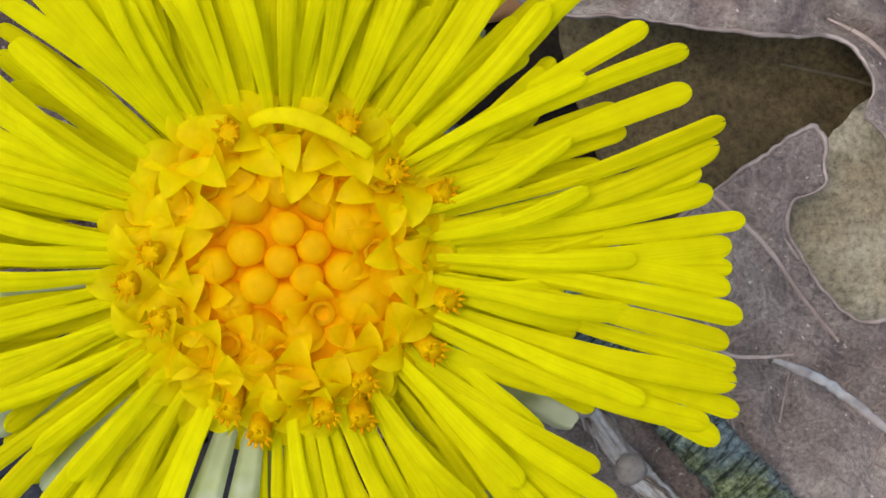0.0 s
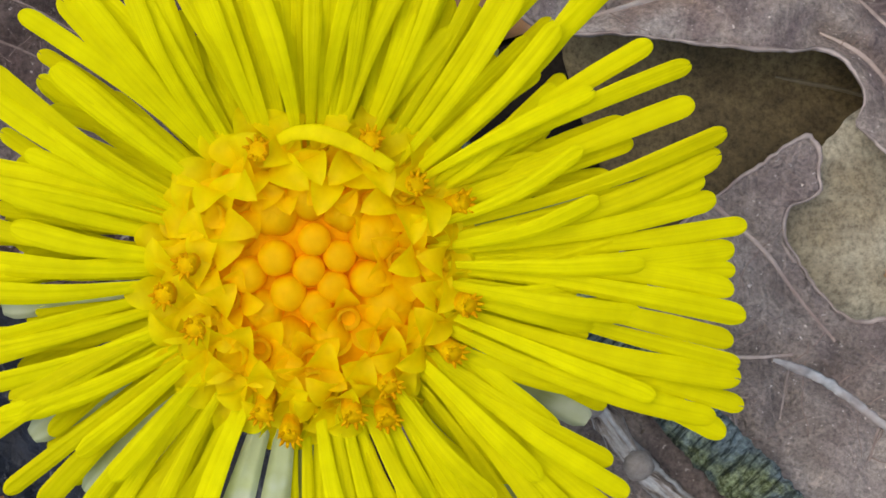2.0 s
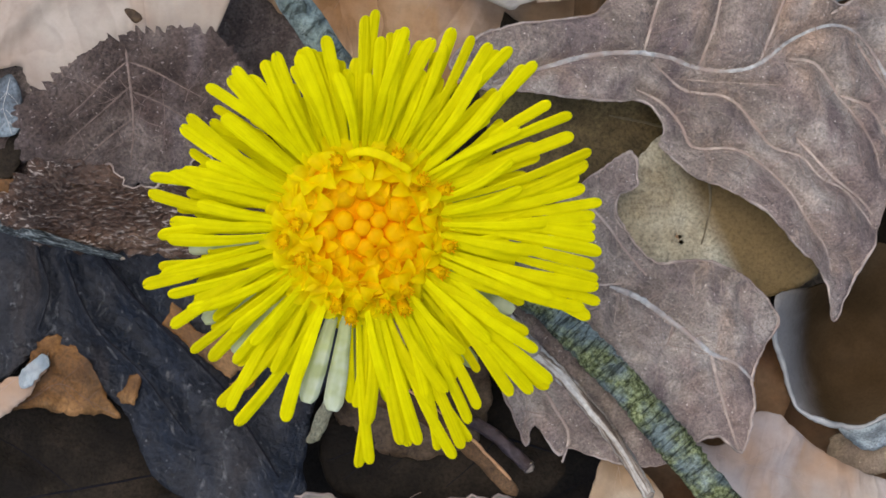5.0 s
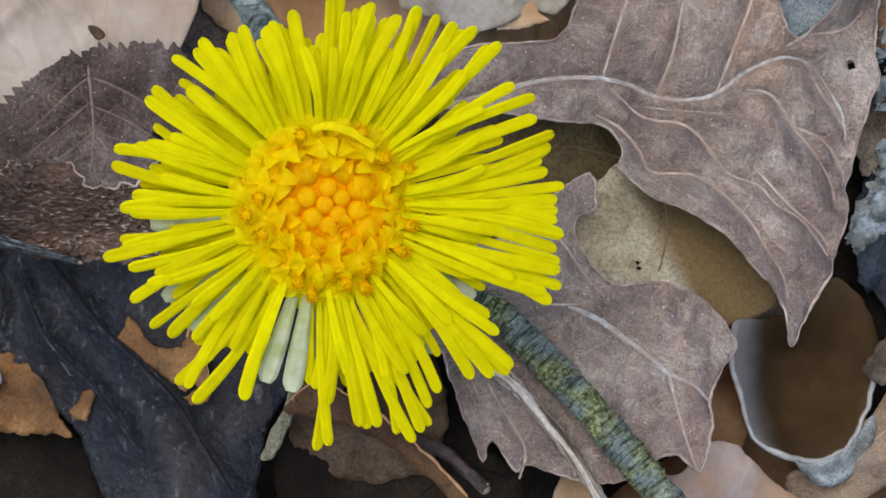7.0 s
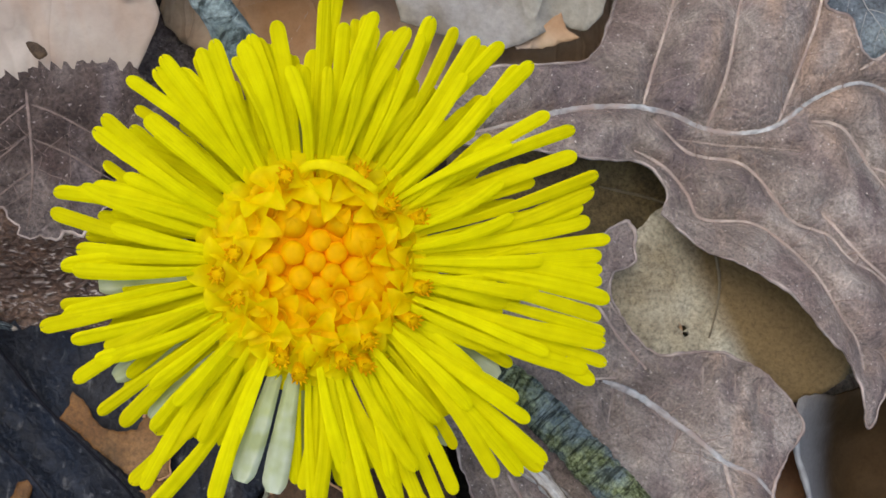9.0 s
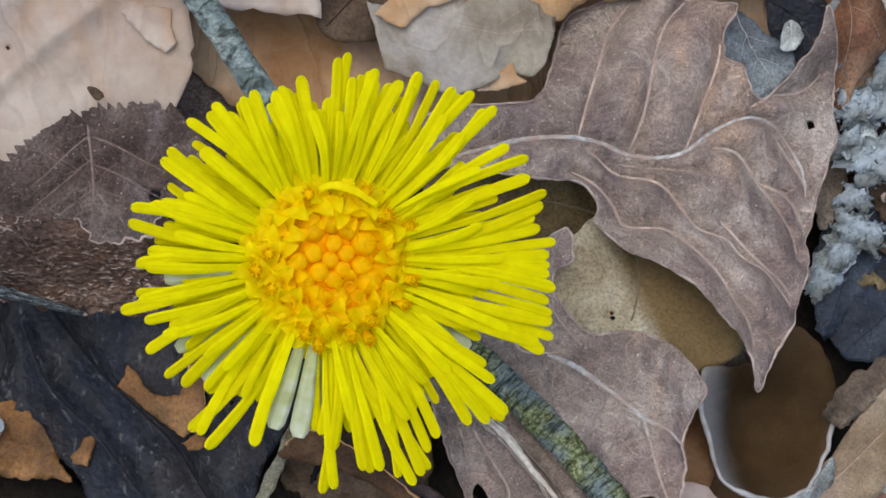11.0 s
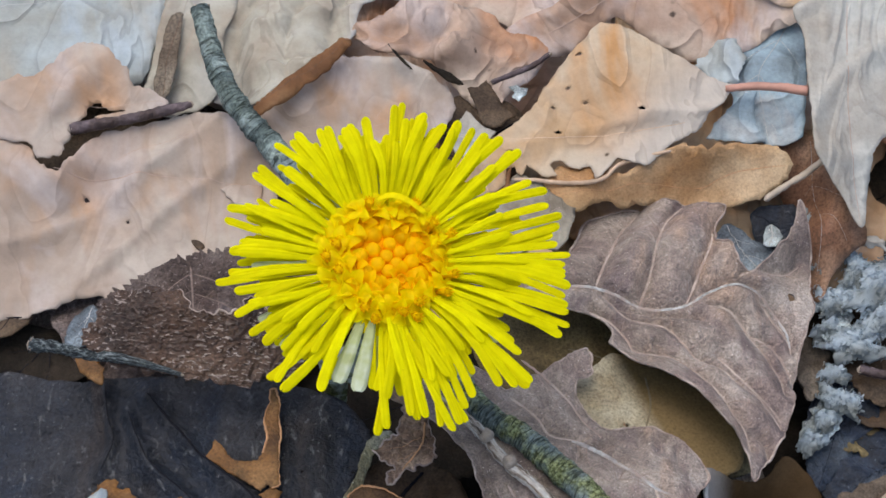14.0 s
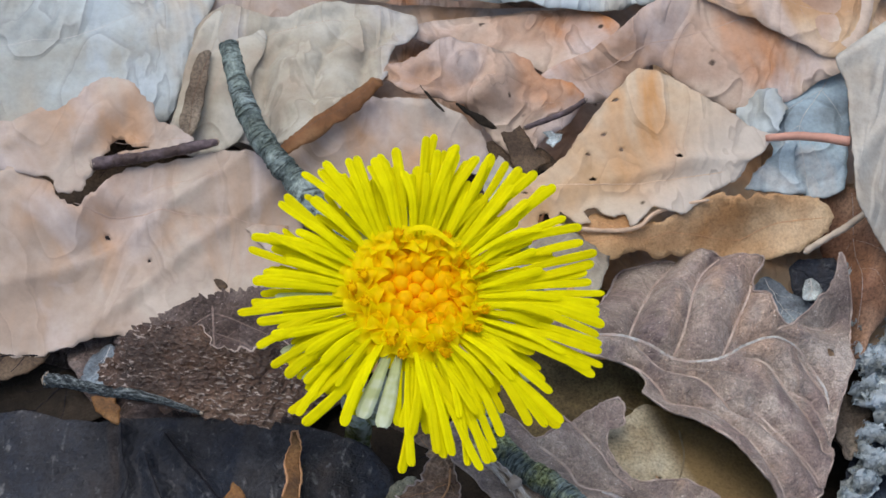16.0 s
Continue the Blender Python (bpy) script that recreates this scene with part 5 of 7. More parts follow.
leaf('fallen_leaf', 'blackened wet dead leaf with creases and speckles', 'leaf', M_BLACK,
     [(-3.851, 0.366, -0.285), (-2.918, 0.312, -0.143), (-2.18, 0.288, 0.066), (-1.5, 0.279, 0.171), (-0.877, 0.156, 0.267), (-0.382, -0.013, 0.331), (-0.151, -0.23, 0.357), (-0.032, -0.48, 0.353), (-0.059, -0.62, 0.324), (-0.148, -0.752, 0.338), (-0.285, -1.081, 0.288), (-0.423, -1.303, 0.262), (-0.494, -1.728, 0.271), (-0.50, -1.98, 0.309), (-0.81, -2.15, 0.29), (-1.0, -2.13, 0.24), (-1.24, -2.09, 0.14), (-1.62, -1.91, 0.05), (-1.76, -1.68, 0.02), (-1.87, -1.40, 0.03), (-2.05, -1.2, -0.03), (-2.183, -0.969, -0.075), (-2.459, -0.828, -0.113), (-2.697, -0.97, -0.153), (-2.854, -1.11, -0.18), (-3.351, -1.226, -0.278), (-3.863, -1.104, -0.374)],
     ribs=[[(-2.174, 0.016), (-1.83, -0.419), (-1.57, -0.7), (-1.145, -1.107), (-0.912, -1.46), (-0.676, -1.827)],
           [(-2.592, 0.178), (-2.544, -0.148), (-2.467, -0.412), (-2.56, -0.726)],
           [(-2.342, -0.157), (-2.118, -0.665), (-1.734, -1.049), (-1.388, -1.508)]],
     heights=[(-2.534, -0.198, -0.13), (-2.9, -0.026, -0.182), (-1.482, -0.587, 0.168), (-0.901, -1.075, 0.298), (-1.775, -1.085, 0.037), (-2.608, -0.889, -0.149), (-0.481, -1.463, 0.248), (-2.007, -0.251, 0.064), (-2.251, -0.652, -0.022), (-1.631, -0.725, 0.085), (-1.36, -1.008, 0.197)], quilt=-0.2, crinkle=0.035, h=0.04, holes=[(-0.674, -0.794, 0.018), (-0.202, -0.792, 0.02)])
leaf('leaf_scrap', 'torn orange-brown leaf scrap lying on a black leaf', 'leaf scrap', M_ORANGE,
     [(-1.571, -0.679, 0.197), (-1.522, -0.576, 0.223), (-1.503, -0.504, 0.241), (-1.431, -0.553, 0.232), (-1.368, -0.662, 0.242), (-1.305, -0.74, 0.259), (-1.193, -0.755, 0.281), (-1.092, -0.738, 0.291), (-1.043, -0.655, 0.308), (-1.015, -0.513, 0.329), (-1.039, -0.353, 0.334), (-1.03, -0.22, 0.34), (-1.0, -0.02, 0.35), (-0.95, 0.0, 0.36), (-0.915, -0.2, 0.36), (-0.884, -0.425, 0.35), (-0.891, -0.614, 0.342), (-0.895, -0.883, 0.33), (-0.871, -1.011, 0.332), (-0.941, -1.056, 0.34), (-0.983, -1.029, 0.346), (-1.053, -1.095, 0.335), (-1.094, -1.058, 0.322), (-1.218, -0.966, 0.308), (-1.353, -0.854, 0.261), (-1.477, -0.758, 0.226)], h=0.025, rag=1.2, vein=0, sharp=True, rim=M_TANRIM, span=(0.3, 0.75))
leaf('leaf_scrap', 'tan orange scrap hanging over a black leaf', 'leaf scrap', M_ORANGE,
     [(-2.9, 0.431, 0.004), (-2.7, 0.462, 0.033), (-2.625, 0.317, 0.024), (-2.622, 0.173, -0), (-2.734, 0.203, -0.026), (-2.847, 0.306, -0.017)], h=0.03, rag=1.5, sharp=True, vein=0)
leaf('leaf_scrap', 'small torn orange leaf scrap on a black leaf', 'leaf scrap', M_ORANGE,
     [(-1.943, -1.229, 0.064), (-1.874, -1.146, 0.073), (-1.846, -1.054, 0.08), (-1.745, -1.042, 0.091), (-1.762, -1.175, 0.095), (-1.809, -1.298, 0.08), (-1.901, -1.279, 0.067)], h=0.03, rag=1.3, sharp=True, vein=0)
leaf('leaf_scrap', 'tiny orange scrap on a black leaf', 'leaf scrap', M_ORANGE,
     [(-1.062, -1.126, 0.346), (-0.952, -1.046, 0.351), (-0.839, -1.079, 0.337), (-0.878, -1.152, 0.341), (-0.999, -1.182, 0.347)], h=0.03, rag=1.3, sharp=True, vein=0)
leaf('fallen_leaf', 'dark orange brown torn leaf under a black leaf', 'leaf', M_ORANGE,
     [(-2.858, -1.369, -0.349), (-2.782, -1.185, -0.265), (-2.657, -0.961, -0.197), (-2.571, -0.789, -0.176), (-2.41, -0.748, -0.168), (-2.206, -0.881, -0.172), (-2.068, -1.145, -0.157), (-1.94, -1.41, -0.169), (-2.133, -1.371, -0.216), (-2.334, -1.401, -0.227), (-2.597, -1.34, -0.284)],
     heights=[(-2.453, -1.085, -0.208)], h=0.04, rag=2, sharp=True, crinkle=0.04)
leaf('leaf_scrap', 'pale pinkish tan leaf tip beside a black leaf', 'leaf scrap', M_TAN,
     [(-3.567, -1.02, -0.303), (-3.155, -1.107, -0.234), (-2.953, -1.15, -0.197), (-2.724, -1.081, -0.153), (-2.556, -0.96, -0.125), (-2.477, -0.898, -0.103), (-2.543, -1.062, -0.14), (-2.669, -1.255, -0.19), (-2.837, -1.376, -0.228), (-3.022, -1.556, -0.276), (-3.1, -1.647, -0.317), (-3.437, -1.721, -0.397)], h=0.04, rag=2, sharp=True, holes=[(-2.92, -1.189, 0.03)])
leaf('leaf_scrap', 'pale olive curled edge of a leaf', 'leaf scrap', M_EDGE,
     [(-0.48, -1.56, 0.207), (-0.36, -1.30, 0.234), (-0.24, -1.04, 0.306), (-0.16, -0.86, 0.381), (-0.10, -0.60, 0.387), (-0.03, -0.50, 0.40), (0.14, -0.42, 0.37), (0.13, -0.50, 0.34), (0.03, -0.58, 0.34), (-0.04, -0.74, 0.33), (-0.10, -0.92, 0.30), (-0.18, -1.12, 0.24), (-0.29, -1.38, 0.19), (-0.38, -1.55, 0.16)], crinkle=0.012, vein=0, h=0.025, rag=1.2)
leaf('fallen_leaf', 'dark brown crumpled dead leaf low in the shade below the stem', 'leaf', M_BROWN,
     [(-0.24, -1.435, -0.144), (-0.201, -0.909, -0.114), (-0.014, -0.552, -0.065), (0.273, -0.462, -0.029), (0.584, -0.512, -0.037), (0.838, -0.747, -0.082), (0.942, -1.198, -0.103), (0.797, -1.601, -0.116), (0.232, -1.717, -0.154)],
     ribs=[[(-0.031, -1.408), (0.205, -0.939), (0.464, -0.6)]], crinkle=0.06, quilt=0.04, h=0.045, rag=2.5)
leaf('curled_leaf', 'dark brown crinkled curled leaf with glints painted on its wrinkles', 'leaf', M_CRINKLE,
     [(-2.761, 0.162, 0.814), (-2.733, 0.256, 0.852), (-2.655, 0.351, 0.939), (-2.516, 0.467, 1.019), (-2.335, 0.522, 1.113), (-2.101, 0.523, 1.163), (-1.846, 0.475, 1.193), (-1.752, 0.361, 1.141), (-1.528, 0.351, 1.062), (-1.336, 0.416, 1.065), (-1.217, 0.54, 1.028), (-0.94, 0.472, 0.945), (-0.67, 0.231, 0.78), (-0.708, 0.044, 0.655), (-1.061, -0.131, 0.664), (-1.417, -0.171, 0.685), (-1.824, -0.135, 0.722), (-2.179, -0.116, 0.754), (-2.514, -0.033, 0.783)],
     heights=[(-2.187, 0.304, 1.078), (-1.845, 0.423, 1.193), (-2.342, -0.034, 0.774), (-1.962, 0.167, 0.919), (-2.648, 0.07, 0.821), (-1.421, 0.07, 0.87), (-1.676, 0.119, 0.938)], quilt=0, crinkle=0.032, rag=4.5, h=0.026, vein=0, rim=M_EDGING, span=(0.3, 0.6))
leaf('fallen_leaf', 'mauve brown dead leaf with finely serrated edge', 'leaf', M_MAUVE2,
     [(-2.693, 0.962, 0.159), (-2.565, 1.109, 0.156), (-2.366, 1.256, 0.158), (-2.135, 1.414, 0.181), (-1.934, 1.53, 0.205), (-1.69, 1.593, 0.226), (-1.404, 1.592, 0.283), (-1.167, 1.518, 0.321), (-0.949, 1.334, 0.354), (-0.789, 0.979, 0.41), (-0.934, 0.536, 0.416), (-1.502, 0.387, 0.329), (-2.172, 0.407, 0.223), (-2.59, 0.529, 0.159), (-2.708, 0.759, 0.136)],
     ribs=[[(-1.86, 1.432), (-1.824, 1.167), (-1.796, 0.851), (-1.82, 0.541)],
           [(-1.838, 1.347), (-1.998, 1.21), (-2.167, 1.042), (-2.296, 0.926)],
           [(-1.823, 1.146), (-2.003, 0.988), (-2.212, 0.809), (-2.331, 0.694)],
           [(-1.838, 1.336), (-1.642, 1.261), (-1.415, 1.135), (-1.261, 1.053)],
           [(-1.822, 1.114), (-1.576, 1.009), (-1.339, 0.866), (-1.205, 0.797)],
           [(-1.797, 0.903), (-1.977, 0.767), (-2.156, 0.61), (-2.226, 0.538)]], quilt=0.08, serr=0.055, rag=2.6, h=0.028, holes=[(-1.308, 0.846, 0.06)])
leaf('fallen_leaf', 'large pale pinkish tan dead leaf with small dark spots', 'leaf', M_TAN,
     [(-4.356, 1.146, -0.496), (-3.611, 1.102, -0.416), (-3.233, 1.181, -0.371), (-2.763, 1.364, -0.274), (-2.617, 1.142, -0.34), (-1.887, 1.228, -0.218), (-1.338, 1.314, -0.116), (-1.042, 1.968, 0.131), (-1.11, 2.437, 0.243), (-1.269, 2.761, 0.305), (-1.478, 3.047, 0.352), (-1.82, 3.174, 0.344), (-2.107, 3.138, 0.302), (-2.483, 3.012, 0.257), (-2.919, 2.861, 0.226), (-3.117, 2.658, 0.198), (-3.297, 2.521, 0.195), (-3.47, 2.592, 0.167), (-3.636, 2.788, 0.137), (-4.507, 2.825, 0.125)],
     ribs=[[(-3.306, 2.544), (-2.778, 2.526), (-2.248, 2.517), (-1.767, 2.475), (-1.479, 2.44)],
           [(-2.679, 2.684), (-2.467, 2.791), (-2.234, 2.865), (-1.928, 2.968)]],
     heights=[(-2.968, 2.403, -0.121), (-2.535, 2.122, -0.1), (-3.337, 1.716, -0.275), (-2.049, 2.255, 0.04), (-2.627, 2.562, 0.136)], quilt=0.07, h=0.045, rag=2.5, holes=[(-2.968, 2.367, 0.026), (-2.536, 2.107, 0.018)])
leaf('leaf_scrap', 'pale tan flake lying flat on a tan leaf', 'leaf scrap', M_TAN,
     [(-2.231, 2.692, 0.196), (-2.14, 2.755, 0.198), (-2.047, 2.702, 0.195), (-1.924, 2.701, 0.192), (-1.975, 2.649, 0.182), (-2.075, 2.564, 0.17), (-2.189, 2.606, 0.163)], h=0.025, vein=0, rag=1, sharp=True)
leaf('leaf_scrap', 'pale curled flake lying on a tan leaf', 'leaf scrap', M_TAN,
     [(-1.622, 2.374, 0.203), (-1.469, 2.435, 0.232), (-1.212, 2.379, 0.274), (-1.221, 2.275, 0.256), (-1.156, 2.108, 0.244), (-1.247, 2.026, 0.23), (-1.434, 2.164, 0.212), (-1.548, 2.269, 0.201)], h=0.03, vein=0, rag=1.5, sharp=True)
leaf('leaf_scrap', 'dark pointed crumb on a tan leaf', 'leaf scrap', M_BROWN,
     [(-1.877, 1.739, 0.18), (-1.795, 1.729, 0.195), (-1.732, 1.665, 0.191), (-1.783, 1.633, 0.171), (-1.845, 1.686, 0.165)], h=0.02, vein=0, rag=0.6)
leaf('fallen_leaf', 'tan dead leaf with a torn ragged hole edge', 'leaf', M_TAN,
     [(-4.534, 3.193, 0.304), (-4.017, 3.424, 0.336), (-3.581, 3.541, 0.36), (-3.321, 3.763, 0.439), (-3.109, 3.898, 0.499), (-2.905, 3.843, 0.497), (-2.668, 3.632, 0.426), (-2.45, 3.394, 0.375), (-2.2, 3.3, 0.36), (-2.38, 3.17, 0.32), (-2.66, 3.07, 0.30), (-2.95, 3.10, 0.30), (-2.77, 3.16, 0.31), (-2.62, 3.21, 0.32), (-2.83, 3.25, 0.31), (-2.89, 3.32, 0.31), (-2.97, 3.26, 0.30), (-3.06, 3.05, 0.29), (-3.19, 3.0, 0.27), (-3.15, 2.87, 0.25), (-3.26, 2.66, 0.22), (-3.48, 2.64, 0.21), (-3.63, 2.79, 0.2), (-4.519, 2.938, 0.167)],
     heights=[(-3.223, 3.255, 0.388), (-2.674, 3.342, 0.366), (-3.764, 3.102, 0.266)], quilt=0.03, h=0.05, rag=2.5)
leaf('fallen_leaf', 'pale grey white dead leaf among tan leaves', 'leaf', M_GREY,
     [(-5.015, 3.326, -0.166), (-4.277, 3.469, -0.158), (-3.844, 3.601, -0.184), (-3.416, 3.754, -0.152), (-3.082, 3.823, -0.149), (-2.798, 3.837, -0.142), (-2.522, 3.894, -0.163), (-2.408, 4.348, -0.005), (-2.31, 4.876, 0.111), (-2.176, 5.438, 0.179), (-2.509, 5.979, 0.161), (-3.857, 5.94, 0.236), (-5.3, 5.506, 0.281)],
     ribs=[[(-4.487, 4.54), (-3.615, 4.763), (-2.63, 5.312)]], quilt=0.05, h=0.08)
leaf('leaf_scrap', 'olive brown folded leaf edge beside a mossy twig', 'leaf scrap', M_DULL,
     [(-2.40, 3.55, 0.06), (-2.38, 3.88, 0.1), (-2.33, 4.18, 0.16), (-2.28, 4.47, 0.22), (-2.15, 4.52, 0.24), (-2.16, 4.12, 0.18), (-2.20, 3.71, 0.1), (-2.29, 3.52, 0.06)], crinkle=0.02, h=0.035)
leaf('fallen_leaf', 'beige grey folded leaf edge beside a mossy twig', 'leaf', M_BEIGE,
     [(-2.50, 3.62, -0.14), (-2.43, 4.06, 0.0), (-2.37, 4.54, 0.14), (-2.2, 4.97, 0.2), (-1.97, 5.15, 0.2), (-1.6, 4.8, 0.2), (-1.7, 4.31, 0.14), (-1.75, 3.88, 0.06), (-1.8, 3.58, -0.08), (-2.27, 3.5, -0.2)], quilt=0.04, h=0.06)
leaf('leaf_scrap', 'dark rust brown underside of a folded leaf', 'leaf scrap', M_RUST,
     [(-1.38, 3.08, 0.5), (-1.32, 3.15, 0.52), (-1.11, 3.35, 0.55), (-0.8, 3.69, 0.58), (-0.59, 3.89, 0.58), (-0.40, 4.0, 0.56), (-0.43, 3.86, 0.55), (-0.66, 3.57, 0.53), (-0.92, 3.29, 0.51), (-1.24, 3.07, 0.48)], h=0.04, rag=1.5)
# Two added slivers, near-black, imitate the shaded slits of the crumpled leaf.
leaf('leaf_scrap', 'dark sliver put in for a shaded slit between leaves', 'leaf scrap', M_GAP_SHADE,
     [(-0.018, 4.07, 0.501), (0.066, 3.979, 0.501), (0.17, 3.858, 0.481), (0.255, 3.747, 0.449), (0.14, 3.845, 0.463), (0.046, 3.946, 0.483)], h=0.03, vein=0)
leaf('leaf_scrap', 'dark sliver standing in for a shaded slit in a leaf', 'leaf scrap', M_GAP_SHADE,
     [(0.365, 3.936, 0.385), (0.521, 3.872, 0.378), (0.656, 3.798, 0.358), (0.792, 3.715, 0.307), (0.647, 3.736, 0.317), (0.512, 3.809, 0.347)], h=0.03, vein=0)
leaf('fallen_leaf', 'beige ribbed dead leaf, gently arched', 'leaf', M_BEIGE,
     [(-2.489, 3.848, -0.331), (-2.407, 4.344, -0.094), (-2.331, 4.876, 0.11), (-2.03, 5.133, 0.186), (-1.563, 5.037, 0.258), (-0.874, 5.302, 0.191), (-0.167, 5.277, 0.148), (-0.071, 4.988, 0.182), (-0.323, 4.621, 0.239), (-0.37, 4.266, 0.288), (-0.703, 3.888, 0.363), (-1.125, 3.475, 0.351), (-1.337, 3.313, 0.263), (-1.636, 3.534, -0.013), (-2.048, 3.723, -0.225)],
     ribs=[[(-2.297, 3.906), (-1.981, 4.449), (-1.439, 4.94), (-0.749, 5.168)],
           [(-1.473, 3.623), (-1.585, 4.415), (-1.316, 4.841)],
           [(-1.025, 3.632), (-1.055, 4.312), (-0.798, 5.004)],
           [(-0.592, 4.042), (-0.558, 4.578), (-0.338, 5.061)]], quilt=0.13, h=0.06)
leaf('fallen_leaf', 'tan orange dead leaf with dark underside', 'leaf', M_TAN,
     [(-1.487, 2.976, 0.079), (-1.316, 3.244, 0.352), (-1.125, 3.447, 0.45), (-0.814, 3.721, 0.473), (-0.479, 3.939, 0.454), (-0.139, 3.934, 0.401), (0.211, 3.956, 0.281), (0.626, 3.75, 0.201), (0.733, 3.564, 0.139), (0.672, 3.437, 0.1), (0.602, 3.309, 0.084), (0.53, 3.293, 0.08), (0.448, 3.215, 0.077), (0.325, 3.132, 0.08), (0.172, 3.034, 0.09), (0.081, 2.887, 0.099), (0.001, 2.686, 0.084), (0.005, 2.396, 0.068), (-0.732, 2.441, 0.047), (-1.296, 2.556, 0.014)],
     heights=[(-0.675, 3.42, 0.325), (-0.226, 3.517, 0.232)], quilt=0.03, h=0.06, sharp=True, rag=2)
leaf('fallen_leaf', 'crumpled tan dead leaf with dark slits', 'leaf', M_PINK,
     [(-0.382, 4.382, 0.325), (-0.065, 4.534, 0.403), (0.178, 4.75, 0.437), (0.59, 4.746, 0.4), (1.002, 4.692, 0.326), (1.242, 4.492, 0.285), (1.533, 4.381, 0.261), (1.663, 4.22, 0.186), (1.491, 4.018, 0.094), (1.275, 3.882, 0.012), (1.104, 3.639, -0.067), (0.821, 3.823, -0.043), (0.632, 4.025, 0.013), (0.332, 4.142, 0.148), (0.095, 4.086, 0.281), (-0.193, 4.097, 0.327)],
     heights=[(0.42, 4.397, 0.489), (0.329, 4.34, 0.184), (0.617, 4.329, 0.232), (0.896, 4.247, 0.27), (0.648, 4.301, 0.529), (1.155, 4.218, 0.045)], quilt=0, crinkle=0.07, h=0.06)
leaf('fallen_leaf', 'brown pink dead leaf further back', 'leaf', M_PINK,
     [(-0.277, 5.077, 0.058), (0.315, 5.356, 0.058), (1.497, 5.493, 0.138), (2.023, 5.236, 0.228), (1.787, 4.844, 0.194), (1.381, 4.669, 0.086), (0.907, 4.864, 0.066), (0.207, 4.971, 0.05)], h=0.09, quilt=0.03)
leaf('fallen_leaf', 'pale cream dead leaf edge among back leaves', 'leaf', M_GREY,
     [(-1.122, 5.563, 0.231), (-0.294, 5.528, 0.164), (0.65, 5.46, 0.257), (1.121, 5.388, 0.29), (1.835, 5.373, 0.323), (2.303, 5.507, 0.325), (2.673, 5.924, 0.327), (1.46, 6.299, 0.485), (-0.324, 6.125, 0.387)], h=0.1, quilt=0.03)
leaf('fallen_leaf', 'long tan dead leaf at the back of the litter', 'leaf', M_TAN,
     [(-2.444, 5.164, -0.072), (-1.953, 5.613, 0.004), (-1.121, 5.636, 0.064), (0.076, 5.564, -0.011), (1.513, 5.719, -0.031), (2.41, 5.806, 0.063), (2.695, 5.369, 0.061), (1.529, 5.404, -0.123), (-0.268, 5.289, -0.198), (-1.915, 5.133, -0.163)], h=0.1, quilt=0.04)
leaf('fallen_leaf', 'pale orange tan dead leaf with dark spots and a pink stalk', 'leaf', M_SPOT,
     [(0.448, 2.423, 0.042), (0.581, 2.596, 0.034), (0.733, 2.849, 0.031), (0.885, 3.046, 0.038), (1.069, 3.243, 0.057), (1.325, 3.403, 0.104), (1.479, 3.547, 0.146), (1.6, 3.761, 0.19), (1.732, 3.955, 0.256), (1.916, 4.145, 0.429), (2.17, 4.40, 0.56), (2.38, 4.39, 0.56), (2.59, 4.31, 0.53), (2.87, 4.14, 0.48), (3.17, 4.0, 0.43), (3.42, 3.85, 0.39), (3.60, 3.79, 0.38), (3.354, 3.53, 0.294), (3.194, 3.316, 0.229), (2.96, 3.215, 0.193), (2.817, 3.051, 0.16), (2.653, 2.917, 0.129), (2.373, 2.998, 0.161), (2.186, 2.791, 0.097), (2.144, 2.797, 0.039), (2.101, 2.967, 0.029), (1.987, 2.906, 0.029), (1.788, 3, 0.037), (1.685, 2.941, 0.035)] + [(1.749, 2.828, 0.017), (1.625, 2.779, 0.016), (1.53, 2.869, 0.025), (1.457, 2.929, 0.026), (1.396, 2.8, 0.023), (1.322, 2.9, 0.003), (1.25, 2.866, 0.007), (1.232, 2.696, -0.006), (1.13, 2.574, -0.006), (0.882, 2.487, 0.001), (0.667, 2.321, 0.011)],
     ribs=[[(1.213, 3.277), (1.597, 3.235), (1.982, 3.282), (2.523, 3.302), (3.068, 3.413)]],
     heights=[(2.525, 3.328, 0.229), (1.961, 3.992, 0.464), (1.763, 3.305, 0.079), (2.2, 3.445, 0.192)], quilt=0.05, h=0.042, sharp=True, rag=1.2, holes=[(1.278, 3.073, 0.028), (1.101, 3.126, 0.024), (0.786, 2.692, 0.032), (1.773, 3.309, 0.03), (1.717, 3.575, 0.02), (2.614, 3.494, 0.032), (2.04, 3.598, 0.02), (1.86, 3.749, 0.02), (1.958, 4.059, 0.028)], stalk=[(3.48, 3.76, 0.376), (3.847, 3.755, 0.454), (4.294, 3.647, 0.553)])
# Hidden backing, added so the holes above it read as dark spots.
leaf('fallen_leaf', 'black backing added beneath the holes of a spotted leaf', 'leaf', M_GAP_SHADE,
     [(1.388, 3.35, -0.026), (1.769, 3.615, 0.037), (2.33, 3.769, 0.087), (2.746, 3.724, 0.119), (2.792, 3.456, 0.109), (2.264, 3.327, 0.023), (1.774, 3.248, -0.058)], h=0.06)
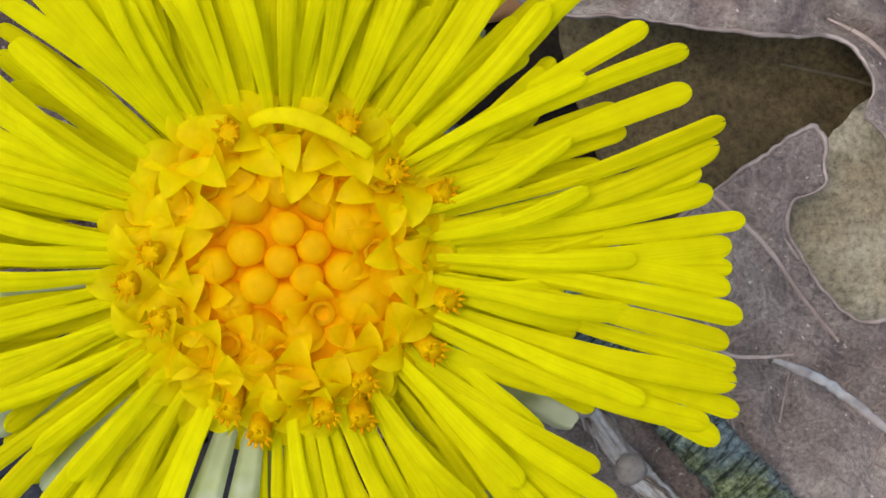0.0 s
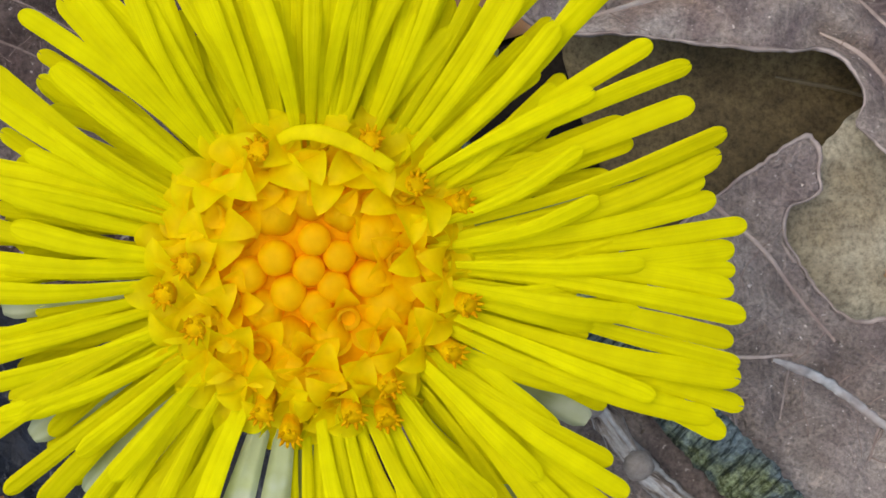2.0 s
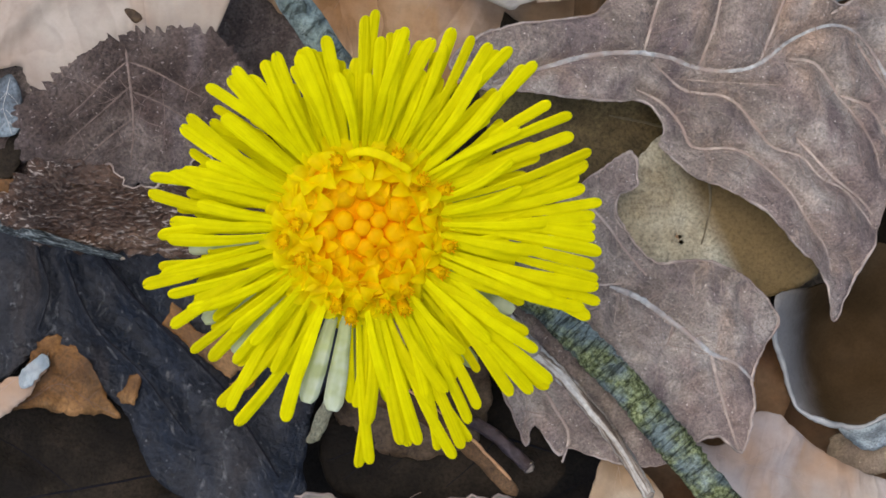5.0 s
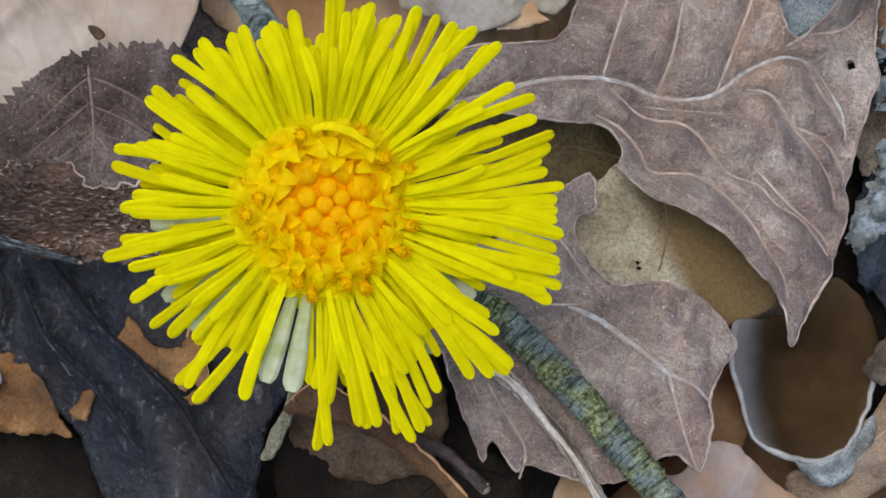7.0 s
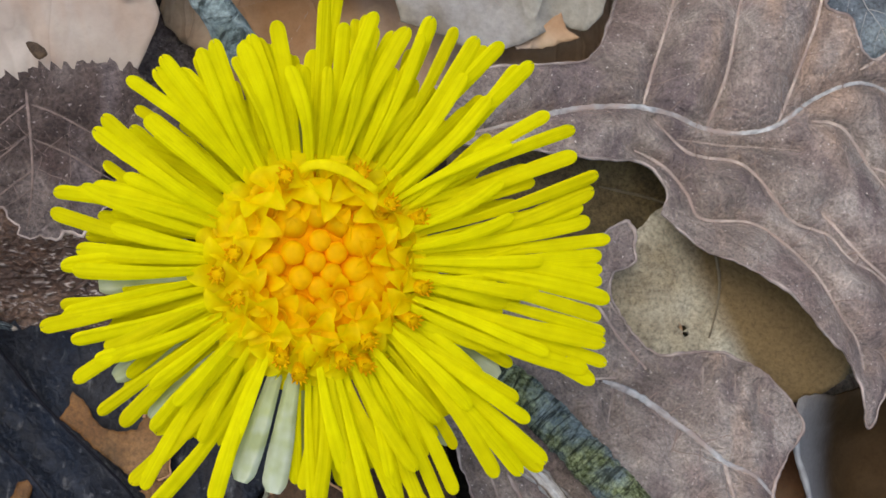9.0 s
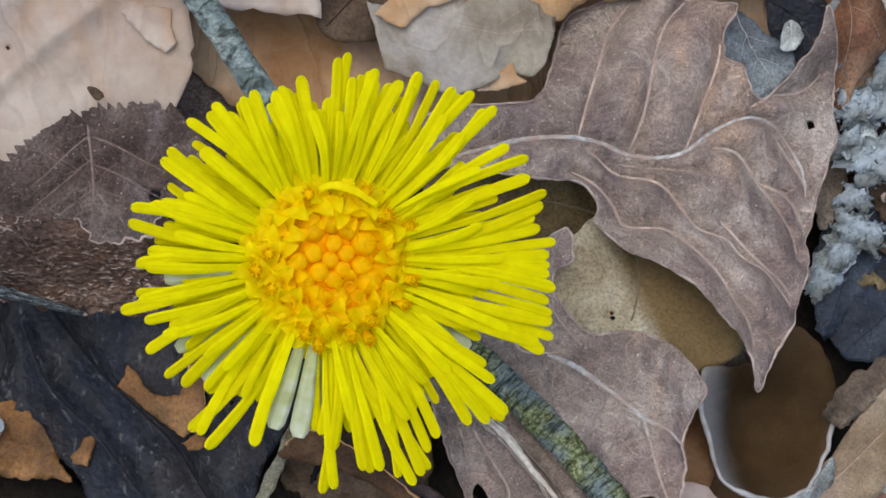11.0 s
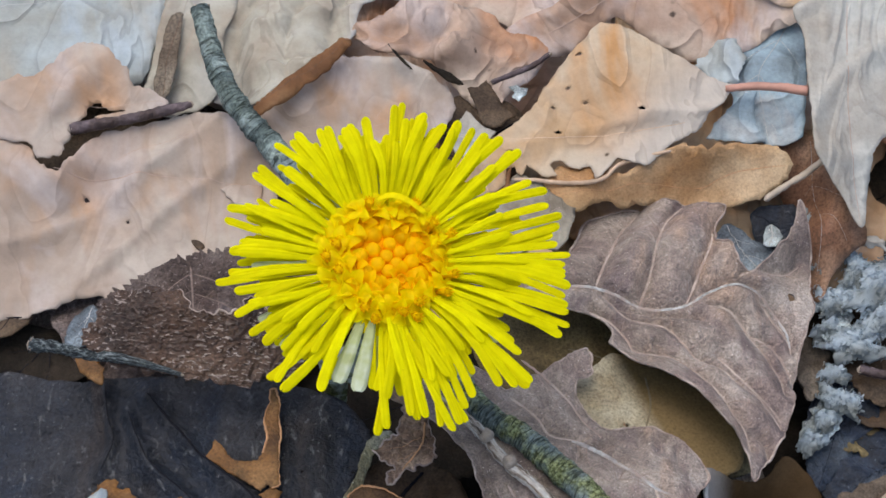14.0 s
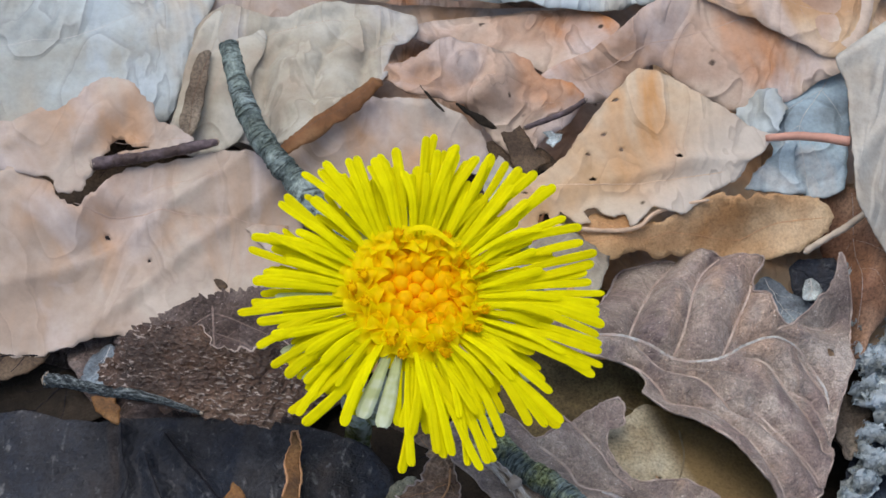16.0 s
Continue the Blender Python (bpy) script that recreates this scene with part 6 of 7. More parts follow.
leaf('leaf_scrap', 'curled cream white leaf tip over a dark gap', 'leaf scrap', M_CREAM,
     [(0.826, 3.519, 0.141), (0.911, 3.432, 0.125), (1.026, 3.345, 0.098), (1.13, 3.289, 0.094), (1.039, 3.18, 0.078), (0.916, 3.06, 0.085), (0.835, 2.974, 0.11), (0.742, 2.969, 0.135), (0.678, 3.069, 0.147), (0.696, 3.226, 0.155), (0.756, 3.393, 0.153)],
     heights=[(0.799, 3.261, 0.11)], h=0.03, vein=0, rag=0.8, sharp=True)
leaf('leaf_scrap', 'dark olive brown curled leaf edge beside a cream tip', 'leaf scrap', M_BROWN,
     [(0.853, 3.791, 0.12), (1.027, 3.892, 0.136), (1.133, 3.757, 0.083), (1.269, 3.663, 0.052), (1.333, 3.554, 0.037), (1.139, 3.389, 0.005), (1.004, 3.423, 0.032), (0.929, 3.593, 0.069)], h=0.04, vein=0, sharp=True, rag=2)
leaf('leaf_scrap', 'small blue grey scrap among crumpled leaves', 'leaf scrap', M_LICHEN,
     [(1.257, 3.798, 0.186), (1.339, 3.823, 0.192), (1.371, 3.795, 0.188), (1.464, 3.801, 0.182), (1.445, 3.729, 0.171), (1.363, 3.642, 0.154), (1.3, 3.689, 0.159), (1.32, 3.751, 0.17)], h=0.025, vein=0, sharp=True)
# Added dark sheet that stands in for the shade inside the gap.
leaf('fallen_leaf', 'dark brown leaf added behind a gap to darken it', 'leaf', M_BROWN,
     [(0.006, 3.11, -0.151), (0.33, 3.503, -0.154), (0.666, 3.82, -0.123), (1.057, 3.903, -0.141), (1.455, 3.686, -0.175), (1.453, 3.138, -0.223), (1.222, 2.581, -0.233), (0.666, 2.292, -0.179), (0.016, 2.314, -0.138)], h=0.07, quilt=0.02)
leaf('leaf_scrap', 'rust brown shaded leaf piece in a gap', 'leaf scrap', M_RUST,
     [(0.151, 3.029, 0.025), (0.273, 3.146, 0.027), (0.417, 3.231, 0.021), (0.54, 3.26, 0), (0.562, 3.168, -0.031), (0.513, 3.019, -0.035), (0.411, 2.864, -0.05), (0.331, 2.709, -0.053), (0.063, 2.701, -0.014)], h=0.04, vein=0, sharp=True, rag=1.5)
leaf('fallen_leaf', 'sandy grey dead leaf, smooth, under a spotted leaf', 'leaf', M_SAND,
     [(0.385, 2.556, 0.009), (0.769, 2.457, -0.019), (1.18, 2.671, -0.042), (1.364, 2.848, -0.045), (1.562, 2.763, -0.04), (1.699, 2.62, -0.036), (1.948, 2.455, -0.023), (1.949, 2.342, -0.006), (1.887, 2.193, 0.001), (1.856, 2.054, 0.009), (1.773, 1.938, 0.001), (1.557, 2.004, -0.03), (1.414, 1.888, -0.019), (1.085, 1.753, -0.003), (0.546, 1.967, 0.002)],
     heights=[(1.526, 2.278, 0.04)], h=0.045, quilt=0.03, sharp=True, rag=1.5)
leaf('leaf_scrap', 'rust orange torn flap at a leaf edge', 'leaf scrap', M_RUST,
     [(1.192, 2.557, 0.022), (1.211, 2.696, 0.034), (1.251, 2.825, 0.047), (1.292, 2.869, 0.054), (1.283, 2.732, 0.04), (1.295, 2.626, 0.025), (1.244, 2.559, 0.02)], h=0.025, vein=0, rag=0.6, sharp=True)
leaf('leaf_scrap', 'pink orange leaf scrap beside a petal', 'leaf scrap', M_RUST2,
     [(1.249, 1.953, -0.004), (1.393, 2.003, 0.006), (1.465, 1.97, 0.014), (1.589, 2.064, 0.018), (1.63, 1.961, 0.03), (1.712, 1.892, 0.027), (1.527, 1.844, 0.012), (1.311, 1.818, 0.003)], h=0.03, vein=0, rag=1, sharp=True)
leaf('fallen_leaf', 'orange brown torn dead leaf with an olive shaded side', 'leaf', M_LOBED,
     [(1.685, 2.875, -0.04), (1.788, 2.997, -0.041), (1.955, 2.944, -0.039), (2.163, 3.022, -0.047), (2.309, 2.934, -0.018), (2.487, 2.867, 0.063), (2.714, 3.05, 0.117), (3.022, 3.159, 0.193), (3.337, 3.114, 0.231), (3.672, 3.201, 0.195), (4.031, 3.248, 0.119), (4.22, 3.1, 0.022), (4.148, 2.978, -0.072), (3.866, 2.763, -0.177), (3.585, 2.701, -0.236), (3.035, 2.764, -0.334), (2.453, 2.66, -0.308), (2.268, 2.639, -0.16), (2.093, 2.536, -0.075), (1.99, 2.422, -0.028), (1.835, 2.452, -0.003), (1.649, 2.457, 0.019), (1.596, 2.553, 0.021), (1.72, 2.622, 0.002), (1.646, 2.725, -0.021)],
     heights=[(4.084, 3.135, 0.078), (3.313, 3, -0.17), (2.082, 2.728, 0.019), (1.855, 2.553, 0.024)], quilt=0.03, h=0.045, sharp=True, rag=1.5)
twig('leaf_stalk', 'thin pinkish tan bent leaf stalk', M_VEIN_ORANGE,
     [(1.325, 2.744, 0.028), (1.532, 2.733, 0.051), (1.802, 2.714, 0.051), (2.072, 2.729, 0.058), (2.249, 2.793, 0.075), (2.393, 2.942, 0.096), (2.631, 3.037, 0.116), (2.899, 3.084, 0.171)], [.02, .022, .024, .024, .022, .022, .02, .016])
twig('leaf_stalk', 'curled thin tan leaf stalk with a looped end', M_VEIN_ORANGE,
     [(2.256, 3.138, 0.05), (2.286, 3.203, 0.055), (2.339, 3.196, 0.053), (2.413, 3.083, 0.075), (2.517, 3.023, 0.097)], [.02, .016, .014, .014, .012])
leaf('fallen_leaf', 'blue grey weathered leaf scrap under a stalk', 'leaf', M_SKY,
     [(3.25, 4.21, 0.1), (3.49, 4.49, 0.16), (3.78, 4.59, 0.2), (4.06, 4.88, 0.28), (4.37, 5.04, 0.32), (4.37, 4.19, 0.25), (4.32, 3.39, 0.12), (3.98, 3.29, 0.05), (3.76, 3.42, 0.06), (3.56, 3.5, 0.08), (3.6, 3.88, 0.13)],
     heights=[(3.9, 4.1, 0.26), (4.1, 3.7, 0.09)], quilt=0.05, h=0.05, sharp=True, rag=2.0)
leaf('leaf_scrap', 'torn blue grey corner of a weathered leaf', 'leaf scrap', M_SKY,
     [(3.3, 3.34, 0.06), (3.46, 3.6, 0.12), (3.72, 3.84, 0.2), (3.84, 3.86, 0.24), (3.8, 3.55, 0.16), (3.9, 3.32, 0.1), (3.62, 3.30, 0.06)], h=0.04, rag=2.5, sharp=True, vein=0)
leaf('leaf_scrap', 'grey white torn scrap beside a spotted leaf', 'leaf scrap', M_GREY,
     [(3.2, 4.2, 0.2), (3.42, 4.44, 0.26), (3.66, 4.52, 0.3), (3.72, 4.2, 0.3), (3.62, 3.92, 0.26), (3.4, 4.0, 0.2)], h=0.045, rag=2.5, sharp=True, vein=0, crinkle=0.03)
leaf('fallen_leaf', 'rusty brown dead leaf at the back', 'leaf', M_PINK,
     [(1.2, 4.516, 0.157), (1.767, 4.821, 0.36), (2.04, 4.986, 0.464), (2.39, 5.279, 0.578), (2.906, 5.555, 0.671), (4.495, 5.699, 0.805), (4.432, 4.737, 0.535), (4.038, 4.56, 0.326), (3.696, 4.346, 0.221), (3.18, 4.3, 0.12), (2.783, 4.525, 0.122), (2.361, 4.721, 0.219), (1.968, 4.43, 0.056), (1.505, 4.258, 0.028)],
     ribs=[[(1.541, 4.474), (2.342, 4.906), (3.497, 5.212), (4.366, 5.213)]],
     heights=[(3.204, 4.88, 0.485)], quilt=0.05, h=0.08)
leaf('fallen_leaf', 'orange brown dead leaf, smooth, at the back', 'leaf', M_RUST2,
     [(2.502, 5.758, 0.669), (3.131, 5.165, 0.705), (3.768, 4.895, 0.626), (4.36, 4.736, 0.532), (4.605, 5.175, 0.683), (4.609, 6.025, 0.914)], h=0.1)
leaf('fallen_leaf', 'rust red dead leaf, smooth, half hidden', 'leaf', M_REDLEAF,
     [(4.089, 3.368, -0.028), (4.406, 3.502, 0.012), (4.732, 3.013, -0.104), (4.983, 2.489, -0.301), (4.846, 2.339, -0.415), (4.624, 2.072, -0.502), (4.486, 1.844, -0.554), (4.366, 2.126, -0.728), (4.27, 2.803, -0.597), (4.122, 3.028, -0.415)],
     heights=[(4.584, 2.572, -0.098), (4.434, 2.273, -0.367)], h=0.07)
leaf('fallen_leaf', 'white cream dead leaf with a pointed tip', 'leaf', M_CREAM,
     [(4.185, 4.569, 0.808), (4.268, 4.235, 0.743), (4.291, 3.781, 0.649), (4.313, 3.345, 0.539), (4.343, 2.978, 0.447), (4.491, 2.807, 0.288), (4.671, 2.639, 0.128), (4.798, 2.465, -0.015), (4.903, 2.418, -0.08), (4.967, 2.896, -0.039), (5.048, 3.249, 0.075), (5.303, 3.547, 0.206), (5.787, 4.111, 0.413), (5.844, 4.859, 0.831), (5.024, 5.144, 0.978)],
     ribs=[[(4.736, 4.682), (4.737, 3.799), (4.781, 3.126), (4.86, 2.466)]], quilt=0.04, h=0.06)
leaf('fallen_leaf', 'beige dead leaf, smooth, under the torn leaf', 'leaf', M_TAN,
     [(2.436, -1.603, -0.242), (2.745, -1.628, -0.232), (3.002, -1.389, -0.23), (3.236, -1.41, -0.3), (3.548, -1.664, -0.528), (4.033, -1.908, -0.711), (4.51, -2.031, -0.843), (4.708, -2.474, -0.829), (3.57, -2.654, -0.58), (2.694, -2.415, -0.318), (2.62, -1.965, -0.293)], quilt=0.03, h=0.08)
leaf('leaf_scrap', 'crumpled dull brown rolled leaf low in the litter', 'leaf scrap', M_DULL,
     [(4.298, -0.706, -0.458), (4.501, -0.476, -0.46), (4.783, -0.296, -0.483), (5.182, -0.073, -0.527), (5.699, 0.131, -0.57), (5.697, -0.136, -0.603), (5.178, -0.321, -0.554), (4.841, -0.518, -0.538), (4.531, -0.834, -0.564), (4.353, -0.868, -0.561)], crinkle=0.06, h=0.05, rag=2.5)
leaf('leaf_scrap', 'tiny blue white scrap beside a black leaf', 'leaf scrap', M_SKY,
     [(-2.723, -1.099, -0.106), (-2.656, -0.988, -0.085), (-2.526, -0.917, -0.06), (-2.475, -0.968, -0.055), (-2.572, -1.09, -0.077), (-2.661, -1.171, -0.1)], h=0.03, rag=2, vein=0)
leaf('leaf_scrap', 'brown shrivelled hanging leaf scrap', 'leaf scrap', M_RED2,
     [(-0.049, -0.609, 0.344), (0.073, -0.525, 0.365), (0.185, -0.451, 0.415), (0.243, -0.291, 0.455), (0.27, -0.13, 0.532), (0.384, -0.136, 0.529), (0.449, -0.273, 0.48), (0.527, -0.489, 0.434), (0.574, -0.687, 0.404), (0.492, -0.739, 0.392), (0.4, -0.773, 0.373), (0.35, -0.825, 0.362), (0.257, -0.848, 0.344), (0.196, -0.891, 0.325), (0.114, -0.945, 0.288), (0.133, -0.843, 0.327), (0.204, -0.8, 0.337), (0.088, -0.714, 0.334)],
     ribs=[[(0.447, -0.353), (0.422, -0.582), (0.253, -0.826)],
           [(0.42, -0.502), (0.267, -0.577), (0.093, -0.622)],
           [(0.43, -0.56), (0.36, -0.66), (0.20, -0.72)]], crinkle=0.06, h=0.022, rag=3, sharp=True, rim=M_EDGING)
leaf('leaf_scrap', 'small reddish brown leaf scrap beneath the flower', 'leaf scrap', M_RED2,
     [(-0.182, -0.047, 0.878), (-0.089, -0.021, 0.962), (0.119, -0.125, 0.865), (0.255, -0.241, 0.768), (0.235, -0.313, 0.678), (0.049, -0.249, 0.735), (-0.108, -0.165, 0.783)], crinkle=0.02, h=0.04)
leaf('fallen_leaf', 'narrow dark orange brown leaf with a tan rolled edge', 'leaf', M_STRIP,
     [(-0.30, -1.22, 0.36), (-0.16, -1.04, 0.38), (0.02, -1.02, 0.38), (0.22, -1.12, 0.40), (0.53, -1.32, 0.42), (0.84, -1.60, 0.44), (1.12, -1.90, 0.45), (1.04, -1.95, 0.43), (0.76, -1.68, 0.38), (0.45, -1.45, 0.34), (0.16, -1.32, 0.30), (-0.12, -1.26, 0.32)], rim=M_TANRIM, h=0.04, vein=0, span=(0.05, 0.5))
# Shade below the flower is painted into this leaf's colour.
leaf('fallen_leaf', 'leaf below the flower with its shade painted near-black', 'leaf', M_GAP_SHADE,
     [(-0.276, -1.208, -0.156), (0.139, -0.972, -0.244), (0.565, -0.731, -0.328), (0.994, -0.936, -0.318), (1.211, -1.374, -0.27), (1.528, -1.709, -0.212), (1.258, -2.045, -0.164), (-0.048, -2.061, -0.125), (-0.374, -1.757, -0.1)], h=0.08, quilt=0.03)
leaf('leaf_scrap', 'tan dead leaf scrap low in the litter', 'leaf scrap', M_SPOT,
     [(1.801, -1.713, 0.022), (1.882, -1.604, 0.006), (2.062, -1.754, 0.017), (2.277, -2.02, 0.043), (2.324, -2.285, -0.007), (1.712, -2.301, 0.023), (1.714, -1.982, 0.025)], h=0.06)
leaf('leaf_scrap', 'blue black wet leaf fragment in shade', 'leaf scrap', M_NAVY,
     [(4.343, 0.22, -1.068), (4.375, 0.687, -1.06), (4.528, 1.085, -1.012), (4.787, 1.271, -1.007), (5.185, 1.18, -1.029), (5.124, 0.836, -1.074), (4.897, 0.486, -1.12), (4.657, 0.138, -1.143), (4.427, -0.114, -1.124)], crinkle=0.05, rag=3.5, h=0.05)
leaf('leaf_scrap', 'dark blue black leaf fragment low in the litter', 'leaf scrap', M_NAVY,
     [(4.498, 0.252, -1.176), (4.916, 0.623, -1.171), (5.362, 0.741, -1.124), (5.811, 0.521, -1.128), (5.548, -0.074, -1.103), (4.982, -0.26, -1.11), (4.587, -0.216, -1.135)], crinkle=0.08, h=0.06)
twig('twig', 'pinkish brown broken twig over dark scraps', M_PURPLE,
     [(4.878, 1.107, -0.702), (5.046, 1.064, -0.691), (5.327, 1.015, -0.68), (5.709, 0.943, -0.629)], [.05, .05, .055, .05])
leaf('leaf_scrap', 'blue grey scrap seen through a tear in a brown leaf', 'leaf scrap', M_BLUE,
     [(3.407, 2.219, -0.391), (3.541, 2.637, -0.442), (3.811, 2.448, -0.396), (4.053, 2.255, -0.407), (3.908, 1.956, -0.411), (3.618, 1.875, -0.385)], crinkle=0.05, h=0.05)
leaf('leaf_scrap', 'tiny pale grey scrap in a dark hollow', 'leaf scrap', M_LICHEN,
     [(3.896, 2.405, -0.274), (3.991, 2.532, -0.276), (4.075, 2.454, -0.279), (4.065, 2.303, -0.285), (3.949, 2.271, -0.269)], crinkle=0.01, h=0.03, rag=2)
leaf('leaf_scrap', 'black wet scrap in a hollow', 'leaf scrap', M_BLACK,
     [(3.812, 2.732, -0.337), (4.031, 2.803, -0.321), (4.264, 2.719, -0.25), (4.338, 2.498, -0.372), (4.148, 2.22, -0.454), (3.873, 2.409, -0.438)], crinkle=0.05, h=0.05)
leaf('leaf_scrap', 'brown leaf piece in shade under a tan leaf', 'leaf scrap', M_BROWN,
     [(-4.2, 1.45, -0.42), (-3.6, 1.42, -0.4), (-3.40, 1.12, -0.38), (-3.6, 0.95, -0.42), (-3.9, 0.85, -0.45), (-4.3, 0.9, -0.5)], h=0.05, rag=2.0)
leaf('leaf_scrap', 'blue grey leaf fragment beside a black leaf', 'leaf scrap', M_BLUE,
     [(-3.063, 0.864, -0.428), (-3.001, 1.15, -0.397), (-2.822, 1.277, -0.358), (-2.725, 1.016, -0.337), (-2.8, 0.793, -0.362)], crinkle=0.06, h=0.05)
# Scraps coloured near-black to paint the shade of the gap here.
leaf('leaf_scrap', 'near-black scraps added for the dark gap under a tan leaf', 'leaf scrap', M_GAP_SHADE,
     [(-3.844, 1.285, -0.725), (-3.202, 1.151, -0.613), (-2.835, 1.417, -0.526), (-2.699, 0.812, -0.404), (-2.941, 0.416, -0.392), (-3.78, 0.353, -0.606)], crinkle=0.06, h=0.07)
twig('twig', 'greenish grey mossy twig with wrinkled bark', M_BARK,
     [(-1.933, 4.169, 0.769), (-1.754, 3.569, 0.733), (-1.563, 3.127, 0.72), (-1.321, 2.788, 0.696), (-1.05, 2.481, 0.643), (-0.116, 1.126, 0.528), (0.525, 0.344, 0.485), (1.038, -0.295, 0.512), (1.345, -0.529, 0.548), (1.655, -0.85, 0.605), (1.965, -1.173, 0.641), (2.265, -1.53, 0.665), (2.524, -1.847, 0.692), (2.879, -2.276, 0.711)], [.1, .11, .115, .12, .12, .12, .12, .12, .125, .13, .125, .13, .13, .13], knots=True)
twig('twig', 'thin pale split twig with small buds', M_SPLIT,
     [(0.532, -0.42, 1.04), (0.688, -0.488, 0.949), (0.852, -0.51, 0.743), (1.017, -0.574, 0.566), (1.23, -0.85, 0.585), (1.43, -1.03, 0.59), (1.66, -1.29, 0.60), (1.90, -1.60, 0.60), (2.11, -1.95, 0.61)], [.045, .055, .05, .065, .06, .055, .055, .05, .05], buds=True)
twig('twig', 'grey green broken leaf stalk', M_BARK2,
     [(-3.25, 0.15, 0.70), (-3.06, 0.14, 0.71), (-2.89, 0.11, 0.70), (-2.68, 0.07, 0.71), (-2.47, 0.0, 0.80), (-2.17, -0.08, 0.84), (-1.82, -0.17, 0.82)], [.07, .058, .052, .056, .05, .035, .02], knots=False)
twig('twig', 'dark purple grey thin twig', M_PURPLE,
     [(-3.15, 2.88, 0.36), (-2.91, 2.93, 0.39), (-2.64, 2.99, 0.41), (-2.37, 3.07, 0.42), (-2.21, 3.13, 0.42), (-1.97, 3.23, 0.40)], [.06, .062, .055, .05, .058, .035])
twig('straw', 'pale dry grass stalk', M_STRAW,
     [(3.919, 2.727, -0.09), (4.139, 2.875, -0.029), (4.316, 2.982, 0.016), (4.573, 3.191, 0.08)], [.035, .035, .035, .035])
twig('twig', 'dark thin twig among crumpled leaves', M_PURPLE,
     [(1.088, 3.932, 0.076), (1.336, 3.982, 0.192), (1.511, 4.064, 0.224), (1.684, 4.205, 0.252)], [.03, .03, .03, .025])
twig('twig', 'dark root-like twig in the shade', M_PURPLE,
     [(0.138, -1.189, 0.002), (0.555, -1.334, 0.012), (0.921, -1.5, 0.046), (1.236, -1.779, 0.115)], [.05, .05, .05, .05])

# ---- low leaves that close the litter between the others ----
for row in (
    (-3.8, 4.59, -0.62, 2.6, 1.7, 20, M_BROWN, "dark brown dead leaf low in the litter"),
    (-1.1, 5.16, -0.66, 2.6, 1.6, -15, M_TAN, "tan dead leaf low in the litter"),
    (1.8, 5.57, -0.57, 2.6, 1.6, 10, M_PINK, "pinkish brown dead leaf low in the litter"),
    (4.54, 5.04, -0.49, 2.4, 1.7, 35, M_RUST2, "orange brown dead leaf low in the litter"),
    (-1.61, 2.51, -0.79, 2.4, 1.5, 60, M_MAUVE2, "dark brown dead leaf low in the litter"),
    (1, 2.72, -0.79, 2.2, 1.5, 5, M_RUST2, "brown dead leaf in the shade under others"),
    (3.22, 3.3, -0.75, 2.2, 1.4, 160, M_RUST2, "orange brown leaf in the shade under others"),
    (-4.3, 1.14, -1.05, 2.2, 1.4, 70, M_MAUVE2, "dark brown leaf under a tan leaf"),
    (0.58, 0.66, -0.75, 1.6, 1.2, 20, M_GAP_SHADE, "dark brown leaf hidden under the flower"),
    (-3.43, -2.23, -1.1, 2.2, 1.3, 10, M_GAP_SHADE, "dark brown leaf deep in the litter"),
):
    low_leaf(*row)
for row in (
    (0.47, -2.75, -1.01, 2.4, 1.4, 170, M_GAP_SHADE, "dark brown leaf deep under the flower"),
    (5.35, 2.67, -1.18, 2.0, 1.5, 80, M_BROWN, "dark leaf under grey fragments"),
    (5.51, 0, -1.45, 2.0, 1.6, 40, M_GAP_SHADE, "dark wet leaf low in the litter"),
    (3.95, -2.5, -1.27, 2.2, 1.2, 0, M_RUST, "brown leaf low in the litter"),
    (-5.5, 3.09, -0.57, 2.0, 1.4, 100, M_GAP_SHADE, "dark dead leaf at the edge of the litter"),
    (6.7, 4.13, -0.4, 2.2, 1.4, 120, M_PINK, "pinkish dead leaf at the edge of the litter"),
    (-2.89, 7.07, -0.4, 2.6, 1.6, 0, M_GREY, "pale grey dead leaf further back"),
    (0.59, 7.67, -0.31, 2.6, 1.6, 160, M_TAN, "tan dead leaf further back"),
    (4.08, 7.5, -0.31, 2.6, 1.6, 30, M_PINK, "pink brown dead leaf further back"),
):
    low_leaf(*row)

# ---- crumbling grey lichen and decayed scraps among the leaves ----
lumps = [(4.66, 1.89, -0.66, 0.20), (4.82, 1.40, -0.70, 0.24), (5.07, 2.10, -0.62, 0.30), (5.20, 1.75, -0.66, 0.26), (5.42, 2.05, -0.66, 0.26), (4.69, 0.82, -0.86, 0.15), (4.55, 0.62, -0.92, 0.13),
         (4.40, 0.40, -0.98, 0.12), (4.47, 2.70, -0.40, 0.09), (4.50, 2.50, -0.46, 0.10), (4.51, 2.32, -0.52, 0.11), (4.90, 2.22, -0.56, 0.16), (4.60, 1.62, -0.74, 0.13), (5.02, 1.58, -0.74, 0.15), (4.66, 1.12, -0.82, 0.13)]
for i, (x, y, z, r) in enumerate(lumps):
    lichen_clump(x, y, z, r, i + 1, "crumbling pale blue grey lichen among dead leaves")


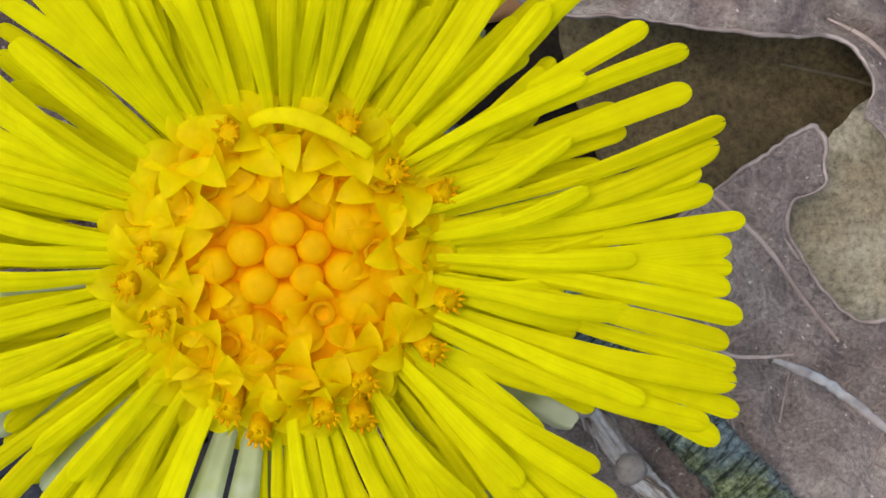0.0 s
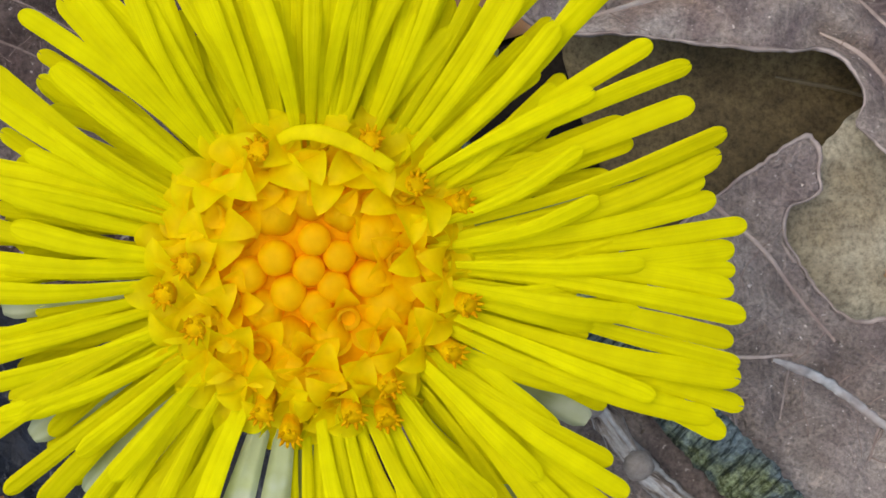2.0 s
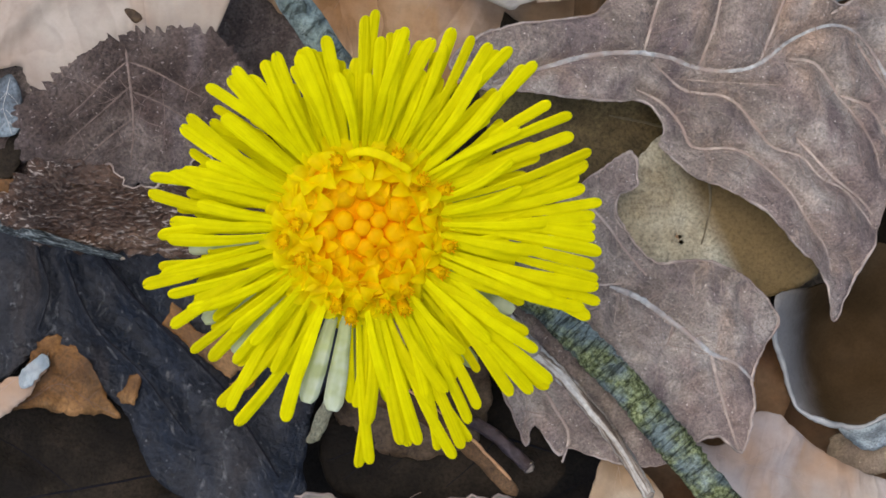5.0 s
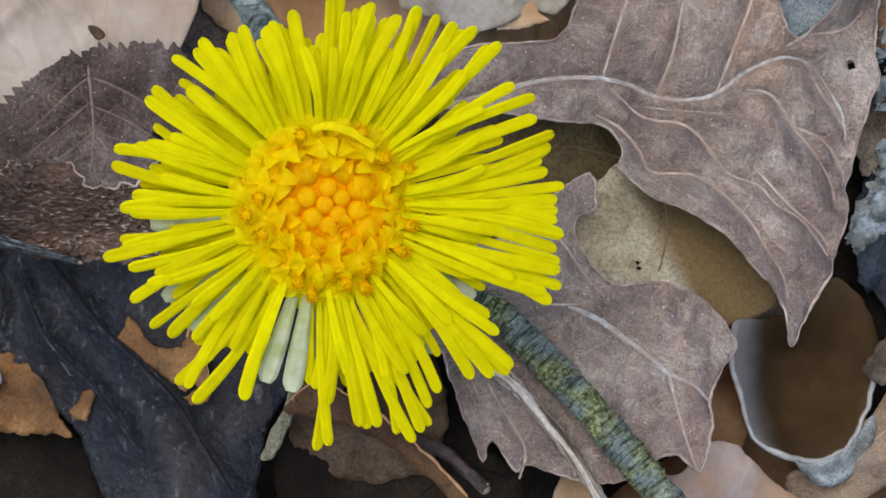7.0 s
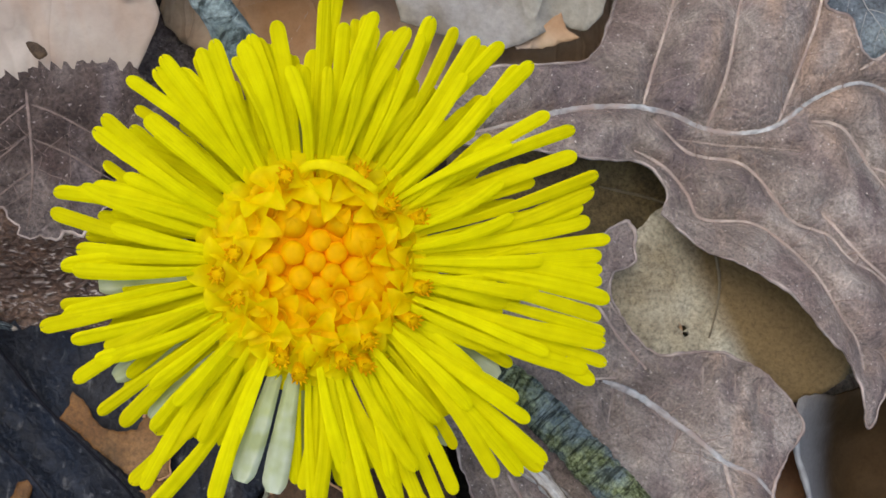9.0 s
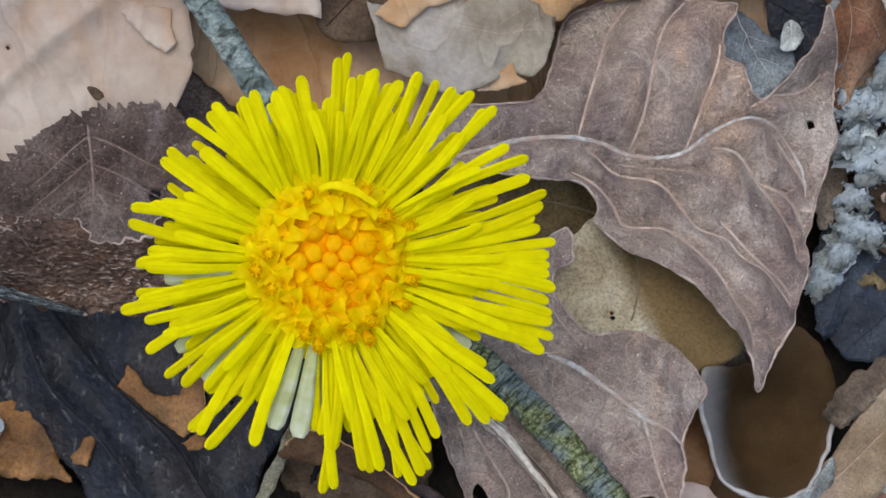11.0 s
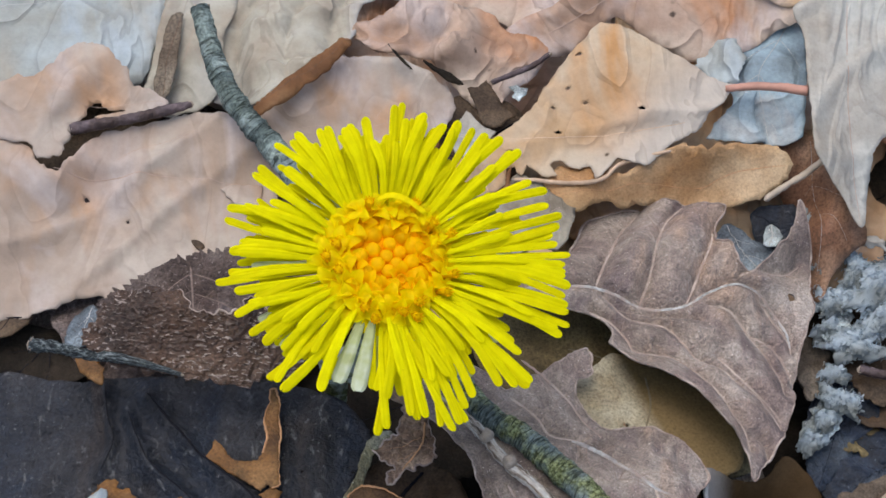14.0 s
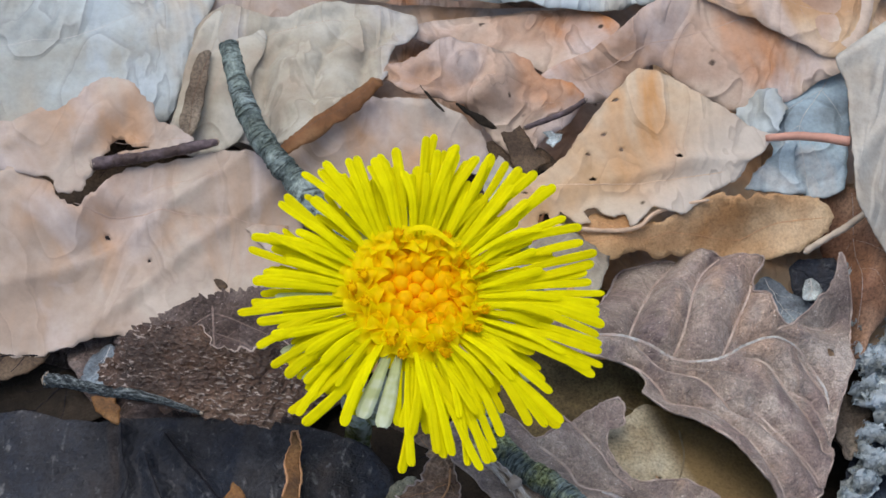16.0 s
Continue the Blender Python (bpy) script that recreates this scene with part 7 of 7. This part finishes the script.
def scrap(name, label, material, x, y, z, long, wide, turn, tilt=0.0, h=0.04, crinkle=0.06, rag=4.0, **more):
    """A torn piece of leaf with a ragged outline."""
    pick = random.Random(int(x * 100 + y * 10 + 7000))
    c, s = math.cos(radians(turn)), math.sin(radians(turn))
    out = []
    for k in range(16):
        a = 2 * math.pi * k / 16
        u, v = long * math.cos(a) * pick.uniform(0.8, 1.15), wide * math.sin(a) * pick.uniform(0.7, 1.2)
        out.append((x + u * c - v * s, y + u * s + v * c, z + tilt * u + pick.uniform(-0.03, 0.03)))
    return leaf(name, label, "leaf scrap", material, out, h=h, crinkle=crinkle, rag=rag, sharp=True, vein=0, **more)


for row in (
    ("leaf_scrap", "pale grey decayed leaf scrap with lichen crust", M_LICHEN, 4.72, 1.72, -0.72, 0.30, 0.16, 60),
    ("leaf_scrap", "pale blue grey decayed leaf scrap in a hollow", M_LICHEN, 4.55, 0.72, -0.98, 0.42, 0.15, 52, 0.1),
    ("leaf_scrap", "pale grey leaf strip along a brown leaf edge", M_LICHEN, 4.46, 2.62, -0.42, 0.30, 0.07, 100),
    ("leaf_scrap", "off-white woody flake on grey scraps", M_CREAM, 5.05, 2.52, -0.50, 0.20, 0.06, -12),
    ("leaf_scrap", "pale grey crumbled leaf scrap beside a twig", M_LICHEN, 5.25, 2.25, -0.68, 0.36, 0.20, 20),
    ("leaf_scrap", "dark olive brown leaf scrap deep in a hollow", M_OLIVE, 4.85, 0.62, -1.15, 0.34, 0.26, 20),
    ("leaf_scrap", "dark brown leaf scrap in shade beside lichen", M_BROWN, 5.05, 1.15, -0.96, 0.34, 0.24, 120),
    ("leaf_scrap", "grey brown leaf scrap under the ribbed leaf", M_DULL, 4.42, 1.25, -0.90, 0.22, 0.42, 12),
):
    scrap(*row)

# ---- the near corner: a long tan leaf, a reddish broken twig and a pale leaf edge ----
leaf("fallen_leaf", "long tan and golden brown dead leaf with a dark crease", "leaf", M_GOLD,
     [(3.68, -1.62, -0.8), (3.95, -1.52, -0.72), (4.2, -1.3, -0.66), (4.51, -0.9, -0.62), (4.85, -0.52, -0.6), (5.19, -0.25, -0.6), (5.6, -0.1, -0.6), (5.7, -0.5, -0.62), (5.4, -0.95, -0.62), (4.98, -1.3, -0.64), (4.6, -1.62, -0.7), (4.1, -1.9, -0.8), (3.8, -1.95, -0.85)],
     ribs=[[(3.9, -1.72), (4.3, -1.4), (4.75, -0.98), (5.2, -0.55), (5.5, -0.3)], [(4.9, -0.86), (4.94, -1.05), (4.9, -1.25)]], quilt=0.06, h=0.05, rag=2.0)
red_twig = twig("twig", "reddish brown broken twig with a blue grey crusted end", M_REDTWIG,
     [(4.30, -2.12, -0.42), (4.45, -1.93, -0.40), (4.64, -1.70, -0.38), (4.86, -1.46, -0.36), (5.02, -1.28, -0.35), (5.4, -0.83, -0.33)], [.11, .12, .12, .125, .12, .11])
crust_line = spline([(4.76, -1.57, -0.365), (4.88, -1.43, -0.355), (5.02, -1.27, -0.345), (5.2, -1.06, -0.33), (5.4, -0.83, -0.32)], 7)
cv, cf = tube(crust_line, [0.06 + 0.09 * min(1, k / 6) + 0.02 * noise.noise(Vector((k * 0.3, 2, 1))) for k in range(len(crust_line))], 18, 0.25, 4)
part("crust", cv, cf, M_LICHEN, red_twig, "pale blue grey flaking crust")
leaf("fallen_leaf", "pale grey brown wavy leaf over dark litter", "leaf", M_SAND,
     [(-0.95, -2.20, 0.12), (-0.67, -2.03, 0.16), (-0.37, -1.96, 0.20), (-0.16, -2.03, 0.16), (0.1, -2.05, 0.17), (0.35, -2.06, 0.15), (0.79, -2.00, 0.17), (1.06, -2.00, 0.15), (1.4, -2.13, 0.10), (1.1, -2.68, 0.00), (0.1, -2.83, 0.00), (-0.8, -2.68, 0.00)],
     ribs=[[(-0.6, -2.3), (0.2, -2.25), (0.9, -2.3)], [(0.1, -2.22), (0.3, -2.02), (0.4, -1.96)]], quilt=0.05, h=0.045, rag=3, rim=M_EDGING)
